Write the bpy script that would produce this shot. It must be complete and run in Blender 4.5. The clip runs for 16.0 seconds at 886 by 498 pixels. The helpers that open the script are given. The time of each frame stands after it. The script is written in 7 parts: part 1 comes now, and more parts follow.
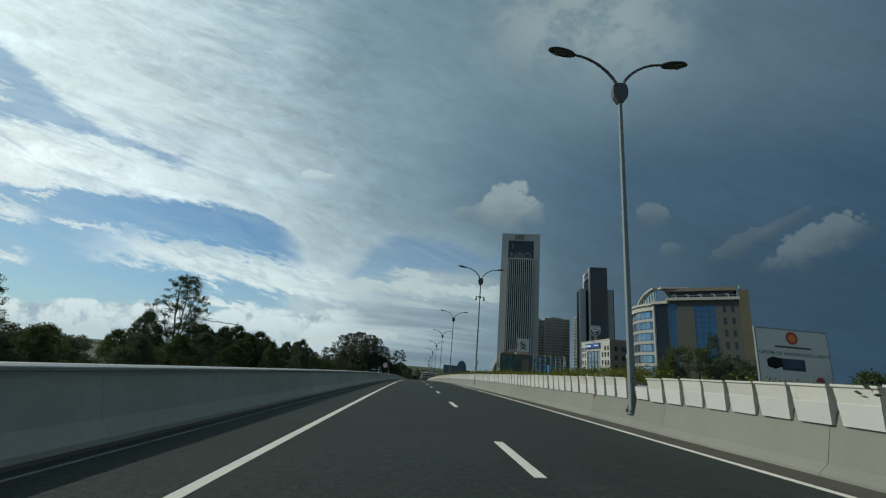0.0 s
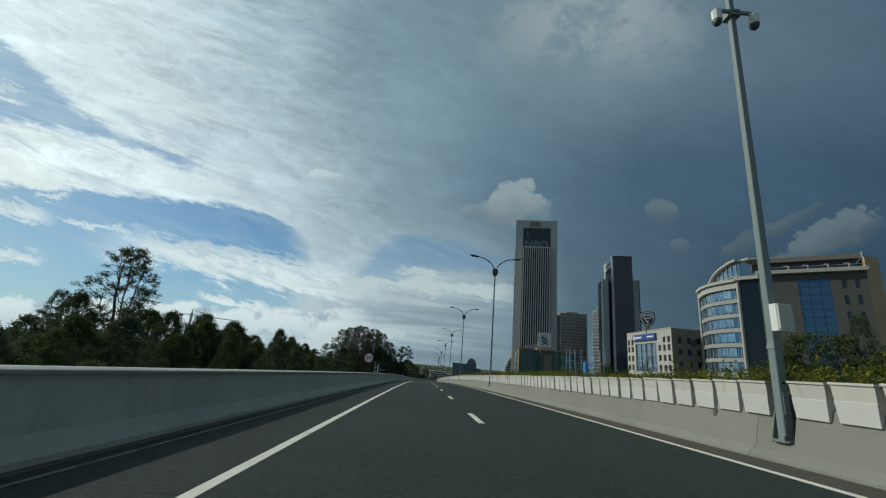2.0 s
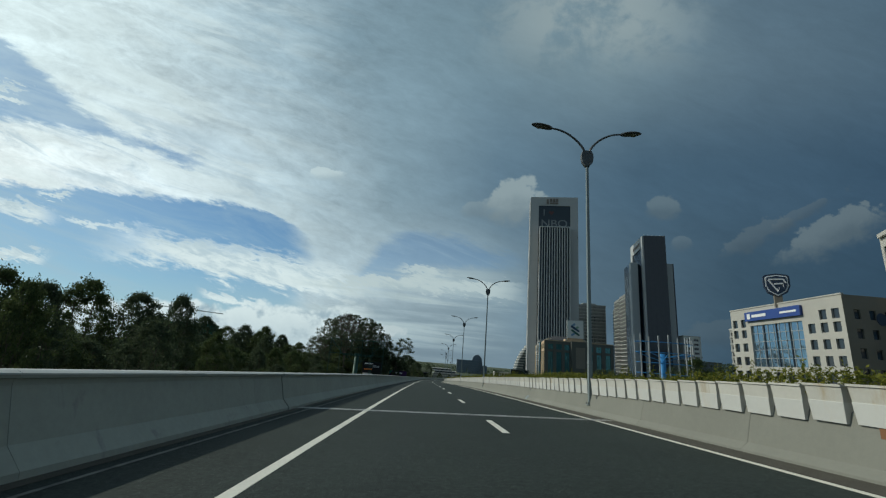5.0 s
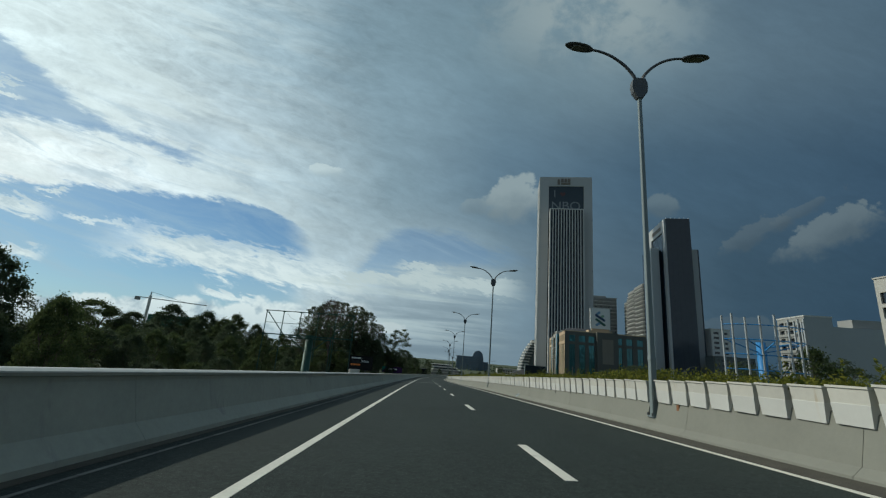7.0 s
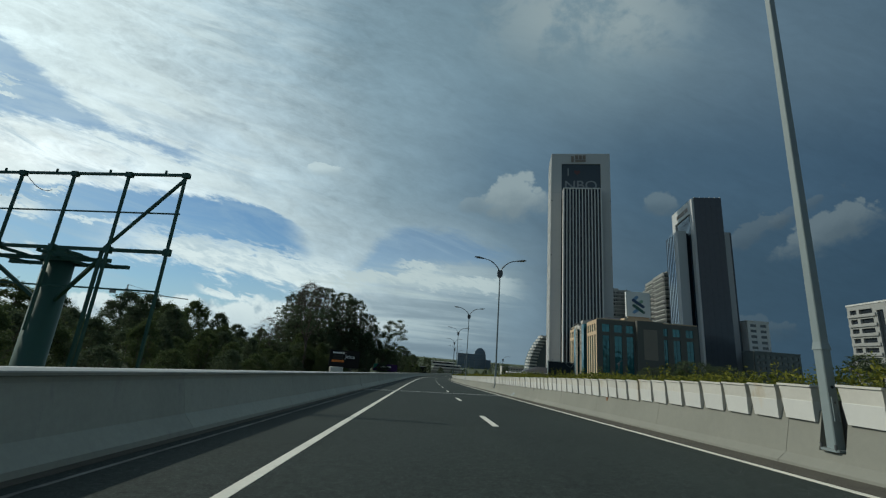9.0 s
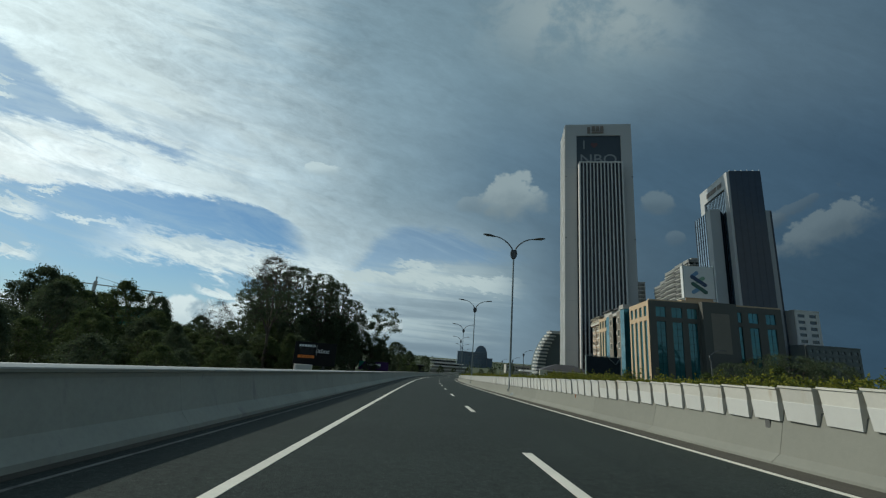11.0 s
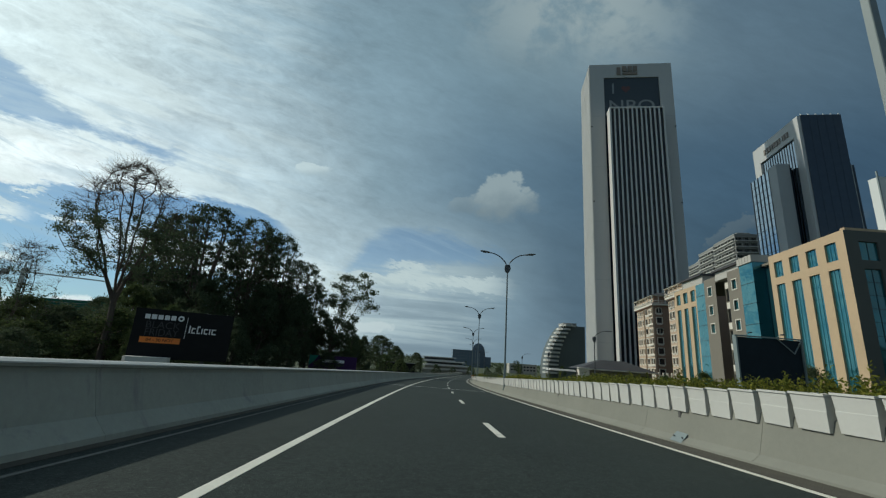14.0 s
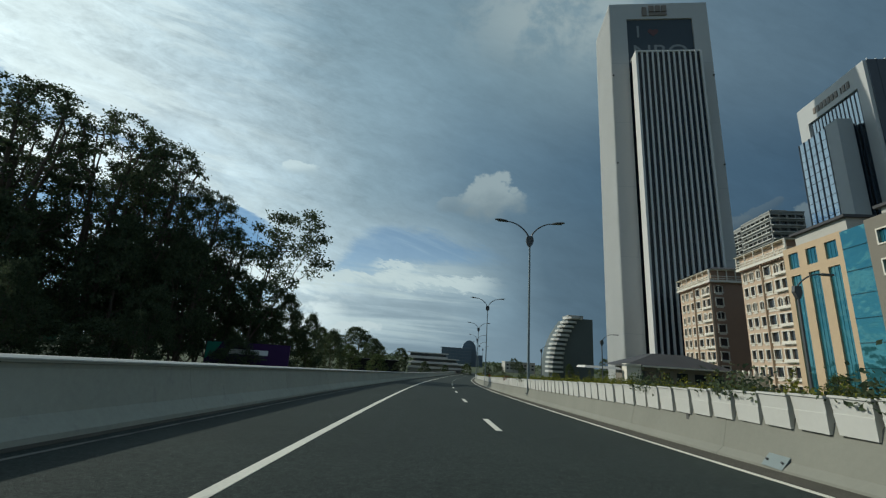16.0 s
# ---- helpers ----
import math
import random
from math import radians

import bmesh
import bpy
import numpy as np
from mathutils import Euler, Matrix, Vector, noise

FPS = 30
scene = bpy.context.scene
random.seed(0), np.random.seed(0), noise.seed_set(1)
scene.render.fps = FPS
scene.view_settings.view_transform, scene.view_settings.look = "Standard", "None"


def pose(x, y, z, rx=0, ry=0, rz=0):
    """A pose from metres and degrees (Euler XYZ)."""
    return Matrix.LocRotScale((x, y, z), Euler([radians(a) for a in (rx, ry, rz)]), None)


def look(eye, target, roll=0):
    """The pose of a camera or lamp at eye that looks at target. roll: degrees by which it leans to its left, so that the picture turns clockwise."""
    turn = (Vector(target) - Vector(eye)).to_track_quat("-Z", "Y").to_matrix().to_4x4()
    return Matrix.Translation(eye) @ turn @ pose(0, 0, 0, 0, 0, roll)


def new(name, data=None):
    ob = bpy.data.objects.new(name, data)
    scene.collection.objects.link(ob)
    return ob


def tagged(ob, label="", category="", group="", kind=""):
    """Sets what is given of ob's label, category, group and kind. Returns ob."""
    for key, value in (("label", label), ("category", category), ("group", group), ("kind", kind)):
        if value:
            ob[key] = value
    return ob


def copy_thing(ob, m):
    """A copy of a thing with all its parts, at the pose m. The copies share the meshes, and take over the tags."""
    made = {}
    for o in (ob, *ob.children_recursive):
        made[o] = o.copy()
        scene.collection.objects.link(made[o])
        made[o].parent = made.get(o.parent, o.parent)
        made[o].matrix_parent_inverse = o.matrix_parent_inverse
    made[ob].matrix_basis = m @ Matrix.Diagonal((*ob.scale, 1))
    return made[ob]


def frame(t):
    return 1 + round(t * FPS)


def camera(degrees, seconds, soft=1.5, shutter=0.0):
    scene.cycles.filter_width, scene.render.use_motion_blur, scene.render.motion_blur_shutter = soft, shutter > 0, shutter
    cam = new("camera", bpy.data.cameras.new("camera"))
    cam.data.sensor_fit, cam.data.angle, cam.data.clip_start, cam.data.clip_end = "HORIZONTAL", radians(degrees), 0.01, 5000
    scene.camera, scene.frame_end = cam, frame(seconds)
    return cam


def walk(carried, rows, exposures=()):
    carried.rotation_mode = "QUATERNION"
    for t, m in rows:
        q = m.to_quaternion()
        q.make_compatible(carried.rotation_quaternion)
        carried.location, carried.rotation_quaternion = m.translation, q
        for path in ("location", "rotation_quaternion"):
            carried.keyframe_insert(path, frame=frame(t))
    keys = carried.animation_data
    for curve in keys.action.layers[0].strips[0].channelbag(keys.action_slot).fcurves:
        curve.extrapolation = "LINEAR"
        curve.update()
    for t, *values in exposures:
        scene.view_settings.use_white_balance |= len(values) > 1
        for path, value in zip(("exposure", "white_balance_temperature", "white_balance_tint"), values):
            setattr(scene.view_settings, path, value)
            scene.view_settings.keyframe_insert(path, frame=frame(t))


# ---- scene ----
# Camera and its drive along the expressway
cam = camera(93.9, 16.0, soft=1.25)
PATH = (
    (0.0, 1.23, 15.79, 0.991, -1.25, 15.88, -4.68),
    (0.5, 0.87, 24.44, 0.865, -1.00, 15.89, -4.68),
    (1.0, 0.52, 33.06, 0.723, -0.69, 15.81, -4.68),
    (1.5, 0.15, 41.68, 0.566, -0.47, 15.69, -4.66),
    (2.0, -0.31, 50.25, 0.390, -0.22, 15.57, -4.57),
    (2.5, -0.77, 58.82, 0.200, -0.02, 15.56, -4.54),
    (3.0, -1.23, 67.36, -0.004, 0.15, 15.47, -4.32),
    (3.5, -1.68, 75.94, -0.219, 0.11, 15.42, -4.26),
    (4.0, -2.04, 84.47, -0.440, 0.25, 15.49, -4.34),
    (4.5, -2.42, 93.01, -0.674, 0.14, 15.36, -4.41),
    (5.0, -2.79, 101.53, -0.922, 0.04, 15.23, -4.48),
    (5.5, -3.14, 110.04, -1.185, -0.07, 15.10, -4.55),
    (6.0, -3.47, 118.57, -1.463, -0.18, 14.97, -4.63),
    (6.5, -3.81, 127.11, -1.756, -0.28, 14.84, -4.70),
    (7.0, -4.14, 135.65, -2.060, -0.18, 14.83, -4.60),
    (7.5, -4.46, 144.24, -2.377, -0.26, 14.75, -4.63),
    (8.0, -4.80, 152.87, -2.708, -0.30, 14.63, -4.56),
    (8.5, -5.13, 161.57, -3.048, -0.34, 14.62, -4.47),
    (9.0, -5.46, 170.39, -3.397, -0.29, 14.66, -4.46),
    (9.5, -5.78, 179.22, -3.750, -0.36, 14.65, -4.40),
    (10.0, -6.08, 188.16, -4.113, -0.43, 14.63, -4.33),
    (10.5, -6.37, 197.21, -4.480, -0.50, 14.62, -4.27),
    (11.0, -6.64, 206.33, -4.851, -0.57, 14.60, -4.21),
    (11.5, -6.90, 215.50, -5.223, -0.64, 14.59, -4.14),
    (12.0, -7.14, 224.65, -5.590, -0.82, 14.63, -4.13),
    (12.5, -7.36, 233.88, -5.956, -0.99, 14.65, -4.02),
    (13.0, -7.57, 243.16, -6.319, -1.17, 14.71, -3.88),
    (13.5, -7.72, 252.46, -6.677, -1.39, 14.72, -3.86),
    (14.0, -7.82, 261.87, -7.036, -1.62, 14.76, -3.79),
    (14.5, -7.84, 271.41, -7.395, -1.92, 14.76, -3.81),
    (15.0, -7.87, 281.03, -7.752, -2.29, 14.79, -3.78),
    (15.5, -7.81, 290.78, -8.115, -2.81, 14.80, -3.71),
    (16.0, -7.67, 300.65, -8.482, -3.32, 14.80, -3.66),
)
walk(cam, [(t, pose(x, y, z, 90 + pitch, roll, yaw)) for t, x, y, z, yaw, pitch, roll in PATH], exposures=((0.0, 0.0, 6330, 2.5), (8.0, 0.02, 6330, 2.5), (13.5, 0.06, 6330, 2.5), (16.0, 0.16, 6330, 2.5)))

# Alignment of the road: heading, fall and cross fall in degrees every 30 m from s = -30
ROAD_TURN = (2.35, 2.45, 2.56, 2.62, 2.40, 2.25, 2.20, 2.10, 1.85, 1.33, 0.29, -1.28, -3.09, -4.87, -6.64, -8.42, -10.19, -11.97, -13.75, -15.52)
ROAD_SLOPE = (-0.23, -0.60, -0.97, -1.33, -1.57, -1.93, -2.20, -2.29, -2.29, -2.20, -2.11, -2.11, -2.03, -1.86, -1.60, -1.28, -0.94, -0.59, -0.24, 0.10)
ROAD_BANK = (1.62, 1.65, 1.83, 1.96, 2.01, 1.92, 1.85, 1.66, 1.03, 0.44, -0.13, -0.47, -0.48, -0.45, -0.40, -0.37, -0.34, -0.32, -0.30, -0.30)
KNOTS = np.arange(-30.0, 541.0, 30.0)
STEP = np.arange(-30.0, 541.0, 2.0)
turn_rad = np.radians(np.interp(STEP, KNOTS, ROAD_TURN))
fall_rad = np.radians(np.interp(STEP, KNOTS, ROAD_SLOPE))


def summed(v):
    total = np.concatenate([[0.0], np.cumsum((v[1:] + v[:-1]) * 1.0)])
    return total - total[15]


ROAD_X, ROAD_Y, ROAD_Z = summed(-np.sin(turn_rad)), summed(np.cos(turn_rad)), summed(np.tan(fall_rad))


def on_road(s, u, h=0.0):
    """The point s metres along the road, u to the right of the edge line, h above the asphalt."""
    a = float(np.interp(s, STEP, turn_rad))
    bank = math.tan(radians(float(np.interp(s, KNOTS, ROAD_BANK))))
    return Vector((float(np.interp(s, STEP, ROAD_X)) + u * math.cos(a), float(np.interp(s, STEP, ROAD_Y)) + u * math.sin(a),
                   float(np.interp(s, STEP, ROAD_Z)) + u * bank + h))


def road_pose(s, u, h=0.0):
    """A pose there: x to the right, y along the road."""
    return Matrix.Translation(on_road(s, u, h)) @ Matrix.Rotation(float(np.interp(s, STEP, turn_rad)), 4, "Z")


GROUND_Z = -16.0

# Light: afternoon sun through broken cloud from the left, a storm front to the right
SUN_TURN, SUN_RISE = 76.0, 35.5   # degrees left of north (+y), degrees above the horizon
sun_data = bpy.data.lights.new("sun", "SUN")
sun_data.energy, sun_data.angle, sun_data.color = 2.35, radians(0.7), (1.0, 0.93, 0.82)
sun = new("sun", sun_data)
sun_way = Vector((-math.sin(radians(SUN_TURN)) * math.cos(radians(SUN_RISE)), math.cos(radians(SUN_TURN)) * math.cos(radians(SUN_RISE)), math.sin(radians(SUN_RISE))))
sun.matrix_world = look(sun_way * 900.0, (0, 0, 0))


class Nodes:
    """Small helper to write node trees as formulas."""

    def __init__(self, tree):
        self.tree = tree

    def node(self, kind, operation=""):
        n = self.tree.nodes.new(kind)
        if operation:
            n.operation = operation
        return n

    def link(self, value, socket):
        if isinstance(value, bpy.types.NodeSocket):
            self.tree.links.new(value, socket)
        else:
            socket.default_value = value

    def math(self, op, a, b=0.0, c=0.0, clamp=False):
        n = self.node("ShaderNodeMath", op)
        n.use_clamp = clamp
        for value, socket in zip((a, b, c), n.inputs):
            self.link(value, socket)
        return n.outputs[0]

    def add(self, a, b):
        return self.math("ADD", a, b)

    def sub(self, a, b):
        return self.math("SUBTRACT", a, b)

    def mul(self, *v):
        out = v[0]
        for other in v[1:]:
            out = self.math("MULTIPLY", out, other)
        return out

    def mad(self, a, b, c):
        return self.math("MULTIPLY_ADD", a, b, c)

    def step(self, v, lo, hi, out_lo=0.0, out_hi=1.0):
        n = self.node("ShaderNodeMapRange")
        n.interpolation_type = "SMOOTHSTEP"
        for value, socket in zip((v, lo, hi, out_lo, out_hi), n.inputs):
            self.link(value, socket)
        return n.outputs[0]

    def vec(self, x, y, z=0.0):
        n = self.node("ShaderNodeCombineXYZ")
        for value, socket in zip((x, y, z), n.inputs):
            self.link(value, socket)
        return n.outputs[0]

    def noise(self, vector, scale, detail=6.0, rough=0.55, warp=0.0):
        n = self.node("ShaderNodeTexNoise")
        self.link(vector, n.inputs["Vector"])
        for key, value in (("Scale", scale), ("Detail", detail), ("Roughness", rough), ("Distortion", warp)):
            n.inputs[key].default_value = value
        return n.outputs["Fac"]

    def cells(self, vector, scale, detail=3.0, rough=0.55):
        """Rounded lumps at several sizes, 0 at the middle of a lump."""
        n = self.node("ShaderNodeTexVoronoi")
        n.feature = "SMOOTH_F1"
        n.normalize = True
        self.link(vector, n.inputs["Vector"])
        for key, value in (("Scale", scale), ("Detail", detail), ("Roughness", rough), ("Smoothness", 0.35)):
            n.inputs[key].default_value = value
        return n.outputs["Distance"]

    def mix(self, fac, a, b, blend="MIX"):
        n = self.node("ShaderNodeMix")
        n.data_type, n.blend_type = "RGBA", blend
        self.link(fac, n.inputs[0])
        for value, socket in ((a, n.inputs[6]), (b, n.inputs[7])):
            self.link(value if isinstance(value, bpy.types.NodeSocket) else (*value[:3], 1.0), socket)
        return n.outputs[2]

    def ramp(self, fac, stops):
        n = self.node("ShaderNodeValToRGB")
        e = n.color_ramp.elements
        while len(e) < len(stops):
            e.new(0.5)
        for el, (at, col) in zip(e, stops):
            el.position, el.color = at, (*col, 1.0)
        self.link(fac, n.inputs[0])
        return n.outputs[0]


def build_sky():
    world = bpy.data.worlds.new("sky")
    scene.world = world
    world.use_nodes = True
    tree = world.node_tree
    tree.nodes.clear()
    N = Nodes(tree)
    way = N.node("ShaderNodeTexCoord").outputs["Generated"]
    blue = N.node("ShaderNodeTexSky")
    blue.sky_type, blue.sun_disc = "NISHITA", False
    blue.sun_elevation, blue.sun_rotation = radians(SUN_RISE), radians(-SUN_TURN)
    blue.air_density, blue.dust_density, blue.ozone_density = 1.0, 0.3, 2.5
    clear = N.mix(1.0, blue.outputs[0], (0.050, 0.066, 0.076), "MULTIPLY")

    # chart of the sky: the picture plane of the camera's pose midway through the drive
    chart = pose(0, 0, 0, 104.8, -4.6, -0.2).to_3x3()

    def along(axis):
        n = N.node("ShaderNodeVectorMath", operation="DOT_PRODUCT")
        N.link(way, n.inputs[0])
        n.inputs[1].default_value = axis
        return n.outputs["Value"]

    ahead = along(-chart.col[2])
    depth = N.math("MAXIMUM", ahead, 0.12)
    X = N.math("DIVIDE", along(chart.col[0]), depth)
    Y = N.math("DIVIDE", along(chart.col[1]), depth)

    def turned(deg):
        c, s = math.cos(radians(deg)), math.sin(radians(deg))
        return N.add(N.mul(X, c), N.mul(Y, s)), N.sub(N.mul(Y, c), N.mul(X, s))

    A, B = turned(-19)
    streak = N.noise(N.vec(N.mul(A, 1.7), N.mul(B, 8.0), 3.0), 1.4, 9, 0.64, 0.8)
    fine = N.noise(N.vec(N.mul(A, 6.0), N.mul(B, 20.0), 1.0), 2.6, 8, 0.66, 0.4)
    soft = N.noise(N.vec(X, N.mul(Y, 1.4), 7.0), 1.6, 4, 0.5, 0.3)
    puff = N.noise(N.vec(X, N.mul(Y, 1.3), 2.0), 13.0, 10, 0.60, 0.25)
    curl = N.noise(N.vec(N.mul(X, 1.1), Y, 11.0), 4.0, 7, 0.60, 0.6)
    mottle = N.noise(N.vec(N.mul(A, 1.1), N.mul(B, 3.6), 5.0), 6.0, 10, 0.68, 0.6)
    silk = N.noise(N.vec(N.mul(A, 1.0), N.mul(B, 6.0), 8.0), 3.2, 9, 0.64, 1.0)
    lump = N.cells(N.vec(N.add(X, N.mul(N.sub(curl, 0.5), 0.05)), N.mul(Y, 1.25), 2.0), 15.0, 3.0, 0.6)
    grain = N.noise(N.vec(N.mul(A, 1.0), N.mul(B, 2.2), 14.0), 26.0, 8, 0.7, 0.4)
    # ragged bearings, so that edges fray along the wind
    XR = N.add(X, N.add(N.mul(N.sub(streak, 0.5), 0.10), N.mul(N.sub(puff, 0.5), 0.03)))
    YR = N.add(Y, N.add(N.mul(N.sub(streak, 0.5), 0.075), N.mul(N.sub(fine, 0.5), 0.07)))

    def under(points, span, u=YR):
        """1 below a broken line of (x, y) points, fading over span."""
        ramp = N.node("ShaderNodeFloatCurve")
        curve = ramp.mapping.curves[0]
        ramp.mapping.use_clip = False
        pts = [((x + 1.2) / 2.4, (y + 0.4) / 1.2) for x, y in points]
        while len(curve.points) < len(pts):
            curve.points.new(0.5, 0.5)
        for p, (px, py) in zip(curve.points, pts):
            p.location = (px, py)
            p.handle_type = "AUTO_CLAMPED"
        ramp.mapping.update()
        N.link(N.mad(X, 1 / 2.4, 0.5), ramp.inputs["Value"])
        line = N.mad(ramp.outputs[0], 1.2, -0.4)
        return N.step(N.sub(line, u), -span, span)

    def ramp_x(stops):
        v = N.mad(N.add(X, N.mul(N.sub(soft, 0.5), 0.22)), 0.45, 0.5)
        return N.ramp(v, [((x * 0.45 + 0.5), tuple((c / 255.0) ** 2.2 * g for c, g in zip(col, (1.02, 1.0, 1.015)))) for x, col in stops])

    # high sheet: bright by the sun, slate towards the storm
    high = ramp_x(((-1.07, (205, 219, 221)), (-0.75, (192, 207, 211)), (-0.45, (148, 167, 177)), (-0.2, (118, 139, 151)), (0.1, (106, 127, 139)), (0.4, (108, 127, 137)), (0.75, (86, 105, 119)), (1.07, (75, 94, 109))))
    middle = ramp_x(((-1.07, (222, 230, 230)), (-0.65, (204, 216, 220)), (-0.40, (168, 185, 193)), (-0.12, (124, 145, 157)), (0.15, (92, 114, 130)), (0.5, (68, 89, 106)), (1.07, (58, 78, 96))))
    base = ramp_x(((-1.07, (188, 203, 210)), (-0.4, (172, 188, 195)), (-0.05, (146, 163, 172)), (0.15, (112, 132, 145)), (0.32, (80, 99, 113)), (0.7, (58, 77, 92)), (1.07, (52, 71, 87))))
    grey = N.mix(N.step(Y, 0.18, 0.50), N.mix(N.step(Y, -0.08, 0.16), base, middle), high)
    billow = N.noise(N.vec(N.mul(A, 1.2), N.mul(B, 2.2), 9.0), 2.6, 8, 0.6, 0.8)
    fleck = N.add(N.add(N.mul(N.sub(billow, 0.5), N.step(X, 0.5, -0.2, 0.18, 0.55)), N.mul(N.sub(mottle, 0.5), N.step(X, 0.1, -0.6, 0.34, 1.15))), N.add(N.mul(N.sub(curl, 0.5), N.step(X, 0.3, -0.3, 0.16, 0.40)), N.mul(N.sub(grain, 0.5), N.step(X, 0.3, -0.4, 0.12, 0.50))))
    scale = N.node("ShaderNodeVectorMath", "SCALE")
    N.link(grey, scale.inputs[0])
    N.link(N.add(1.16, fleck), scale.inputs["Scale"])
    grey = scale.outputs[0]
    grey = N.mix(N.mul(N.step(N.add(N.mul(streak, 0.5), N.mul(silk, 0.5)), 0.45, 0.60), N.step(X, -0.10, -0.7), 0.50), grey, (0.70, 0.79, 0.81))
    grey = N.mix(N.mul(N.step(silk, 0.56, 0.38), N.step(N.math("ABSOLUTE", N.sub(B, -0.02)), 0.16, 0.04), N.step(X, -0.30, -0.70), 0.70), grey, (0.36, 0.48, 0.58))

    # where the sheet is open to blue sky
    edge_right = N.step(XR, -0.31, -0.39)
    open_low = N.mul(under(((-1.2, 0.188), (-0.866, 0.155), (-0.66, 0.134), (-0.484, 0.115), (-0.40, 0.092), (-0.345, 0.055), (-0.2, -0.10), (1.2, -0.3)), 0.010), edge_right)
    wedge = N.mul(under(((-1.2, 0.60), (-1.07, 0.51), (-0.99, 0.452), (-0.934, 0.398), (-0.866, 0.345), (-0.80, 0.305), (-0.60, 0.232), (1.2, -0.3)), 0.016),
                  N.sub(1.0, under(((-1.2, 0.34), (-1.07, 0.325), (-0.93, 0.307), (-0.80, 0.279), (-0.60, 0.224), (-0.5, 0.3), (1.2, 0.4)), 0.012)))
    hole = N.mul(under(((-1.2, -0.3), (-0.24, -0.07), (-0.14, 0.02), (-0.08, 0.045), (0.02, 0.03), (0.16, -0.02), (1.2, -0.3)), 0.022),
                 N.sub(1.0, under(((-1.2, -0.05), (-0.2, -0.065), (-0.04, -0.045), (0.2, -0.03), (1.2, 0.0)), 0.02)), 0.62)
    gap = N.math("MAXIMUM", N.math("MAXIMUM", open_low, N.mul(wedge, 0.80)), hole)

    # bright streaks and scraps across the openings
    def bar(x0, y0, x1, y1, wide, ragged=1.0, head=0.22):
        dx, dy = x1 - x0, y1 - y0
        far = math.hypot(dx, dy)
        c, s = dx / far, dy / far
        lon = N.add(N.mul(N.sub(XR, x0), c), N.mul(N.sub(Y, y0), s))
        lat = N.add(N.sub(N.mul(N.sub(YR, y0), c), N.mul(N.sub(X, x0), s)), N.add(N.mul(N.sub(fine, 0.5), 0.06 * ragged), N.mul(N.sub(silk, 0.5), 0.07 * ragged)))
        ends = N.mul(N.step(lon, -0.02, far * head), N.step(lon, far * 1.05, far * 0.75))
        return N.mul(N.step(N.math("ABSOLUTE", lat), wide, wide * 0.35), ends)

    scraps = bar(-0.87, 0.045, -0.14, -0.10, 0.050, 1.0, 0.30)
    for row in ((-1.18, 0.145, -0.94, 0.085, 0.030, 0.7), (-1.14, 0.012, -0.96, -0.012, 0.018, 0.6), (-0.98, 0.148, -0.90, 0.138, 0.010, 0.3), (-0.93, 0.085, -0.74, 0.045, 0.012, 0.4),
                (-0.60, -0.098, -0.42, -0.125, 0.016, 0.4), (-0.50, -0.02, -0.20, -0.085, 0.030, 0.8), (-1.2, 0.43, -0.98, 0.37, 0.020, 1.2)):
        scraps = N.math("MAXIMUM", scraps, bar(*row))
    scraps = N.mul(scraps, N.step(streak, 0.30, 0.52, 0.45, 1.0))
    cover = N.math("MAXIMUM", N.sub(1.0, gap), scraps)
    veil = N.add(N.mul(N.step(silk, 0.40, 0.70), 0.30), N.step(X, -0.40, -1.0, 0.10, 0.42))
    pale = N.mix(N.math("MAXIMUM", veil, N.step(Y, 0.06, -0.20, 0.0, 0.70)), clear, (0.37, 0.50, 0.60))
    clouds = N.mix(scraps, grey, N.mix(N.step(fine, 0.35, 0.6), (0.50, 0.60, 0.66), (0.70, 0.78, 0.80)))
    colour = N.mix(cover, pale, clouds)

    # bright layers low in the middle, and heaped cloud along the horizon
    height = N.add(Y, N.mul(X, 0.10))
    bands = N.noise(N.vec(N.mul(X, 1.5), N.mul(height, 20.0), 5.0), 1.5, 7, 0.58, 0.5)
    centre = N.mul(N.step(N.math("ABSOLUTE", N.add(X, 0.10)), 0.34, 0.10), N.step(Y, -0.02, -0.09))
    colour = N.mix(N.mul(centre, N.step(bands, 0.40, 0.60), N.step(Y, -0.20, -0.10, 0.45, 0.8)), colour, (0.46, 0.54, 0.55))
    colour = N.mix(N.mul(centre, N.step(bands, 0.56, 0.34), N.step(Y, -0.08, -0.17), 0.7), colour, (0.165, 0.225, 0.275))
    for row in ((-0.21, -0.068, 0.20, -0.098, 0.020, 0.5), (-0.10, -0.035, -0.02, -0.055, 0.010, 0.3), (-0.30, -0.075, 0.02, -0.062, 0.014, 0.6)):
        colour = N.mix(N.mul(bar(*row), 0.75), colour, (0.50, 0.575, 0.59))
    low_haze = N.step(Y, -0.17, -0.27)
    colour = N.mix(N.mul(low_haze, N.step(N.math("ABSOLUTE", N.add(X, -0.08)), 0.45, 0.15), 0.6), colour, (0.16, 0.22, 0.275))
    # heaped cloud: crisp lumpy tops, greyer and hazier towards the foot
    line = N.add(N.mul(N.sub(X, -0.85), -0.035), N.add(-0.112, N.mul(N.sub(soft, 0.5), 0.10)))
    over = N.sub(N.sub(line, Y), N.mul(N.sub(lump, 0.40), 0.085))
    heap = N.mul(N.step(over, -0.004, 0.010), N.step(X, -0.14, -0.30))
    foot = N.step(over, 0.01, 0.09)
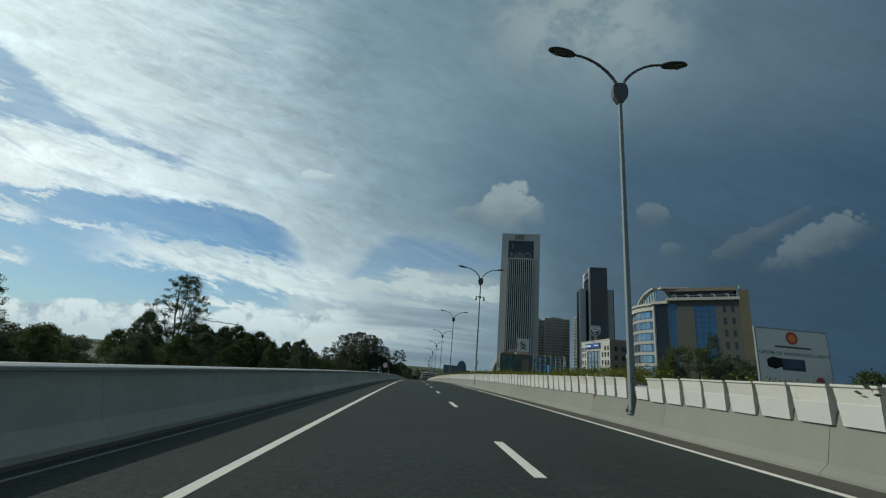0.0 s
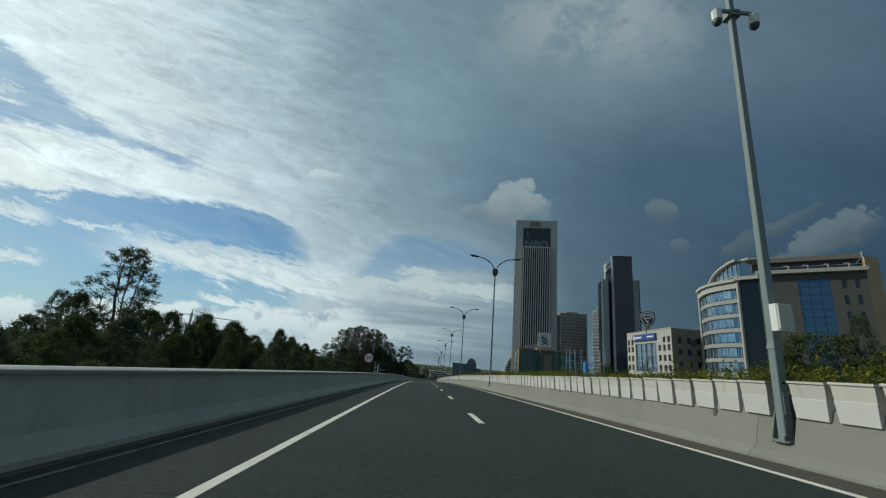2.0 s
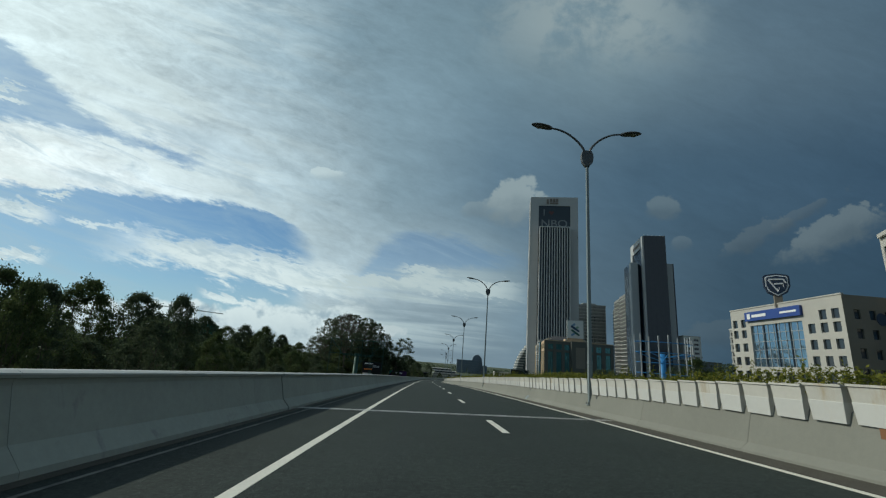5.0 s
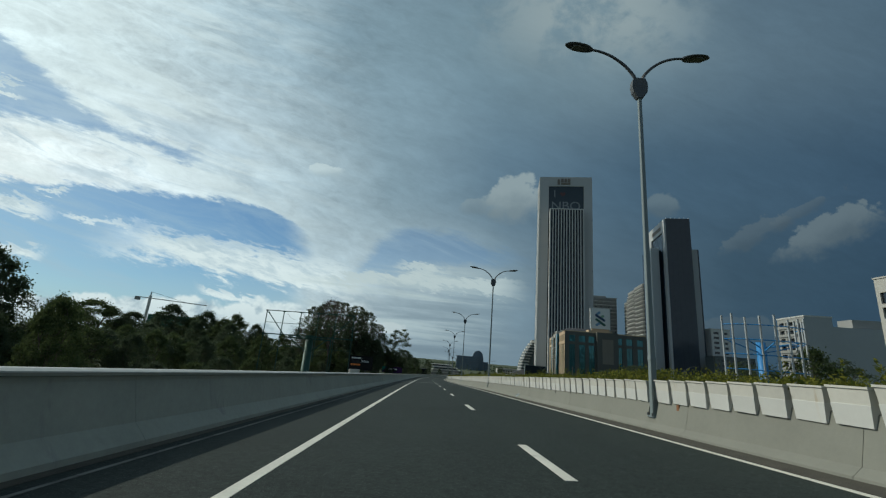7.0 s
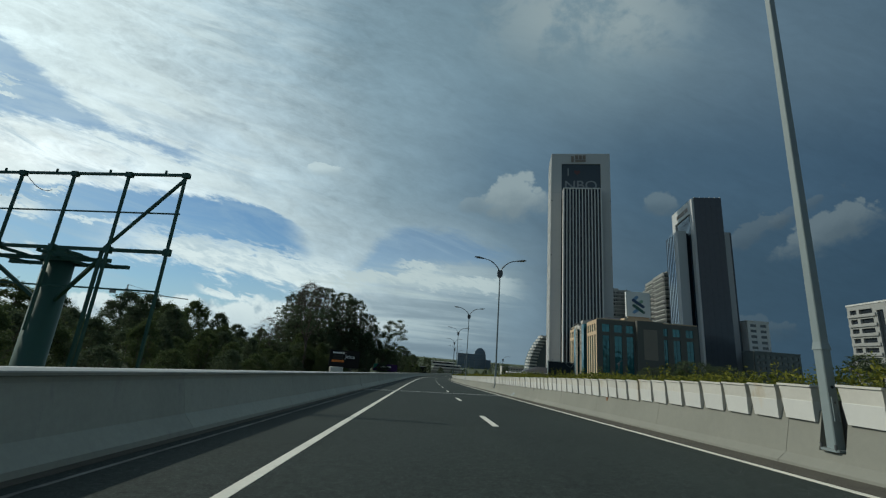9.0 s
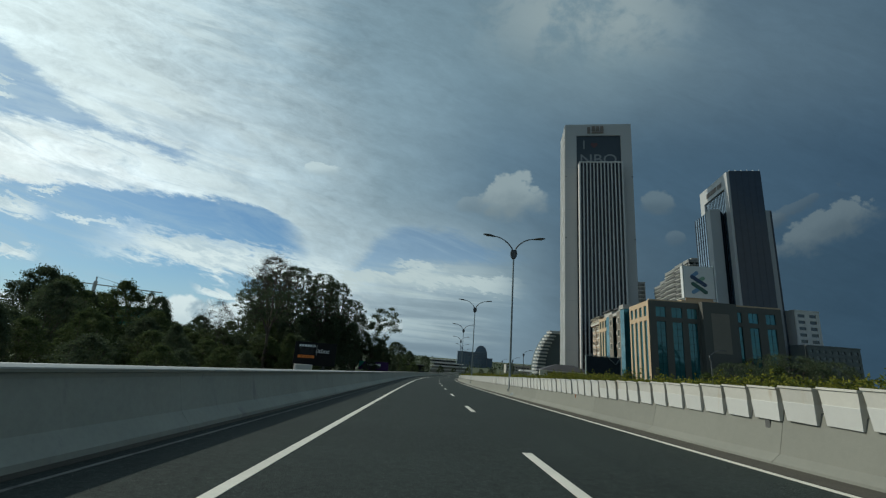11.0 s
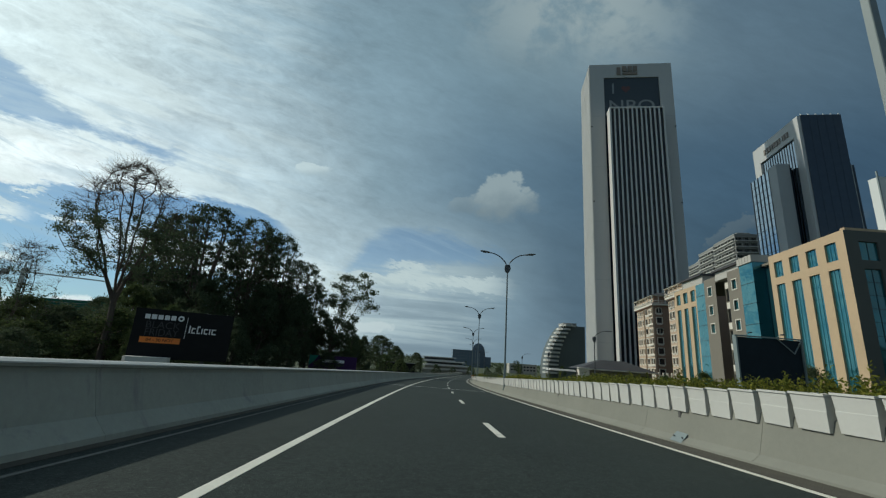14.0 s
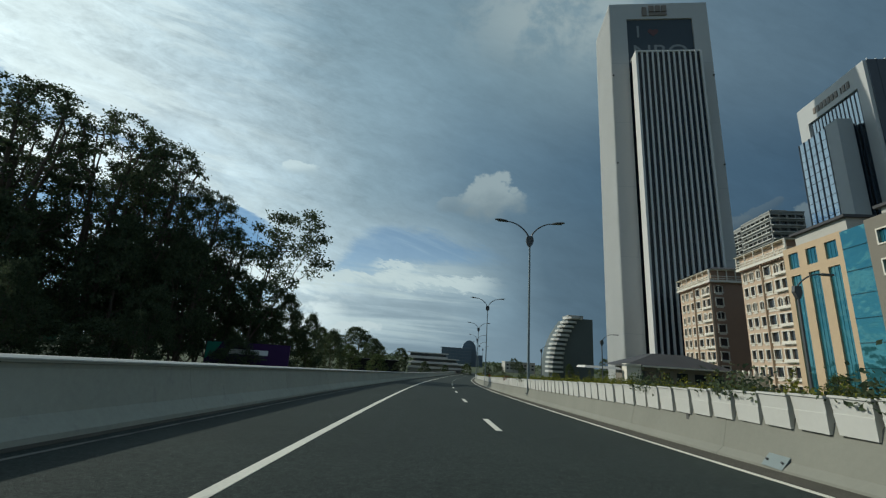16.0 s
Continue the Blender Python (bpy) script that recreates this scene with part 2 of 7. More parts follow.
    glow = N.step(N.add(lump, N.mul(N.sub(puff, 0.5), 1.1)), 0.56, 0.30)
    tone = N.mix(glow, (0.34, 0.435, 0.505), (0.68, 0.755, 0.775))
    colour = N.mix(N.mul(heap, 0.95), colour, N.mix(N.mul(foot, 0.6), tone, (0.40, 0.49, 0.55)))
    for x0, y0, wx, wy in ((-0.27, -0.205, 0.035, 0.016), (-0.15, -0.19, 0.05, 0.012)):
        r = N.math("SQRT", N.add(N.math("POWER", N.mul(N.sub(X, x0), 1 / wx), 2.0), N.math("POWER", N.mul(N.sub(Y, y0), 1 / wy), 2.0)))
        colour = N.mix(N.mul(N.step(N.add(r, N.add(N.mul(N.sub(lump, 0.4), 2.6), N.mul(N.sub(puff, 0.5), 2.5))), 1.0, 0.6), 0.6), colour, (0.54, 0.60, 0.62))

    # lone heaps before the storm: lit from the sunny side, soft below
    def lone(x0, y0, wx, wy, lean, shade, dim, rough=1.5):
        c, sn = math.cos(radians(lean)), math.sin(radians(lean))
        ex, ey = N.sub(X, x0), N.sub(Y, y0)
        dx = N.mul(N.add(N.mul(ex, c), N.mul(ey, sn)), 1.0 / wx)
        dy = N.mul(N.sub(N.mul(ey, c), N.mul(ex, sn)), 1.0 / wy)
        r = N.math("SQRT", N.add(N.mul(dx, dx), N.mul(dy, dy)))
        edge = N.add(N.add(r, N.mul(N.sub(lump, 0.40), rough)), N.mul(N.sub(puff, 0.5), rough * 0.7))
        m = N.step(edge, N.step(dy, -0.6, 0.4, 1.30, 1.05), N.step(dy, -0.6, 0.4, 0.25, 0.80))
        lit = N.step(N.add(N.add(dy, N.mul(dx, -0.2)), N.mul(N.sub(puff, 0.5), 2.0)), -1.0, 0.8)
        return N.mul(m, dim), N.mix(lit, (shade[0] * 0.66, shade[1] * 0.70, shade[2] * 0.74), shade)

    for row in ((0.172, 0.121, 0.072, 0.045, 0, (0.275, 0.335, 0.365), 0.95, 2.0), (0.07, 0.105, 0.030, 0.022, 0, (0.24, 0.30, 0.335), 0.5, 2.2), (0.53, 0.105, 0.040, 0.022, 0, (0.14, 0.185, 0.215), 0.65, 2.4), (0.57, 0.02, 0.022, 0.018, 0, (0.13, 0.175, 0.21), 0.5),
                (0.94, 0.045, 0.125, 0.034, 22, (0.138, 0.178, 0.205), 0.8, 2.3), (0.76, 0.04, 0.08, 0.022, 24, (0.105, 0.140, 0.168), 0.55, 3.2), (0.86, 0.09, 0.07, 0.014, 26, (0.10, 0.135, 0.165), 0.5, 3.2), (0.70, -0.20, 0.14, 0.03, 0, (0.085, 0.12, 0.15), 0.5, 2.0),
                (-0.28, 0.19, 0.040, 0.014, 0, (0.56, 0.65, 0.68), 0.7, 2.6)):
        fac, tint = lone(*row)
        colour = N.mix(fac, colour, tint)
    # torn bright scraps high over the storm
    torn = N.mul(N.step(N.add(N.mul(curl, 0.6), N.mul(puff, 0.4)), 0.43, 0.57), N.step(N.math("ABSOLUTE", N.sub(X, 0.36)), 0.36, 0.06), N.step(Y, 0.40, 0.56))
    colour = N.mix(N.mul(torn, 0.8), colour, (0.30, 0.355, 0.375))

    # the unseen sky behind: assumed broken cloud, dimmed to lower light on facing walls
    behind = N.mix(N.step(N.noise(way, 3.0, 5, 0.55, 0.4), 0.42, 0.62), N.mix(0.4, clear, (0.12, 0.16, 0.20)), (0.22, 0.26, 0.29))
    colour = N.mix(N.step(ahead, 0.15, 0.40), behind, colour)
    back = N.node("ShaderNodeBackground")
    N.link(colour, back.inputs[0])
    back.inputs[1].default_value = 1.0
    out = N.node("ShaderNodeOutputWorld")
    tree.links.new(back.outputs[0], out.inputs[0])


build_sky()


# Materials
def material(name, colour, rough=0.7, metal=0.0, spread=0.18, grain=6.0, coarse=0.6, bump=0.15, stain=None, stain_at=0.62, spec=0.5, each=0.0, coat=0.0):
    """A surface with grain at two scales, stains, and bump; each: how far single pieces differ."""
    m = bpy.data.materials.new(name)
    m.use_nodes = True
    tree = m.node_tree
    N = Nodes(tree)
    shader = tree.nodes["Principled BSDF"]
    geo = N.node("ShaderNodeNewGeometry").outputs["Position"]
    small = N.noise(geo, grain, 7, 0.62)
    large = N.noise(geo, coarse, 4, 0.55, 0.3)
    value = N.add(N.mul(N.sub(small, 0.5), spread * 1.6), N.mul(N.sub(large, 0.5), spread * 1.8))
    if each:
        own = N.node("ShaderNodeObjectInfo").outputs["Random"]
        value = N.add(value, N.mul(N.sub(own, 0.5), each * 2))
    bright = N.add(1.0, value)
    tint = N.node("ShaderNodeVectorMath", operation="SCALE")
    tint.inputs[0].default_value = colour
    N.link(bright, tint.inputs["Scale"])
    base = tint.outputs[0]
    if stain is not None:
        sep = N.node("ShaderNodeVectorMath", operation="MULTIPLY")
        N.link(geo, sep.inputs[0])
        sep.inputs[1].default_value = (1.0, 1.0, 0.22)
        patch = N.noise(sep.outputs[0], 2.1, 7, 0.66, 0.5)
        base = N.mix(N.step(patch, stain_at, stain_at + 0.16, 0.0, 0.75), base, stain)
    N.link(base, shader.inputs["Base Color"])
    N.link(N.math("ADD", rough, N.mul(N.sub(small, 0.5), 0.25), clamp=True), shader.inputs["Roughness"])
    shader.inputs["Metallic"].default_value = metal
    shader.inputs["Specular IOR Level"].default_value = spec
    shader.inputs["Coat Weight"].default_value = coat
    if bump:
        b = N.node("ShaderNodeBump")
        b.inputs["Strength"].default_value = bump
        b.inputs["Distance"].default_value = 0.02
        N.link(small, b.inputs["Height"])
        tree.links.new(b.outputs[0], shader.inputs["Normal"])
    return m


def glass(name, colour, rough=0.05, wave=0.12, wave_scale=0.35, metal=0.0, spec=0.8):
    """Mirror-like facade glass with slightly uneven panes."""
    m = bpy.data.materials.new(name)
    m.use_nodes = True
    tree = m.node_tree
    N = Nodes(tree)
    shader = tree.nodes["Principled BSDF"]
    geo = N.node("ShaderNodeNewGeometry").outputs["Position"]
    own = N.node("ShaderNodeObjectInfo").outputs["Random"]
    tint = N.node("ShaderNodeVectorMath", operation="SCALE")
    tint.inputs[0].default_value = colour
    N.link(N.add(0.75, N.mul(N.add(own, N.noise(geo, 0.4, 3)), 0.28)), tint.inputs["Scale"])
    N.link(tint.outputs[0], shader.inputs["Base Color"])
    shader.inputs["Roughness"].default_value = rough
    shader.inputs["Metallic"].default_value = metal
    shader.inputs["Specular IOR Level"].default_value = spec
    b = N.node("ShaderNodeBump")
    b.inputs["Strength"].default_value = wave
    b.inputs["Distance"].default_value = 0.4
    N.link(N.noise(geo, wave_scale, 2), b.inputs["Height"])
    tree.links.new(b.outputs[0], shader.inputs["Normal"])
    return m


def leaves(name, colour, other, rough=0.75):
    m = bpy.data.materials.new(name)
    m.use_nodes = True
    tree = m.node_tree
    N = Nodes(tree)
    shader = tree.nodes["Principled BSDF"]
    isle = N.node("ShaderNodeNewGeometry").outputs["Random Per Island"]
    base = N.mix(isle, colour, other)
    N.link(base, shader.inputs["Base Color"])
    shader.inputs["Roughness"].default_value = rough
    shader.inputs["Specular IOR Level"].default_value = 0.12
    glow = N.node("ShaderNodeBsdfTranslucent")
    N.link(base, glow.inputs[0])
    both = N.node("ShaderNodeMixShader")
    both.inputs[0].default_value = 0.38
    tree.links.new(shader.outputs[0], both.inputs[1])
    tree.links.new(glow.outputs[0], both.inputs[2])
    tree.links.new(both.outputs[0], tree.nodes["Material Output"].inputs[0])
    return m


def asphalt_material():
    """Dark asphalt: stone grain, wheel-worn bands along the lanes, patches."""
    m = bpy.data.materials.new("asphalt")
    m.use_nodes = True
    tree = m.node_tree
    N = Nodes(tree)
    shader = tree.nodes["Principled BSDF"]
    geo = N.node("ShaderNodeNewGeometry").outputs["Position"]
    uv = N.node("ShaderNodeUVMap").outputs[0]
    part_uv = N.node("ShaderNodeSeparateXYZ")
    N.link(uv, part_uv.inputs[0])
    stone = N.noise(geo, 34.0, 5, 0.8)
    pit = N.noise(geo, 11.0, 6, 0.75)
    cell = N.node("ShaderNodeTexVoronoi")
    N.link(geo, cell.inputs["Vector"])
    cell.inputs["Scale"].default_value = 48.0
    wide = N.noise(geo, 0.35, 5, 0.6, 0.4)
    lane = N.noise(N.vec(N.mul(part_uv.outputs[0], 1.1), N.mul(part_uv.outputs[1], 0.02)), 1.6, 5, 0.6)
    value = N.add(N.add(N.add(N.mul(N.sub(stone, 0.5), 3.0), N.mul(N.sub(pit, 0.5), 1.5)), N.mul(N.sub(wide, 0.5), 0.6)), N.mul(N.sub(lane, 0.5), 0.55))
    base = N.node("ShaderNodeVectorMath", operation="SCALE")
    base.inputs[0].default_value = (0.0275, 0.0365, 0.0325)
    N.link(N.add(1.0, value), base.inputs["Scale"])
    chips = N.step(cell.outputs["Distance"], 0.22, 0.12)
    spotted = N.mix(N.mul(chips, N.step(pit, 0.42, 0.58), 0.9), base.outputs[0], (0.20, 0.20, 0.185))
    N.link(spotted, shader.inputs["Base Color"])
    N.link(N.add(0.72, N.mul(lane, 0.25)), shader.inputs["Roughness"])
    shader.inputs["Specular IOR Level"].default_value = 0.18
    b = N.node("ShaderNodeBump")
    b.inputs["Strength"].default_value = 0.55
    b.inputs["Distance"].default_value = 0.012
    N.link(N.sub(stone, N.mul(cell.outputs["Distance"], 0.8)), b.inputs["Height"])
    tree.links.new(b.outputs[0], shader.inputs["Normal"])
    return m


ASPHALT = asphalt_material()
PAINT = material("road_paint", (0.67, 0.65, 0.56), 0.6, spread=0.22, grain=24, coarse=1.2, stain=(0.18, 0.18, 0.17), stain_at=0.60)
PAINT_WORN = material("worn_line", (0.15, 0.15, 0.135), 0.8, spread=0.5, grain=20, coarse=1.5, stain=(0.045, 0.047, 0.045), stain_at=0.47)
# barrier concrete in a sunlit and a shaded copy, each coloured apart
CONCRETE = material("barrier_concrete", (0.216, 0.217, 0.183), 0.85, spread=0.14, grain=9, coarse=0.9, bump=0.22, stain=(0.20, 0.185, 0.145), stain_at=0.66, each=0.05)
CONCRETE_SHADE = material("barrier_concrete_shade", (0.33, 0.345, 0.29), 0.85, spread=0.20, grain=9, coarse=0.7, bump=0.2, stain=(0.22, 0.22, 0.21), stain_at=0.58, each=0.05)
KERB_DIRT = material("gutter_dirt", (0.066, 0.060, 0.046), 0.95, spread=0.5, grain=22, coarse=2.2, bump=0.6)
# pale colour stands for sky and sun light caught by the barrier cap
CAP_LIT = material("barrier_cap_lit", (0.50, 0.51, 0.48), 0.6, spread=0.16, grain=7, coarse=0.5, bump=0.1, stain=(0.30, 0.30, 0.27), stain_at=0.64)
# sealant in the joints; also the painted shade inside the lamp slots
JOINT_SLOT_SHADE = material("joint_sealant_slot_shade", (0.10, 0.10, 0.095), 0.9, spread=0.3)
JOINT_STEEL = material("expansion_joint_steel", (0.44, 0.44, 0.42), 0.5, metal=0.3, spread=0.3, grain=30)
PLANTER = material("planter_white", (0.58, 0.58, 0.54), 0.6, spread=0.07, grain=14, coarse=1.4, bump=0.06, stain=(0.56, 0.50, 0.40), stain_at=0.60, each=0.05)
PLANTER_SOILED = material("planter_soiled", (0.55, 0.535, 0.475), 0.65, spread=0.12, grain=14, coarse=1.6, bump=0.06, stain=(0.40, 0.315, 0.19), stain_at=0.57, each=0.08)
PLANTER_TAN = material("planter_tan", (0.62, 0.47, 0.27), 0.7, spread=0.15, grain=14, stain=(0.70, 0.66, 0.58), stain_at=0.5)
STEEL = material("galvanised_steel", (0.20, 0.24, 0.24), 0.5, metal=0.0, spread=0.10, grain=5, coarse=0.5, bump=0.04)
DARK_STEEL = material("dark_lamp_metal", (0.085, 0.092, 0.095), 0.5, metal=0.3, spread=0.12, bump=0.03)
LENS = material("lamp_lens", (0.13, 0.13, 0.115), 0.25, spread=0.2, grain=30)
WHITE_CLAD = material("white_cladding", (0.46, 0.465, 0.455), 0.55, spread=0.06, grain=0.6, coarse=0.05, bump=0.0)
WHITE_RIB = material("white_ribs", (0.60, 0.595, 0.57), 0.55, spread=0.06, grain=0.8, coarse=0.06, bump=0.0)
GREY_CLAD = material("grey_cladding", (0.36, 0.38, 0.385), 0.5, spread=0.08, grain=0.6, coarse=0.06, bump=0.0)
DARK_GLASS = glass("dark_tower_glass", (0.010, 0.016, 0.024), 0.15, spec=0.35)
SLATE_GLASS = glass("slate_glass", (0.028, 0.040, 0.056), 0.2, spec=0.4)
BANNER = material("banner_panel", (0.062, 0.080, 0.098), 0.5, spread=0.12, grain=1.2, coarse=0.1, bump=0.0, spec=0.12)
LETTER = material("faded_letters", (0.24, 0.265, 0.275), 0.6, spread=0.05, bump=0.0, spec=0.12)
RED_FADED = material("faded_red", (0.10, 0.045, 0.045), 0.6, spread=0.1, bump=0.0)
LOGO_METAL = material("sign_letters", (0.20, 0.165, 0.135), 0.5, spread=0.1, bump=0.0)
TOWER_GLASS = glass("slate_tower_glass", (0.034, 0.048, 0.066), 0.12, wave=0.2, wave_scale=0.12, spec=0.5)
WING_GLASS = glass("wing_glass", (0.40, 0.48, 0.54), 0.08, wave=0.15, metal=0.85)
HOTEL_WALL = material("hotel_wall", (0.11, 0.13, 0.128), 0.5, spread=0.15, grain=0.8, coarse=0.08, bump=0.0, spec=0.3)
# distance haze is mixed into these two blue-grey colours
HAZE_CLAD = material("far_hazy_blue_cladding", (0.135, 0.17, 0.205), 0.6, spread=0.08, grain=0.5, coarse=0.1, bump=0.0)
HAZE_GLASS = glass("far_hazy_blue_glass", (0.12, 0.165, 0.21), 0.2, spec=0.5)
# office stone darkened to stand for fronts in shade
STONE_SHADED = material("shaded_stone", (0.100, 0.103, 0.090), 0.8, spread=0.12, grain=2.5, coarse=0.2, bump=0.1)
BLUE_GLASS = glass("blue_glass", (0.05, 0.12, 0.20), 0.04, wave=0.25, metal=0.55)
PALE_GLASS = glass("reflecting_glass", (0.20, 0.30, 0.38), 0.05, wave=0.3, metal=0.75)
TEAL_GLASS = glass("teal_glass", (0.05, 0.20, 0.235), 0.05, wave=0.3, metal=0.6)
# teal glass toned down for the shaded front
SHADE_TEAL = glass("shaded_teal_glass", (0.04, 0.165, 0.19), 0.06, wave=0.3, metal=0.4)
DARK_TEAL = glass("dark_teal_glass", (0.012, 0.045, 0.055), 0.08, spec=0.4)
DARK_WINDOW = glass("window_glass", (0.022, 0.028, 0.034), 0.08)
STONE_TAN = material("tan_stone", (0.50, 0.37, 0.235), 0.8, spread=0.12, grain=2.5, coarse=0.2, bump=0.1, stain=(0.36, 0.27, 0.17), stain_at=0.64)
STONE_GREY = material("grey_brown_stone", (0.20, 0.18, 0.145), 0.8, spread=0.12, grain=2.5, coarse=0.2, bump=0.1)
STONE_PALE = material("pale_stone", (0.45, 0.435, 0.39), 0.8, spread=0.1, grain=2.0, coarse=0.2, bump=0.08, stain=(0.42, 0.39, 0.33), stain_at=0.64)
STONE_BAND = material("grey_band_stone", (0.34, 0.335, 0.31), 0.75, spread=0.1, grain=2.0, coarse=0.2, bump=0.05)
OCHRE = material("ochre_render", (0.46, 0.34, 0.20), 0.85, spread=0.12, grain=2.0, coarse=0.2)
ROSE_RENDER = material("rose_render", (0.50, 0.375, 0.27), 0.85, spread=0.1, grain=2.0, coarse=0.25)
# darker than the rose render: carries the shade of the residences' fronts
BROWN_SHADE_RENDER = material("brown_shade_render", (0.30, 0.195, 0.135), 0.85, spread=0.12, grain=2.0, coarse=0.25)
CREAM_TRIM = material("cream_trim", (0.68, 0.64, 0.55), 0.7, spread=0.08, grain=4)
DARK_ROOF = material("dark_roof_tiles", (0.055, 0.055, 0.058), 0.7, spread=0.3, grain=3.0, coarse=0.3)
FAR_WALL = material("far_wall", (0.30, 0.305, 0.29), 0.8, spread=0.12, grain=0.7, coarse=0.08, bump=0.0)
FAR_WHITE = material("far_white", (0.56, 0.555, 0.52), 0.7, spread=0.1, grain=0.7, coarse=0.08, bump=0.0)
BLUE_PAINT = material("blue_painted_steel", (0.03, 0.22, 0.52), 0.5, spread=0.15, grain=4)
GREEN_STEEL = material("green_painted_steel", (0.022, 0.075, 0.055), 0.55, metal=0.2, spread=0.2, grain=4)
BOARD_WHITE = material("board_white", (0.62, 0.64, 0.62), 0.6, spread=0.06, grain=1.5, coarse=0.3, bump=0.02)
BOARD_BLACK = material("board_black", (0.012, 0.013, 0.014), 0.5, spread=0.3, grain=1.5, bump=0.0, spec=0.12)
BOARD_NAVY = material("board_navy", (0.016, 0.024, 0.032), 0.5, spread=0.25, grain=1.2, bump=0.0, spec=0.12)
BOARD_PURPLE = material("board_purple", (0.050, 0.022, 0.082), 0.5, spread=0.15, grain=1.2, bump=0.0, spec=0.12)
BOARD_GREEN = material("board_green", (0.03, 0.22, 0.15), 0.5, spread=0.15, grain=1.2, bump=0.0, spec=0.12)
NETTING = material("green_netting", (0.030, 0.115, 0.085), 0.9, spread=0.3, grain=0.5, coarse=0.1, bump=0.0, spec=0.1)
ORANGE = material("orange_print", (0.80, 0.22, 0.03), 0.5, spread=0.06, bump=0.0)
PRINT_WHITE = material("white_print", (0.80, 0.80, 0.80), 0.5, spread=0.04, bump=0.0)
PRINT_DARK = material("dark_print", (0.05, 0.07, 0.11), 0.5, spread=0.15, bump=0.0, spec=0.12)
PRINT_RED = material("red_print", (0.45, 0.05, 0.04), 0.5, spread=0.1, bump=0.0)
PRINT_GREY = material("grey_print", (0.06, 0.06, 0.063), 0.5, spread=0.1, bump=0.0, spec=0.12)
SIGN_WHITE = material("sign_white", (0.78, 0.78, 0.75), 0.4, spread=0.05, bump=0.0)
SIGN_RED = material("sign_red", (0.42, 0.03, 0.03), 0.4, spread=0.08, bump=0.0)
SIGN_BLUE = material("sign_blue", (0.02, 0.06, 0.26), 0.45, spread=0.1, bump=0.0)
LOGO_BLUE = material("logo_blue", (0.022, 0.05, 0.11), 0.45, spread=0.1, bump=0.0)
LOGO_GREEN = material("logo_green", (0.03, 0.10, 0.075), 0.45, spread=0.1, bump=0.0)
LOGO_GREEN_PALE = material("logo_pale_green", (0.20, 0.34, 0.24), 0.5, spread=0.05, bump=0.0)
LOGO_BLUE_PALE = material("logo_pale_blue", (0.14, 0.27, 0.42), 0.5, spread=0.05, bump=0.0)
BARK = material("bark", (0.095, 0.075, 0.058), 0.9, spread=0.35, grain=4, bump=0.5)
LEAF_DARK = leaves("dark_leaves", (0.058, 0.082, 0.050), (0.100, 0.128, 0.066))
LEAF_MID = leaves("green_leaves", (0.052, 0.080, 0.034), (0.108, 0.136, 0.050))
LEAF_SHRUB = leaves("shrub_leaves", (0.060, 0.088, 0.018), (0.25, 0.24, 0.04))
FLOWER_RED = leaves("red_flowers", (0.30, 0.02, 0.02), (0.45, 0.05, 0.04))
GRASS = material("grassland", (0.055, 0.07, 0.028), 0.95, spread=0.5, grain=0.5, coarse=0.03, bump=0.4, stain=(0.12, 0.10, 0.06), stain_at=0.6)
RUST = material("rust", (0.22, 0.10, 0.045), 0.9, spread=0.3, grain=40)


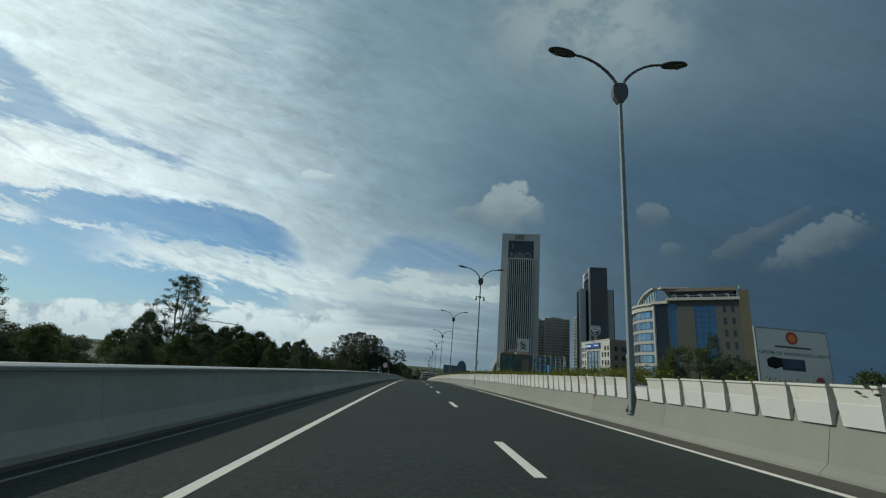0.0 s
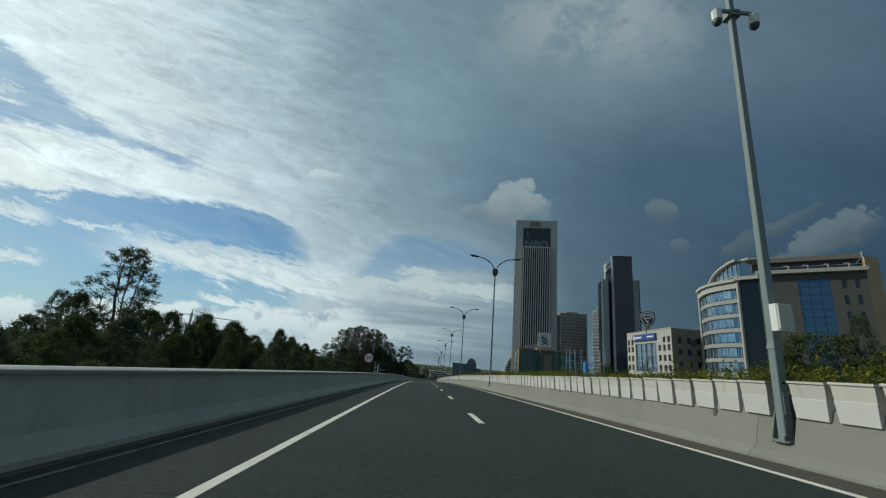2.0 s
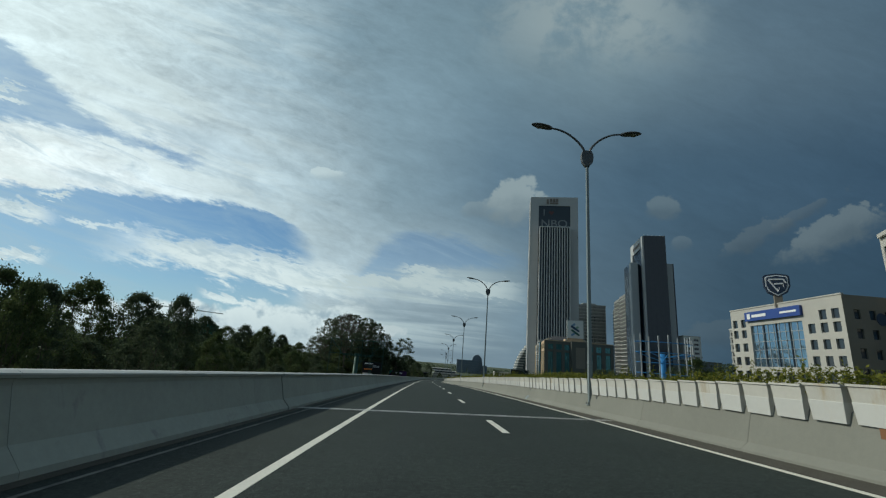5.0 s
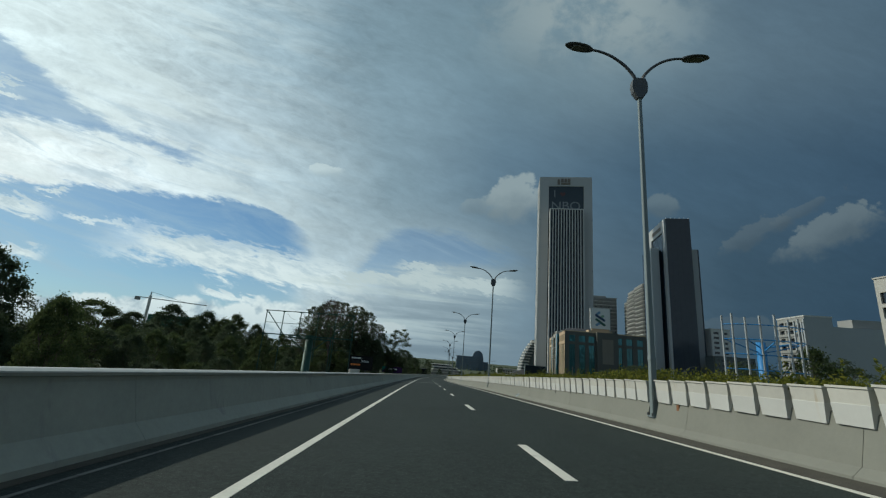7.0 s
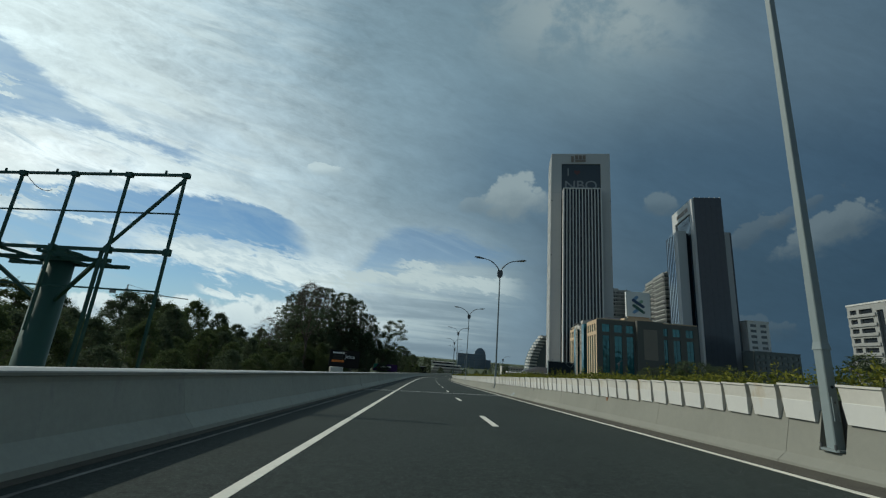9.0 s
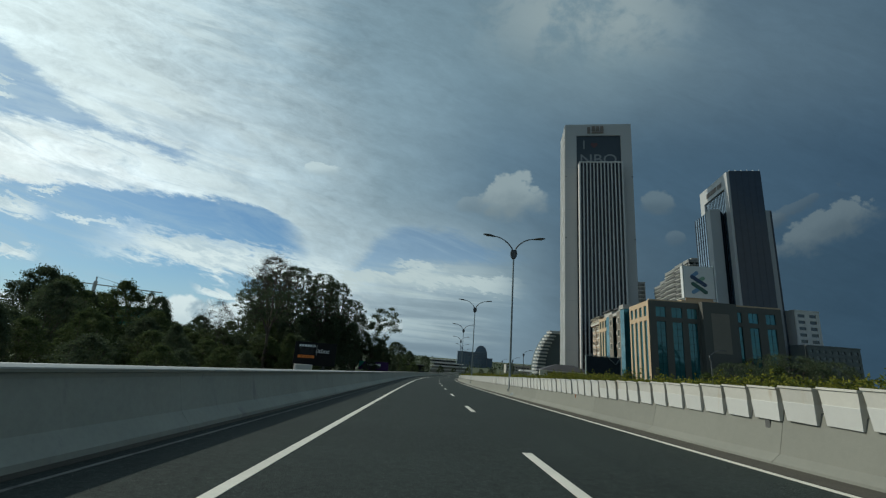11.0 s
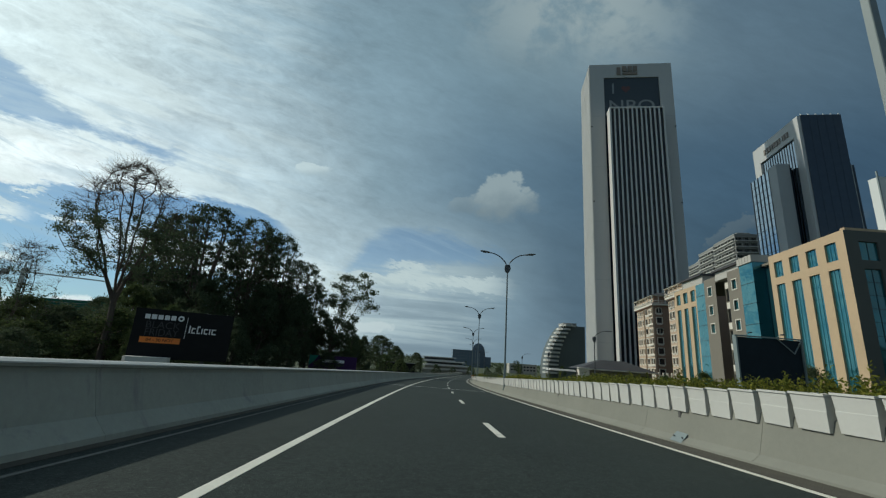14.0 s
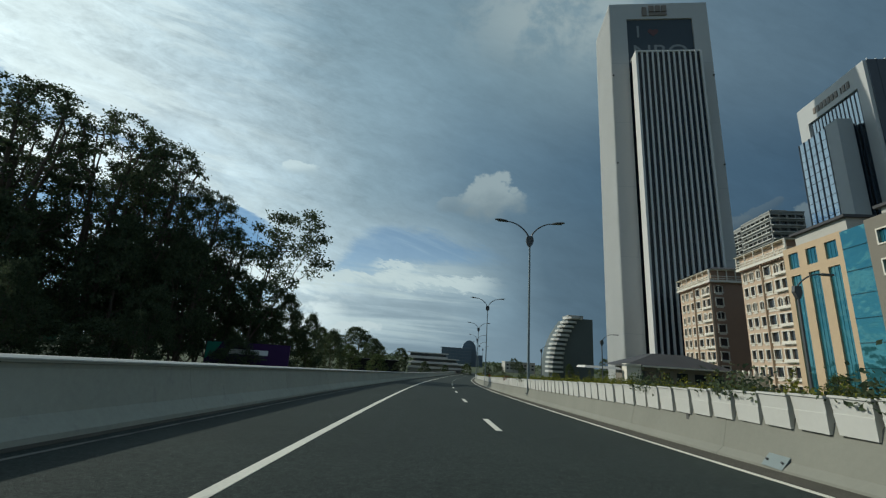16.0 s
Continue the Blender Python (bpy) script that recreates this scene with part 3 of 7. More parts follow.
# Mesh helpers
class Shape:
    """Collects corners and faces for one mesh."""

    def __init__(self):
        self.v, self.f, self.uv = [], [], {}

    def face(self, *points):
        k = len(self.v)
        self.v.extend(tuple(p) for p in points)
        self.f.append(tuple(range(k, k + len(points))))

    def box(self, x0, x1, y0, y1, z0, z1):
        k = len(self.v)
        self.v.extend((x, y, z) for z in (z0, z1) for y in (y0, y1) for x in (x0, x1))
        for q in ((0, 2, 3, 1), (4, 5, 7, 6), (0, 1, 5, 4), (2, 6, 7, 3), (0, 4, 6, 2), (1, 3, 7, 5)):
            self.f.append(tuple(k + i for i in q))
        return self

    def bevel_box(self, x0, x1, y0, y1, z0, z1, b):
        """A box with chamfered upright edges."""
        ring = ((x0 + b, y0), (x1 - b, y0), (x1, y0 + b), (x1, y1 - b), (x1 - b, y1), (x0 + b, y1), (x0, y1 - b), (x0, y0 + b))
        return self.prism(ring, z0, z1)

    def prism(self, ring, z0, z1, scale=1.0):
        k, n = len(self.v), len(ring)
        cx, cy = sum(p[0] for p in ring) / n, sum(p[1] for p in ring) / n
        self.v.extend((x, y, z0) for x, y in ring)
        self.v.extend((cx + (x - cx) * scale, cy + (y - cy) * scale, z1) for x, y in ring)
        self.f.append(tuple(k + n - 1 - i for i in range(n)))
        self.f.append(tuple(k + n + i for i in range(n)))
        for i in range(n):
            j = (i + 1) % n
            self.f.append((k + i, k + j, k + n + j, k + n + i))
        return self

    def slab(self, ring, y0, y1):
        """An outline in x, z given depth from y0 to y1."""
        k, n = len(self.v), len(ring)
        self.v.extend((x, y0, z) for x, z in ring)
        self.v.extend((x, y1, z) for x, z in ring)
        self.f.append(tuple(k + i for i in range(n)))
        self.f.append(tuple(k + n + n - 1 - i for i in range(n)))
        for i in range(n):
            j = (i + 1) % n
            self.f.append((k + j, k + i, k + n + i, k + n + j))
        return self

    def tube(self, points, radii, sides=8):
        points = [Vector(p) for p in points]
        k0 = len(self.v)
        for i, p in enumerate(points):
            way = (points[min(i + 1, len(points) - 1)] - points[max(i - 1, 0)]).normalized()
            a = way.cross(Vector((0, 0, 1)) if abs(way.z) < 0.9 else Vector((1, 0, 0))).normalized()
            b = way.cross(a)
            r = radii[i] if not isinstance(radii, (int, float)) else radii
            for j in range(sides):
                w = 2 * math.pi * j / sides
                self.v.append(tuple(p + (a * math.cos(w) + b * math.sin(w)) * r))
        for i in range(len(points) - 1):
            for j in range(sides):
                q = (j + 1) % sides
                k = k0 + i * sides
                self.f.append((k + j, k + q, k + sides + q, k + sides + j))
        self.f.append(tuple(k0 + sides - 1 - j for j in range(sides)))
        end = k0 + (len(points) - 1) * sides
        self.f.append(tuple(end + j for j in range(sides)))
        return self

    def beam(self, a, b, w, h=None):
        """A straight square bar from a to b."""
        a, b = Vector(a), Vector(b)
        way = (b - a).normalized()
        side = way.cross(Vector((0, 0, 1)) if abs(way.z) < 0.95 else Vector((0, 1, 0))).normalized()
        up = side.cross(way)
        k = len(self.v)
        for p in (a, b):
            for i, j in ((-1, -1), (1, -1), (1, 1), (-1, 1)):
                self.v.append(tuple(p + side * (w / 2 * i) + up * ((h or w) / 2 * j)))
        for q in ((0, 1, 2, 3), (7, 6, 5, 4), (0, 4, 5, 1), (1, 5, 6, 2), (2, 6, 7, 3), (3, 7, 4, 0)):
            self.f.append(tuple(k + i for i in q))
        return self

    def ball(self, c, rx, ry, rz, n=8, m=6):
        k = len(self.v)
        for i in range(m + 1):
            a = math.pi * i / m
            for j in range(n):
                w = 2 * math.pi * j / n
                self.v.append((c[0] + rx * math.sin(a) * math.cos(w), c[1] + ry * math.sin(a) * math.sin(w), c[2] + rz * math.cos(a)))
        for i in range(m):
            for j in range(n):
                q = (j + 1) % n
                self.f.append((k + i * n + j, k + (i + 1) * n + j, k + (i + 1) * n + q, k + i * n + q))
        return self

    def mesh(self, name, mat, smooth=False):
        data = bpy.data.meshes.new(name)
        data.from_pydata(self.v, [], self.f)
        data.materials.append(mat)
        if smooth:
            data.polygons.foreach_set("use_smooth", [True] * len(data.polygons))
        data.update()
        return data


def part(name, shape, mat, parent, label="", smooth=False):
    """One mesh object under a thing or under a part."""
    ob = new(name, shape if isinstance(shape, bpy.types.Mesh) else shape.mesh(name, mat, smooth))
    ob.parent = parent
    if label:
        tagged(ob, label)
    return ob


def thing(name, m, label, category, group="", kind=""):
    """A thing of several parts: an empty at its base."""
    ob = new(name)
    ob.empty_display_size = 0.2
    ob.matrix_world = m
    return tagged(ob, label, category, group, kind)


def single(name, shape, mat, label, category, group="", kind="", m=None, smooth=False):
    ob = new(name, shape.mesh(name, mat, smooth))
    if m is not None:
        ob.matrix_world = m
    return tagged(ob, label, category, group, kind)


UNIT = {}


def block(name, mat, parent, x0, x1, y0, y1, z0, z1, label=""):
    """A part that is a plain block, on a shared mesh."""
    if mat.name not in UNIT:
        UNIT[mat.name] = Shape().box(-0.5, 0.5, -0.5, 0.5, -0.5, 0.5).mesh("block_" + mat.name, mat)
    ob = new(name, UNIT[mat.name])
    ob.parent = parent
    ob.location = ((x0 + x1) / 2, (y0 + y1) / 2, (z0 + z1) / 2)
    ob.scale = (x1 - x0, y1 - y0, z1 - z0)
    if label:
        tagged(ob, label)
    return ob


def lettering(body, size, depth=0.05):
    """A mesh of raised letters in the x, z plane, facing -y."""
    curve = bpy.data.curves.new("letters", "FONT")
    curve.body, curve.size, curve.extrude, curve.align_x, curve.align_y = body, size, depth, "CENTER", "CENTER"
    ob = new("letters", curve)
    data = bpy.data.meshes.new_from_object(ob.evaluated_get(bpy.context.evaluated_depsgraph_get()))
    data.transform(Matrix.Rotation(radians(90), 4, "X"))
    bpy.data.objects.remove(ob)
    return data


def letters(name, body, size, mat, parent, x, y, z, label="", wide=1.0, depth=0.05):
    bpy.context.view_layer.update()
    data = lettering(body, size, depth)
    data.materials.clear()
    data.materials.append(mat)
    ob = part(name, data, mat, parent, label)
    ob.location, ob.scale = (x, y, z), (wide, 1, 1)
    return ob


# Ground
far = 4200.0
single("ground", Shape().box(-far, far, -900, far, GROUND_Z - 1.0, GROUND_Z), GRASS, "dry grassland and trees' ground reaching the horizon", "ground", kind="structure")

# Road deck
ROAD_END = 520.0


def widened(s):
    """The shoulder grows beside the later stretch."""
    q = min(max((s - 245.0) / 85.0, 0.0), 1.0)
    return -0.90 * q * q * (3 - 2 * q)


def strip(s0, s1, profile, step=2.0, moved=None):
    """Sweeps an open or closed profile of (u, h) along the road."""
    sh = Shape()
    n = max(1, round((s1 - s0) / step))
    for i in range(n + 1):
        s = s0 + (s1 - s0) * i / n
        push = moved(s) if moved else 0.0
        sh.v.extend(tuple(on_road(s, u + push, h)) for u, h in profile)
    m = len(profile)
    for i in range(n):
        for j in range(m):
            q = (j + 1) % m
            a = i * m
            sh.f.append((a + j, a + q, a + m + q, a + m + j))
    sh.f.append(tuple(range(m)))
    sh.f.append(tuple(n * m + m - 1 - j for j in range(m)))
    return sh


deck = Shape()
cols = (-3.8, -1.5, 0.0, 1.75, 3.5, 5.25, 7.0, 9.6)
deck_rows = [s for s in np.arange(-20.0, ROAD_END + 1, 2.0)]
for s in deck_rows:
    deck.v.extend(tuple(on_road(s, u)) for u in cols)
n_cols = len(cols)
for i in range(len(deck_rows) - 1):
    for j in range(n_cols - 1):
        a = i * n_cols + j
        deck.f.append((a, a + 1, a + n_cols + 1, a + n_cols))
top_mesh = deck.mesh("road", ASPHALT)
layer = top_mesh.uv_layers.new(name="lane")
for loop in top_mesh.loops:
    i, j = divmod(loop.vertex_index, n_cols)
    layer.data[loop.index].uv = (cols[j], deck_rows[i])
road = tagged(new("road", top_mesh), "dark grey two-lane expressway asphalt with worn wheel tracks", "road", kind="structure")
single("road_deck", strip(-20, ROAD_END, ((-3.75, -0.05), (9.5, -0.05), (9.3, -1.6), (-3.5, -1.6)), 4.0), CONCRETE, "concrete viaduct deck under the asphalt", "viaduct", kind="structure")


def painted(s0, s1, u, wide, step=4.0):
    return strip(s0, s1, ((u - wide / 2, 0.006), (u + wide / 2, 0.006), (u + wide / 2, -0.01), (u - wide / 2, -0.01)), step)


single("edge_line_left", painted(-15, ROAD_END, 0.0, 0.145), PAINT, "continuous white painted edge line beside the shoulder", "road marking", kind="structure")
single("edge_line_right", painted(-15, ROAD_END, 6.95, 0.115), PAINT, "continuous white painted edge line beside the median", "road marking", kind="structure")
lane_line = thing("lane_line", Matrix.Identity(4), "broken white line between the two lanes", "road marking", kind="structure")
for k in range(-2, 46):
    s = 20.99 + 10.0 * k
    part("dash", painted(s, s + 2.56, 3.5, 0.15, 1.3), PAINT, lane_line)
single("gutter_right", strip(-15, ROAD_END, ((7.05, 0.005), (7.63, 0.012), (7.63, -0.02), (7.05, -0.02)), 2.0), KERB_DIRT, "dark strip of grit at the foot of the median barrier", "gutter", kind="structure")
single("grit_line", strip(-15, ROAD_END, ((-1.66, 0.006), (-1.60, 0.006), (-1.60, -0.01), (-1.66, -0.01)), 2.0, widened), PAINT_WORN, "faint pale line worn along the shoulder", "road marking", kind="structure")
single("gutter_left", strip(-15, ROAD_END, ((-2.15, 0.012), (-1.86, 0.005), (-1.86, -0.02), (-2.15, -0.02)), 2.0, widened), KERB_DIRT, "thin line of grit along the shoulder", "gutter", kind="structure")
for s, skew in ((115.0, 0.0), (198.6, 1.2), (299.6, -0.7)):
    joint = Shape()
    for u0, u1 in ((-2.2, 2.0), (2.0, 7.5)):
        for w0, w1, h in ((-0.20, -0.05, 0.012), (0.05, 0.20, 0.012), (-0.05, 0.05, 0.004)):
            a, b = s + skew * (u0 - 2.5) / 8, s + skew * (u1 - 2.5) / 8
            joint.face(on_road(a + w0, u0, h), on_road(b + w0, u1, h), on_road(b + w1, u1, h), on_road(a + w1, u0, h))
    single("expansion_joint", joint, JOINT_STEEL, "pale steel expansion joint across the road", "expansion joint", kind="structure")

# Shoulder barrier: cast panels with a rounded cap, its caught light put into colour
LEFT = ((-2.02, -0.02), (-2.03, 0.08), (-2.22, 0.30), (-2.36, 0.84), (-2.36, 0.90), (-2.31, 0.915), (-2.31, 0.955), (-2.37, 0.985), (-2.62, 0.985), (-2.68, 0.955), (-2.68, -0.4), (-2.3, -0.4))
barrier_left = thing("barrier_left", Matrix.Identity(4), "grey cast concrete shoulder barrier with a thin pale cap", "barrier", kind="structure")
LEFT_FILLER = tuple((u - 0.06 if u > -2.5 else u + 0.04, h - 0.03) for u, h in LEFT)
LEFT_CAP = ((-2.295, 0.945), (-2.295, 0.962), (-2.365, 0.994), (-2.625, 0.994), (-2.695, 0.962), (-2.695, 0.945))
BARRIER_JOINTS = (114.0, 198.0, 300.0)
edges = [-14.0 + 6.0 * k for k in range(int((ROAD_END + 10) / 6))]
edges = sorted([e for e in edges if min(abs(e - q) for q in BARRIER_JOINTS) > 1.5] + list(BARRIER_JOINTS))
for s, e in zip(edges, edges[1:]):
    g0, g1 = (0.045 if q in BARRIER_JOINTS else 0.003 for q in (s, e))
    panel = part("panel", strip(s + g0, e - g1, LEFT, 2.0, widened), CONCRETE_SHADE, barrier_left)
    part("cap", strip(s + g0, e - g1, LEFT_CAP, 2.0, widened), CAP_LIT, panel, "thin cap brightened for the light it catches")
    if s in BARRIER_JOINTS:
        part("joint_filler", strip(s - 0.12, s + 0.12, LEFT_FILLER, 0.12, widened), JOINT_SLOT_SHADE, barrier_left)
RIGHT = ((7.60, -0.02), (7.61, 0.05), (7.76, 0.17), (7.885, 0.70), (7.915, 0.85), (7.94, 0.87), (8.13, 0.88), (8.15, 1.02), (8.34, 1.02), (8.34, -0.4), (7.8, -0.4))
barrier_right = thing("barrier_right", Matrix.Identity(4), "pale beige concrete median barrier with stained foot", "barrier", kind="structure")
# the lamp poles stand in slots cut into the barrier
LAMP_S = (-2.8, 27.25, 57.15, 87.4, 117.6, 147.2, 176.9, 207.9, 237.4, 266.7, 297.35, 328.4, 359.2, 389.2, 419.2, 449.2, 479.2)
SLOT_FOOT = ((7.60, -0.02), (7.61, 0.05), (7.76, 0.17), (7.79, 0.29), (8.22, 0.30), (8.22, -0.4), (7.8, -0.4))
SLOT_BACK = ((8.22, -0.4), (8.22, 1.02), (8.34, 1.02), (8.34, -0.4))
FILLER = ((7.64, 0.0), (7.79, 0.18), (7.912, 0.69), (7.93, 0.84), (8.11, 0.85), (8.13, -0.3), (7.85, -0.3))
s = -14.3
while s < ROAD_END - 5:
    length = 4.0
    cut = [q for q in LAMP_S if s + 0.3 < q < s + length - 0.3]
    if cut:
        q = cut[0]
        panel = part("panel", strip(s + 0.004, q - 0.21, RIGHT, 2.0), CONCRETE, barrier_right)
        part("panel", strip(q + 0.21, s + length - 0.004, RIGHT, 2.0), CONCRETE, barrier_right)
        part("slot_foot", strip(q - 0.21, q + 0.21, SLOT_FOOT, 2.0), CONCRETE, barrier_right)
        # back and cheeks coloured dark for the shade inside the slot
        part("slot_back", strip(q - 0.21, q + 0.21, SLOT_BACK, 2.0), JOINT_SLOT_SHADE, barrier_right, "back of a lamp slot coloured dark as shade")
        for e in (-0.21, 0.21):
            side = Shape()
            side.face(*(on_road(q + e * 1.002, u, h) for u, h in ((7.788, 0.285), (7.885, 0.70), (7.915, 0.85), (8.24, 0.88), (8.24, 0.285))))
            part("slot_cheek", side, JOINT_SLOT_SHADE, barrier_right)
    else:
        part("panel", strip(s + 0.004, s + length - 0.004, RIGHT, 2.0), CONCRETE, barrier_right)
        part("joint_filler", strip(s + length - 0.2, s + length + 0.2, FILLER, 2.0), JOINT_SLOT_SHADE, barrier_right)
    s += length
single("planting_bed", strip(-14, 480, ((8.34, 0.9), (9.4, 0.9), (9.4, -0.3), (8.34, -0.3)), 4.0), KERB_DIRT, "soil bed behind the median barrier", "planting bed", kind="structure")

# Street lamps on the median: square tapered pole, shield, two curved arms


def street_lamp():
    lamp = thing("street_lamp", road_pose(LAMP_S[0], 7.86) @ Matrix.Diagonal((1.0, 1.0, 1.008, 1.0)), "tall grey steel street lamp with two curved arms", "street lamp", "street lamps along the median")
    base = Shape().bevel_box(-0.13, 0.13, -0.15, 0.15, 0.30, 0.335, 0.03)
    part("base_plate", base, STEEL, lamp)
    for x in (-0.115, 0.115):
        for y in (-0.115, 0.115):
            part("bolt", Shape().tube(((x, y, 0.33), (x, y, 0.40)), 0.018, 6), DARK_STEEL, lamp)
    def eight(half, cut):
        return [(-half, -cut), (-cut, -half), (cut, -half), (half, -cut), (half, cut), (cut, half), (-cut, half), (-half, cut)]

    part("lower_pole", Shape().prism(eight(0.078, 0.066), 0.33, 1.80, 0.96), STEEL, lamp)
    part("collar", Shape().prism(eight(0.088, 0.078), 1.74, 1.86, 0.80), STEEL, lamp)
    part("upper_pole", Shape().prism(eight(0.070, 0.059), 1.84, 10.00, 0.72), STEEL, lamp)
    hatch = part("hatch", Shape().bevel_box(-0.045, 0.045, -0.086, -0.074, 0.72, 1.06, 0.02), STEEL, lamp)
    part("hatch_lock", Shape().tube(((0.0, -0.085, 0.98), (0.0, -0.096, 0.98)), 0.014, 6), DARK_STEEL, hatch)
    # solid black disc stands in for the dark inside the hole
    part("cable_hole", Shape().tube(((0.0, -0.072, 1.20), (0.0, -0.084, 1.20)), 0.022, 8), BOARD_BLACK, lamp)
    outline = [(-0.18, 10.54), (-0.24, 10.40), (-0.26, 10.21), (-0.22, 10.01), (-0.09, 9.82), (0.09, 9.82), (0.22, 10.01), (0.26, 10.21), (0.24, 10.40), (0.18, 10.54)]
    part("shield", Shape().slab(outline, -0.09, 0.09), DARK_STEEL, lamp)
    for side in (-1, 1):
        pts, rad = [], []
        for i in range(13):
            q = i / 12
            pts.append((side * (0.08 + 1.55 * q ** 1.25), 0.0, 10.45 + 1.06 * math.sin(q * math.pi * 0.5) ** 0.85))
            rad.append(0.055 - 0.018 * q)
        part("arm", Shape().tube(pts, rad, 8), DARK_STEEL, lamp, smooth=True)
        head = Shape()
        k = 9
        for i in range(k):
            q = i / (k - 1)
            half = (0.06, 0.15, 0.19, 0.205, 0.21, 0.205, 0.185, 0.14, 0.05)[i]
            deep = (0.05, 0.06, 0.07, 0.075, 0.075, 0.07, 0.06, 0.045, 0.015)[i]
            x = side * (1.52 + 0.92 * q)
            z = 11.50 + 0.13 * q
            head.v.extend(((x, -half, z), (x, -half * 0.6, z + deep), (x, half * 0.6, z + deep), (x, half, z), (x, half * 0.8, z - 0.03), (x, -half * 0.8, z - 0.03)))
        for i in range(k - 1):
            for j in range(6):
                q = (j + 1) % 6
                head.f.append((i * 6 + j, i * 6 + q, i * 6 + 6 + q, i * 6 + 6 + j))
        head.f.append(tuple(range(6)))
        head.f.append(tuple(range((k - 1) * 6, k * 6)))
        body = part("lamp_head", head, DARK_STEEL, lamp)
        x0, x1 = sorted((side * 1.82, side * 2.22))
        part("lens", Shape().bevel_box(x0, x1, -0.12, 0.12, 11.505, 11.55, 0.05), LENS, body, "dull grey lens")
    return lamp


first_lamp = street_lamp()
for s in LAMP_S[1:]:
    copy_thing(first_lamp, road_pose(s, 7.86) @ Matrix.Diagonal((1.0, 1.0, 1.008, 1.0)))

# Cameras on one of the poles
for s in (57.15,):
    unit = thing("traffic_camera", road_pose(s, 7.86, 8.6), "pair of white dome cameras bracketed to a lamp pole", "traffic camera")
    part("bracket", Shape().beam((-0.45, -0.1, 0.15), (0.45, -0.1, 0.15), 0.06), STEEL, unit)
    part("clamp", Shape().bevel_box(-0.13, 0.13, -0.13, 0.13, 0.08, 0.22, 0.03), STEEL, unit)
    for x in (-0.40, 0.40):
        dome = part("camera_body", Shape().tube(((x, -0.1, 0.12), (x, -0.1, -0.12)), 0.10, 10), SIGN_WHITE, unit)
        part("dome", Shape().ball((x, -0.1, -0.14), 0.095, 0.095, 0.11), DARK_STEEL, dome, "dark glass dome", True)
box_lamp = thing("pole_cabinet", road_pose(57.15, 7.86, 2.05), "small pale control box strapped to lamp pole", "control box")
part("box", Shape().bevel_box(-0.14, 0.14, -0.30, -0.13, 0.0, 0.45, 0.02), SIGN_WHITE, box_lamp)
part("lid", Shape().bevel_box(-0.12, 0.12, -0.315, -0.30, 0.03, 0.42, 0.02), PLANTER, box_lamp)

# Small fittings in the barrier
for k in range(26):
    s = 17.9 + 12.1 * k
    if k % 3:
        continue
    scupper = thing("scupper_grate", road_pose(s, 7.68), "galvanised drain cover bent over the barrier foot", "drain cover", "drain covers")
    cover = Shape()
    cover.face((-0.05, -0.22, 0.05), (0.12, -0.22, 0.24), (0.12, 0.22, 0.24), (-0.05, 0.22, 0.05))
    cover.face((-0.085, -0.22, 0.05), (0.085, -0.22, 0.24), (0.085, 0.22, 0.24), (-0.085, 0.22, 0.05))
    cover.face((0.12, -0.22, 0.24), (0.12, 0.22, 0.24), (0.085, 0.22, 0.24), (0.085, -0.22, 0.24))
    part("cover", cover, STEEL, scupper)
    for y in (-0.16, 0.16):
        part("screw", Shape().tube(((0.0, y, 0.14), (-0.03, y, 0.16)), 0.02, 6), DARK_STEEL, scupper)
for k in range(30):
    s = 29.7 + 9.7 * k
    slot = single("rusty_slot", Shape().box(-0.006, 0.05, -0.05, 0.05, -0.10, 0.10), RUST if k % 4 == 0 else JOINT_SLOT_SHADE, "narrow dark drain slot in the barrier face", "drain slot", "drain slots", m=road_pose(s, 7.855, 0.58))

# Flower boxes hung along the barrier
PITCH = 0.690


def planter_mesh(name, mat, rows, open_top):
    """A tapering trough from rows of (half width, front, height); the inner floor lies at soil level."""
    sh = Shape()
    for w, u, z in rows:
        sh.v.extend(((u, -w, z), (u, w, z), (0.20, w, z), (0.20, -w, z)))
    for i in range(len(rows) - 1):
        for j in range(4):
            q = (j + 1) % 4
            sh.f.append((i * 4 + j, i * 4 + 4 + j, i * 4 + 4 + q, i * 4 + q))
    e = (len(rows) - 1) * 4
    sh.f.append((e + 3, e + 2, e + 1, e))
    w, u, z = rows[0]
    if open_top:
        sh.face((u, -w, z), (u, w, z), (u + 0.025, w - 0.02, z), (u + 0.025, 0.02 - w, z))
        sh.face((u + 0.025, 0.02 - w, z), (u + 0.025, w - 0.02, z), (u + 0.04, w - 0.03, z - 0.1), (u + 0.04, 0.03 - w, z - 0.1))
        sh.face((u + 0.04, 0.03 - w, z - 0.1), (u + 0.04, w - 0.03, z - 0.1), (0.2, w - 0.03, z - 0.1), (0.2, 0.03 - w, z - 0.1))
    else:
        sh.f.append((0, 1, 2, 3))
    return sh.mesh(name, mat)


UPPER = ((0.318, -0.155, 1.238), (0.318, -0.155, 1.205), (0.304, -0.134, 1.197), (0.289, -0.112, 0.985))
LOWER = ((0.292, -0.120, 0.990), (0.291, -0.121, 0.982), (0.270, -0.098, 0.690))
TROUGH, TROUGH_TAN = planter_mesh("trough", PLANTER_SOILED, UPPER, True), planter_mesh("trough", PLANTER_TAN, UPPER, True)
PLATE, PLATE_TAN = planter_mesh("front_plate", PLANTER, LOWER, False), planter_mesh("front_plate", PLANTER_TAN, LOWER, False)
rng = random.Random(11)
rest = Shape()
k = 0


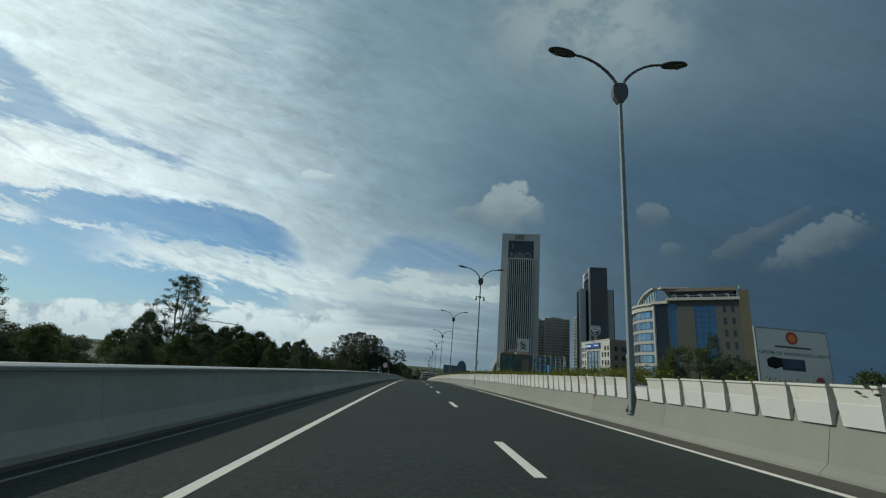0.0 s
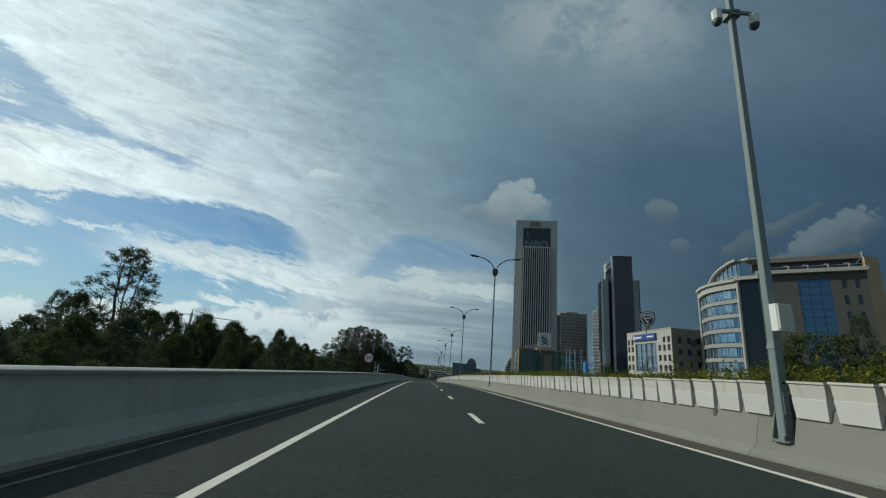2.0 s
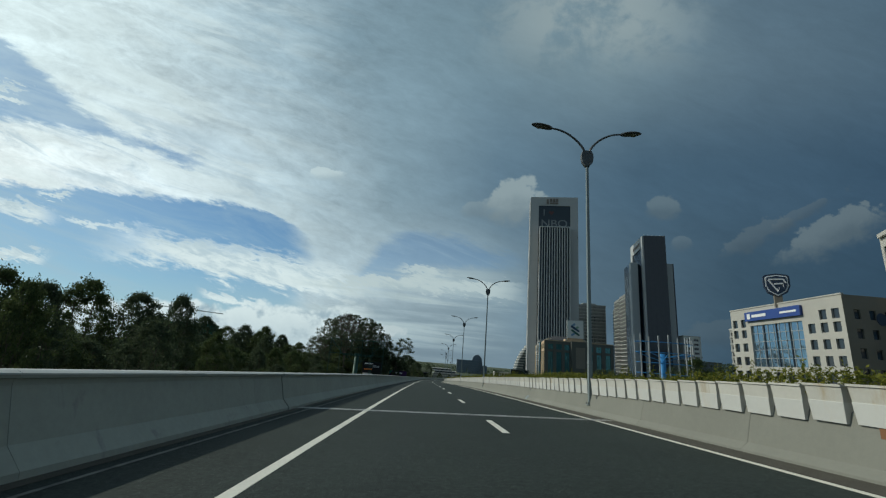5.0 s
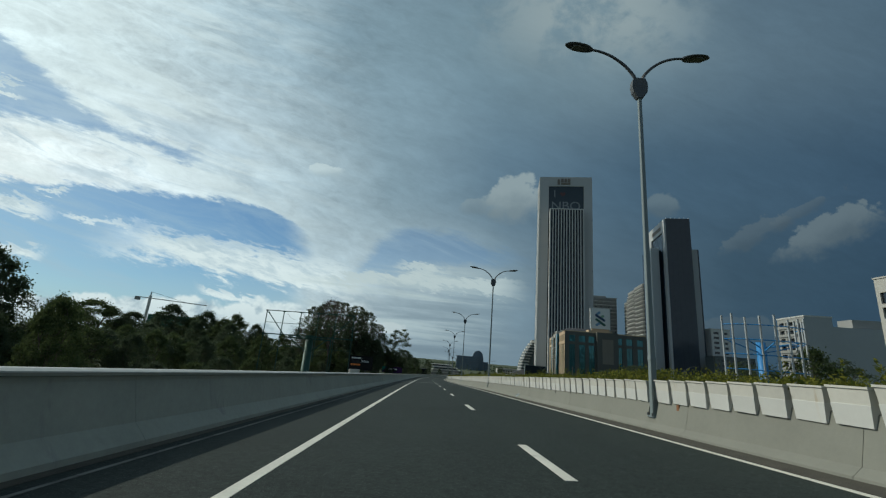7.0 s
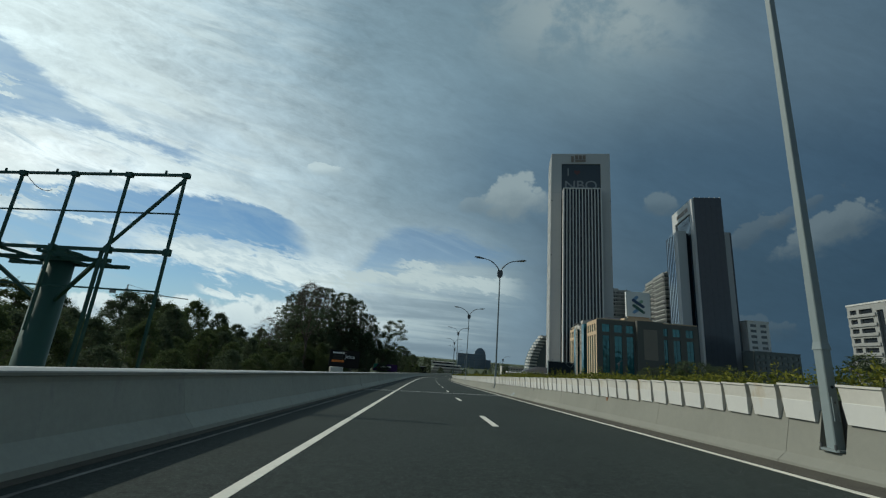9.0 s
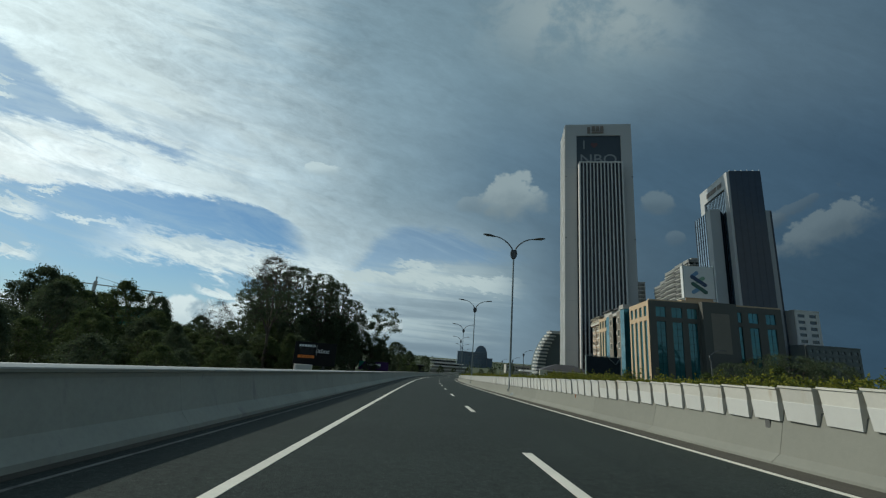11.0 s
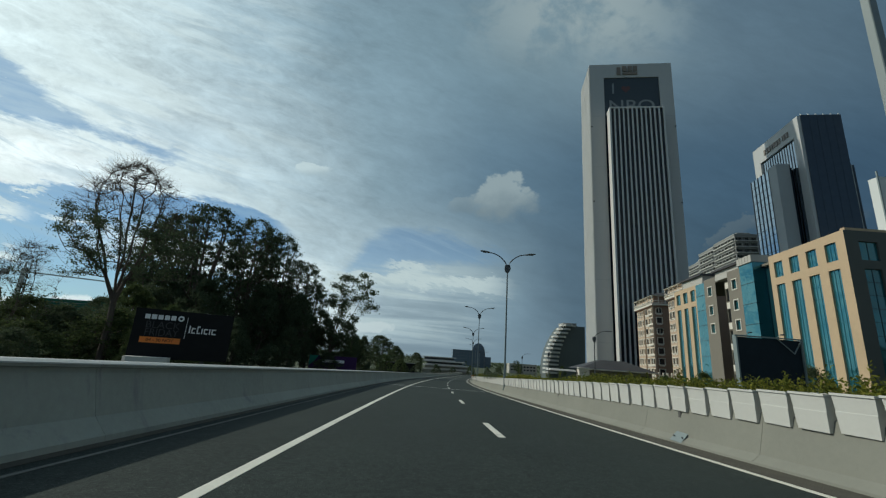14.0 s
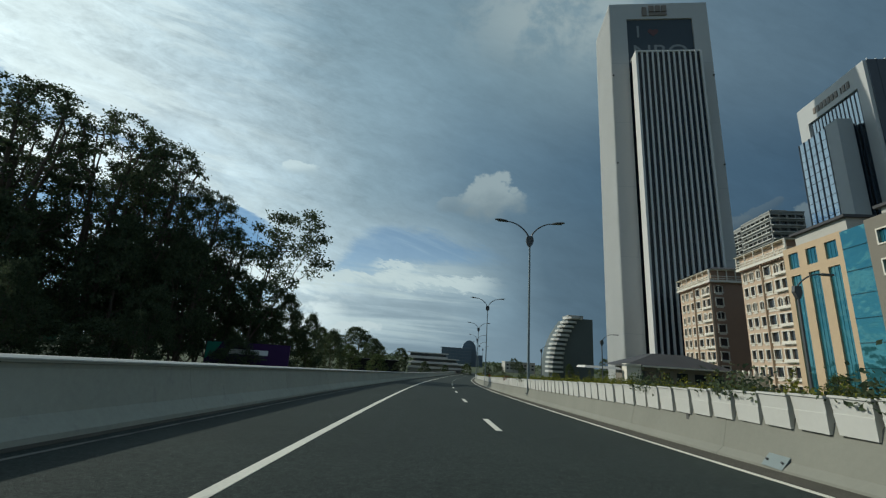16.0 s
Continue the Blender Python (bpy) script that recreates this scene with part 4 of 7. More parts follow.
def planter(m, tan=False, upper=True):
    label = "ochre-faced flower box hung on the median barrier" if tan else "white two-tier flower box with a soiled upper half" if upper else "low white box beside a lamp foot"
    if upper:
        ob = new("planter", TROUGH_TAN if tan else TROUGH)
        low = new("front_plate", PLATE_TAN if tan else PLATE)
        low.parent = ob
    else:
        ob = new("planter", PLATE)
    ob.matrix_world = m
    tagged(ob, label, "planter", "planters along the median")


for a, b in zip(LAMP_S, LAMP_S[1:]):
    n = int((b - a - 1.06) / PITCH) + 1
    for i in range(n):
        s = a + 0.53 + (b - a - 1.06) * i / (n - 1)
        if s < 16.2 or abs(s - 26.72) < 0.2:
            continue
        m = road_pose(s, 7.94, 0.0) @ pose(0, 0, rng.uniform(-0.008, 0.008), 0, rng.uniform(-0.8, 0.8), rng.uniform(-0.9, 0.9))
        if k < 290:
            planter(m, abs(s - 310.9) < 0.36)
        else:
            for mesh in (TROUGH, PLATE):
                base = len(rest.v)
                rest.v.extend(tuple(m @ v.co) for v in mesh.vertices)
                rest.f.extend(tuple(base + q for q in p.vertices) for p in mesh.polygons)
        k += 1
planter(road_pose(26.70, 7.94, 0.02), upper=False)
single("planter_row", rest, PLANTER, "long row of white flower boxes on the median barrier", "planters", kind="stuff")


# Shrubs in the boxes
def leaf_quad(sh, c, size, rng, long=1.8):
    a, b = rng.uniform(0, math.pi * 2), rng.uniform(-1.1, 1.1)
    d = Vector((math.cos(a) * math.cos(b), math.sin(a) * math.cos(b), math.sin(b)))
    side = d.cross(Vector((rng.uniform(-1, 1), rng.uniform(-1, 1), rng.uniform(-1, 1)))).normalized() * (size * 0.5)
    c = Vector(c)
    tip = c + d * (size * long)
    mid = c + d * (size * long * 0.5)
    sh.face(c, mid + side, tip, mid - side)


shrub = Shape()
rng = random.Random(21)
s = 16.0
while s < 470:
    dense = 330 if s < 330 else 70
    lush = 0.5 + 0.5 * math.sin(s * 0.37) * math.sin(s * 0.113 + 1.0)
    if s > 296:
        lush *= 0.5
    if s < 26.5:
        lush, dense = 0.0, 40
    tall = 0.12 + 0.24 * lush + rng.random() * 0.14
    for _ in range(dense):
        c = on_road(s + rng.random(), 7.88 + rng.random() * 0.75, 1.10 + rng.random() ** 1.1 * tall)
        leaf_quad(shrub, c, rng.uniform(0.020, 0.046) * (1.0 if s < 330 else 1.6), rng)
    s += 0.5
for _ in range(900):
    s = rng.uniform(26, 330)
    high = rng.uniform(0.22, 0.58)
    u = rng.uniform(7.95, 8.5)
    lean = rng.uniform(-0.2, 0.2)
    for i in range(30):
        q = i / 29
        c = on_road(s + lean * q, u + rng.uniform(-0.05, 0.05), 1.15 + high * q)
        leaf_quad(shrub, c, rng.uniform(0.03, 0.06) * (1.15 - 0.6 * q), rng, 2.4)
single("planter_shrubs", shrub, LEAF_SHRUB, "yellow-green leafy shrubs growing out of the flower boxes", "shrubs", kind="stuff")

# Bare trailing plants and red bougainvillea in places
trail = Shape()
for s0, n in ((16.8, 3), (20.0, 4), (303.0, 5), (306.5, 7), (309.5, 6), (313.0, 5), (331.0, 6), (338.0, 5)):
    for _ in range(n * 110):
        c = on_road(s0 + rng.gauss(0, 0.5), 7.85 + rng.uniform(-0.12, 0.6), 1.20 + abs(rng.gauss(0, 0.22)) - rng.random() * 0.18)
        leaf_quad(trail, c, rng.uniform(0.028, 0.07), rng)
single("trailing_plants", trail, LEAF_DARK, "dark straggling plants spilling over the flower boxes", "plants", kind="stuff")
blooms = Shape()
for s0 in (17.5, 19.2, 338.0, 352.0):
    for _ in range(120):
        c = on_road(s0 + rng.gauss(0, 0.3), 7.88 + rng.uniform(-0.15, 0.3), 1.22 + rng.gauss(0, 0.10))
        leaf_quad(blooms, c, rng.uniform(0.04, 0.08), rng, 1.2)
single("red_blossom", blooms, FLOWER_RED, "dark red blossom hanging from the flower boxes", "flowers", kind="stuff")

# Speed sign on the shoulder barrier
sign = thing("speed_limit_sign", road_pose(90.0, -2.60, 0.93), "round white speed limit sign with red rim on a post", "road sign")
part("post", Shape().tube(((0.22, 0.0, -0.3), (0.22, 0.0, 1.08)), 0.042, 10), STEEL, sign)
part("post_cap", Shape().tube(((0.22, 0.0, 1.08), (0.22, 0.0, 1.11)), 0.05, 10), STEEL, sign)
part("arm", Shape().beam((-0.48, 0.02, 1.05), (0.26, 0.02, 1.05), 0.05), STEEL, sign, "pale cross arm")
part("clamp", Shape().bevel_box(0.16, 0.28, -0.05, 0.06, 1.01, 1.08, 0.01), DARK_STEEL, sign)
part("back_rail", Shape().beam((-0.45, 0.0, 1.0), (-0.45, 0.0, 1.72), 0.04), STEEL, sign)
disc = [(-0.45 + 0.45 * math.cos(2 * math.pi * i / 40), 1.36 + 0.45 * math.sin(2 * math.pi * i / 40)) for i in range(40)]
face = part("plate", Shape().slab(disc, -0.045, -0.025), SIGN_RED, sign, "red rim")
inner = [(-0.45 + 0.365 * math.cos(2 * math.pi * i / 40), 1.36 + 0.365 * math.sin(2 * math.pi * i / 40)) for i in range(40)]
part("face", Shape().slab(inner, -0.050, -0.040), SIGN_WHITE, face, "white reflective face")
for digit, x in (("8", -0.59), ("0", -0.30)):
    letters("numeral", digit, 0.50, BOARD_BLACK, face, x, -0.052, 1.36, "black numeral", depth=0.006)


# Buildings
def footing(x, y, turn):
    """A pose on the ground: x along the front, y into the building, z measured from the road's own level."""
    return Matrix.Translation((x, y, GROUND_Z)) @ Matrix.Rotation(radians(turn), 4, "Z")


H = -GROUND_Z  # heights below are given over the first stretch of road, so add H to stand on the ground


def pierced(sh, origin, way, length, z0, z1, holes, deep=0.25):
    """A wall face from origin along way (2D, seen from the right-hand side outward) with real recesses; returns the recess places."""
    ox, oy = origin
    wx, wy = way
    nx, ny = wy, -wx          # outward
    xs = sorted({0.0, length, *(h[0] for h in holes), *(h[1] for h in holes)})
    zs = sorted({z0, z1, *(h[2] for h in holes), *(h[3] for h in holes)})

    def p(a, z, d=0.0):
        return (ox + wx * a - nx * d, oy + wy * a - ny * d, z)

    def inside(a, z):
        return any(h[0] < a < h[1] and h[2] < z < h[3] for h in holes)

    for i in range(len(xs) - 1):
        for j in range(len(zs) - 1):
            if not inside((xs[i] + xs[i + 1]) / 2, (zs[j] + zs[j + 1]) / 2):
                sh.face(p(xs[i], zs[j]), p(xs[i + 1], zs[j]), p(xs[i + 1], zs[j + 1]), p(xs[i], zs[j + 1]))
    for a0, a1, b0, b1 in holes:
        sh.face(p(a0, b0), p(a0, b0, deep), p(a1, b0, deep), p(a1, b0))
        sh.face(p(a0, b1, deep), p(a0, b1), p(a1, b1), p(a1, b1, deep))
        sh.face(p(a0, b0), p(a0, b1), p(a0, b1, deep), p(a0, b0, deep))
        sh.face(p(a1, b1), p(a1, b0), p(a1, b0, deep), p(a1, b1, deep))


def panes(parent, origin, way, holes, mat, deep=0.25, name="window", bars=0, mat_bar=None):
    """A pane for each recess, as a part of its own, with glazing bars where asked."""
    turn = math.atan2(way[1], way[0])
    nx, ny = way[1], -way[0]
    if mat.name not in UNIT:
        UNIT[mat.name] = Shape().box(-0.5, 0.5, -0.5, 0.5, -0.5, 0.5).mesh("block_" + mat.name, mat)
    for a0, a1, b0, b1 in holes:
        ob = new(name, UNIT[mat.name])
        ob.parent = parent
        a = (a0 + a1) / 2
        ob.location = (origin[0] + way[0] * a - nx * deep, origin[1] + way[1] * a - ny * deep, (b0 + b1) / 2)
        ob.rotation_euler = (0, 0, turn)
        ob.scale = (a1 - a0 + 0.02, 0.08, b1 - b0 + 0.02)
        if bars:
            grid = Shape()
            for k in range(1, bars):
                grid.box((a1 - a0) * (k / bars - 0.5) - 0.04, (a1 - a0) * (k / bars - 0.5) + 0.04, -0.09, -0.03, -(b1 - b0) / 2, (b1 - b0) / 2)
            n = max(1, round((b1 - b0) / 1.8))
            for k in range(1, n):
                grid.box(-(a1 - a0) / 2, (a1 - a0) / 2, -0.09, -0.03, (b1 - b0) * (k / n - 0.5) - 0.04, (b1 - b0) * (k / n - 0.5) + 0.04)
            fr = part("glazing_grid", grid, mat_bar or DARK_STEEL, parent)
            fr.location, fr.rotation_euler = ob.location, ob.rotation_euler


def grid_holes(a0, a1, z0, z1, cols, rows, fill_x=0.5, fill_z=0.6):
    w, h = (a1 - a0) / cols, (z1 - z0) / rows
    return [(a0 + w * (i + 0.5 - fill_x / 2), a0 + w * (i + 0.5 + fill_x / 2), z0 + h * (j + 0.5 - fill_z / 2), z0 + h * (j + 0.5 + fill_z / 2))
            for i in range(cols) for j in range(rows)]


# The tall white tower with a finned bay
def white_tower():
    W, D, T = 40.2, 21.0, H + 146.5
    b = thing("office_tower", footing(64.2, 445.5, -8.7), "tall white office tower with a dark finned glass bay", "skyscraper")
    part("left_pier", Shape().box(0, 7.0, 0, D, 0, T), WHITE_CLAD, b)
    part("right_pier", Shape().box(33.8, W, 0, D, 0, T), WHITE_CLAD, b)
    part("top_beam", Shape().box(7.0, 33.8, 0.0, D, H + 138.5, T), WHITE_CLAD, b)
    part("core", Shape().box(7.0, 33.8, 1.2, D, 0, H + 138.5), DARK_GLASS, b)
    banner = part("banner", Shape().box(7.05, 33.75, 0.55, 1.25, H + 112.0, H + 138.4), BANNER, b, "dark printed banner panel")
    letters("letter_i", "I", 8.6, LETTER, banner, 11.6, 0.5, H + 132.0)
    letters("letters_nbo", "NBO", 9.6, LETTER, banner, 20.2, 0.5, H + 121.8, "pale grey capitals", 1.10)
    heart = [(17.8 + 2.0 * math.sin(t) ** 3 * 1.1, H + 132.0 + 0.135 * (13 * math.cos(t) - 5 * math.cos(2 * t) - 2 * math.cos(3 * t) - math.cos(4 * t))) for t in [2 * math.pi * i / 28 for i in range(28)]]
    part("heart", Shape().slab(heart, 0.46, 0.56), RED_FADED, banner, "faded red heart")
    X0, X1, Y0, TB = 7.9, 32.5, -5.6, H + 116.6
    bay = part("bay_glass", Shape().box(X0, X1, Y0, 1.0, 0, TB), DARK_GLASS, b, "dark glass bay")
    for i in range(13):
        x = X0 + (X1 - X0) * i / 12
        wide = 0.66 if 0 < i < 12 else 0.8
        block("fin", WHITE_RIB, bay, x - wide / 2, x + wide / 2, Y0 - 0.75, Y0 + 0.01, 0, TB + 0.5)
    part("bay_cheek", Shape().box(X0 - 0.35, X0, Y0 - 0.4, -1.6, 0, TB + 0.6), WHITE_RIB, bay, "white side of the bay")
    part("bay_cap", Shape().box(X0 - 0.3, X1 + 0.3, Y0 - 0.55, 0.4, TB, TB + 0.7), WHITE_RIB, bay)
    for k in range(30):
        y = 0.5 + (D - 1.0) * k / 29
        block("rib", WHITE_RIB, b, -0.30, 0.002, y - 0.16, y + 0.16, 2, T - 1)
    for k in range(5):
        z = H + 4 + 28 * k
        block("panel_joint", GREY_CLAD, b, -0.02, 6.9, -0.012, 0.01, z, z + 0.16)
        block("panel_joint", GREY_CLAD, b, 33.9, W + 0.02, -0.012, 0.01, z, z + 0.16)
    logo = part("rooftop_logo_frame", Shape().box(13.6, 15.4, -0.5, -0.1, H + 139.9, H + 144.3), LOGO_METAL, b, "metal sign on the top beam")
    for x0, x1, z0, z1 in ((16.4, 23.6, H + 140.0, H + 141.3), (16.4, 18.4, H + 141.9, H + 145.0), (19.0, 21.0, H + 141.9, H + 145.0), (21.6, 23.6, H + 141.9, H + 145.0)):
        block("sign_bar", LOGO_METAL, logo, x0, x1, -0.5, -0.1, z0, z1)
    for x in (0.4, W - 0.4):
        for z in (H + 70, H + 110):
            part("aviation_lamp", Shape().ball((x, -0.3, z), 0.4, 0.4, 0.4), DARK_STEEL, b)
    part("entrance_block", Shape().box(6, 36, -13, Y0 - 0.8, 0, H - 6), SLATE_GLASS, b)
    return b


white_tower()


# Dark slab hotel tower in a pale frame
def dark_tower():
    T = H + 110.4
    b = thing("hotel_tower", footing(150.7, 424.5, -9.3), "dark glass hotel tower slab in a pale grey frame", "skyscraper")
    W, D, P = 17.6, 34.5, 1.3
    front = part("front_glass", Shape().box(P, W, -0.3, 1.5, 0, T), TOWER_GLASS, b, "slate glass front")
    for k in range(1, 5):
        x = P + (W - P) * k / 5
        block("mullion", SLATE_GLASS, front, x - 0.06, x + 0.06, -0.36, -0.29, 0, T - 0.1)
    part("core", Shape().box(P, W, 1.5, D, 0, T - 0.6), SLATE_GLASS, b)
    part("front_post", Shape().box(0, P, 0, 4.2, 0, T - 0.3), WHITE_CLAD, b)
    part("rear_post", Shape().box(0, P, D - 5.2, D, 0, T - 0.3), WHITE_CLAD, b)
    part("head_beam", Shape().box(0, P, 4.2, D - 5.2, T - 9.4, T - 0.3), WHITE_CLAD, b)
    side = part("side_glass", Shape().box(0.8, P, 4.2, D - 5.2, 0, T - 9.4), WING_GLASS, b, "recessed blue-grey side glass")
    for k in range(14):
        y = 4.2 + (D - 9.4) * (k + 0.5) / 14
        block("mullion", SLATE_GLASS, side, 0.62, 0.82, y - 0.14, y + 0.14, 0, T - 9.4)
    for i in range(10):
        block("sign_bar", LOGO_METAL, b, -0.3, 0.0, 7.0 + 1.9 * i, 7.0 + 1.9 * i + (1.25 if i != 2 else 0.3), T - 6.9, T - 4.2)
    # wing front takes the grey cladding, so its shade sits in the colour
    lw = part("left_wing", Shape().box(-7.7, -2.3, 6.2, 12.0, 0, H + 89.3), GREY_CLAD, b, "wing wall coloured grey for its shade")
    part("wing_slot", Shape().box(-2.3, 0.0, 8.2, 12.0, 0, H + 88.4), DARK_GLASS, lw, "dark vertical slot")
    glz = part("left_wing_glass", Shape().box(-7.6, 0.0, 12.0, 26.4, 0, H + 88.6), WING_GLASS, lw, "blue side glass of the wing")
    for k in range(6):
        y = 12.0 + 14.2 * k / 5
        block("mullion", SLATE_GLASS, glz, -7.85, -7.59, y - 0.16, y + 0.16, 0, H + 88.8)
    for k in range(1, 24):
        block("floor_line", SLATE_GLASS, glz, -7.64, -7.59, 12.1, 26.3, H + 88.0 - 3.8 * k, H + 88.2 - 3.8 * k)
    rw = part("right_wing", Shape().box(W, W + 7.8, 8.0, D - 4, 0, H + 89.8), GREY_CLAD, b)
    block("wing_edge", SLATE_GLASS, rw, W + 7.0, W + 7.82, 7.9, 8.02, 0, H + 89.6)
    roof = part("roof_rail", Shape().box(P + 0.4, W, 0.2, 0.5, T, T + 0.4), DARK_STEEL, b)
    for k in range(6):
        x = P + 0.6 + (W - P - 1.0) * k / 5
        block("rail_post", SIGN_WHITE, roof, x - 0.25, x + 0.25, 0.1, 0.4, T + 0.3, T + 0.9)
    return b


dark_tower()


# Bank office block in tan and grey stone with teal glass
def stone_offices():
    T = H + 13.5
    Q = 0.915      # the long face runs 52.6 m along the road
    b = thing("stone_office_block", footing(47.0, 314.3, 0.0), "tan and grey stone office block with tall teal windows", "office building")
    way = Vector((6.7, 52.2)).normalized()
    wx, wy = way.x, way.y
    back = (-wx, -wy)

    def face(name, mat, a0, a1, holes, top, glassmat, inset=0.0):
        """A stretch of the long face; a runs from the near corner."""
        sh = Shape()
        a0, a1, holes = a0 * Q, a1 * Q, [(h[0] * Q, h[1] * Q, h[2], h[3]) for h in holes]
        ox, oy = wx * a1 + wy * inset, wy * a1 - wx * inset
        moved = [(a1 - h[1], a1 - h[0], h[2], h[3]) for h in holes]
        pierced(sh, (ox, oy), back, a1 - a0, 0, top, moved, 0.35)
        w = part(name, sh, mat, b)
        panes(w, (ox, oy), back, moved, glassmat, 0.3, bars=3, mat_bar=TEAL_GLASS)
        return w

    def slots(a0, a1, n, w):
        out = []
        for i in range(n):
            c = a0 + (a1 - a0) * (i + 0.5) / n
            out += [(c - w / 2, c + w / 2, H + 9.6, H + 12.2), (c - w / 2, c + w / 2, 1.0, H + 8.4)]
        return out

    face("corner_bay", STONE_TAN, 0.0, 17.0, slots(0.8, 16.6, 4, 2.2), T, TEAL_GLASS)
    # body behind the long face, kept inside its line
    ring = [(1.0, 0.6), (34.0, 0.6), (34.5, 44.0), (wx * 52 + 1.0, wy * 52 - 0.4)]
    part("roof_slab", Shape().prism(ring, T - 0.9, T - 0.5), STONE_GREY, b)

    def stretch(a0, a1, out, deep):
        """A footprint along the long face standing out by so much."""
        a0, a1 = a0 * Q, a1 * Q
        return [(wx * a0 - wy * out, wy * a0 + wx * out), (wx * a0 + wy * deep, wy * a0 - wx * deep), (wx * a1 + wy * deep, wy * a1 - wx * deep), (wx * a1 - wy * out, wy * a1 + wx * out)]

    part("recessed_glass", Shape().prism(stretch(17.0, 21.0, -1.6, 3.0), 0, T - 0.8), DARK_TEAL, b, "dark teal recessed glass")
    tower = part("glass_stair_tower", Shape().prism(stretch(21.0, 25.4, 0.5, 3.0), 0, T), TEAL_GLASS, b, "teal glass stair tower")
    for k in range(1, 8):
        z = T * k / 8
        part("transom", Shape().prism(stretch(21.0, 25.4, 0.56, 0.0), z - 0.05, z + 0.05), DARK_TEAL, tower)
    cap = part("tower_cap", Shape().prism(stretch(20.8, 25.6, 0.75, 3.2), T, T + 1.3), STONE_PALE, b, "pale panelled cap")
    for k in range(1, 5):
        part("cap_joint", Shape().prism(stretch(20.8 + 0.96 * k - 0.04, 20.8 + 0.96 * k + 0.04, 0.77, 0.0), T, T + 1.25), STONE_GREY, cap)
    for a0, a1 in ((25.4, 30.2), (35.2, 40.2)):
        c = (a0 + a1) / 2
        w = face("grey_bay", STONE_GREY, a0, a1, [(c - 0.75, c + 0.75, H + z, H + z + 1.8) for z in (9.6, 5.6, 1.8)], T - 0.2, TEAL_GLASS, -0.4)
        for z in (9.6, 5.6, 1.8):
            part("window_frame", Shape().prism(stretch(c - 0.95, c - 0.75, 0.5, 0.0), H + z - 0.2, H + z + 2.0).prism(stretch(c + 0.75, c + 0.95, 0.5, 0.0), H + z - 0.2, H + z + 2.0)
                 .prism(stretch(c - 0.75, c + 0.75, 0.5, 0.0), H + z - 0.2, H + z).prism(stretch(c - 0.75, c + 0.75, 0.5, 0.0), H + z + 1.8, H + z + 2.0), CREAM_TRIM, w)
    gap_w = face("dark_gap", STONE_GREY, 30.2, 35.2, grid_holes(30.4, 35.0, 2, T - 2, 1, 6, 0.9, 0.62), T - 1.2, DARK_WINDOW, 1.4)
    for k in range(7):
        part("balcony", Shape().prism(stretch(30.3, 32.0, 0.1, 1.4), H + 10.2 - 4.0 * k, H + 11.4 - 4.0 * k), CREAM_TRIM, gap_w)
    part("gap_beam", Shape().prism(stretch(30.2, 35.2, 0.35, 1.0), T - 1.2, T - 0.2), STONE_PALE, b)
    strip_g = part("glass_strip", Shape().prism(stretch(40.2, 44.6, 0.3, 2.0), 0, T - 0.6), TEAL_GLASS, b, "teal glass strip")
    for k in range(1, 9):
        part("transom", Shape().prism(stretch(40.2, 44.6, 0.36, 0.0), T * k / 9 - 0.05, T * k / 9 + 0.05), DARK_TEAL, strip_g)
    face("far_bay", STONE_TAN, 44.6, 57.5, slots(45.0, 57.2, 3, 2.3), T - 0.3, TEAL_GLASS)
    # pavilion roofs over the far end
    for a0, a1, up in ((46.0, 57.0, 1.0), (30.5, 40.0, 0.4)):
        part("roof_house", Shape().prism(stretch(a0, a1, -2.0, 8.0), T - 0.5, T + 1.2 + up), STONE_PALE, b)
        part("roof_house_cap", Shape().prism(stretch(a0 - 0.5, a1 + 0.5, -1.4, 8.5), T + 1.2 + up, T + 1.6 + up), DARK_ROOF, b)
    # front towards the near road user; shade is put into stone and glass colours
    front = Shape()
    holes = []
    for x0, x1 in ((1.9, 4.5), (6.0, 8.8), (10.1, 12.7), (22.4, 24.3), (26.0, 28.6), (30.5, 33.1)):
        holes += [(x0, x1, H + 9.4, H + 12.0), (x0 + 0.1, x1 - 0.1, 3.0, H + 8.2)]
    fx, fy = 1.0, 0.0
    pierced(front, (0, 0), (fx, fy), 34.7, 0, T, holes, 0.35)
    part("east_wall", Shape().box(34.2, 34.7, 0.01, 44.0, 0, T - 0.02), STONE_SHADED, b)
    w = part("front_wall", front, STONE_SHADED, b)
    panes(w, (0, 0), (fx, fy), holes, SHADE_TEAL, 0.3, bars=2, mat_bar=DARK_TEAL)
    mid = part("portal_block", Shape().box(13.2, 22.0, -1.6, 1.0, 0, T + 0.3), STONE_SHADED, b, "projecting stone block coloured as in shade")
    block("portal_panel", STONE_GREY, mid, 15.3, 19.9, -1.64, -1.58, H + 1, H + 11)
    part("parapet", Shape().prism([(0.3, 0.02), (34.5, 0.02), (34.5, 0.7), (0.3, 0.7)], T + 0.005, T + 0.35), STONE_TAN, b)
    # rooftop sign
    cube = thing("rooftop_sign", footing(60.2, 319.9, -1.0) @ Matrix.Translation((0, 0, T - 0.5)), "white square rooftop sign box with blue and green bands", "rooftop sign")
    part("box", Shape().box(0, 8.3, 0, 1.6, 3.0, 12.0), BOARD_WHITE, cube)
    part("plinth", Shape().box(-1.0, 9.0, 0.2, 4.0, 0, 2.3).box(0.4, 7.9, 0.4, 1.2, 2.3, 3.0), STONE_TAN, cube)
    for x in (-0.25, 8.3):
        block("post", STEEL, cube, x, x + 0.18, -0.1, 0.1, 0, 12.9)
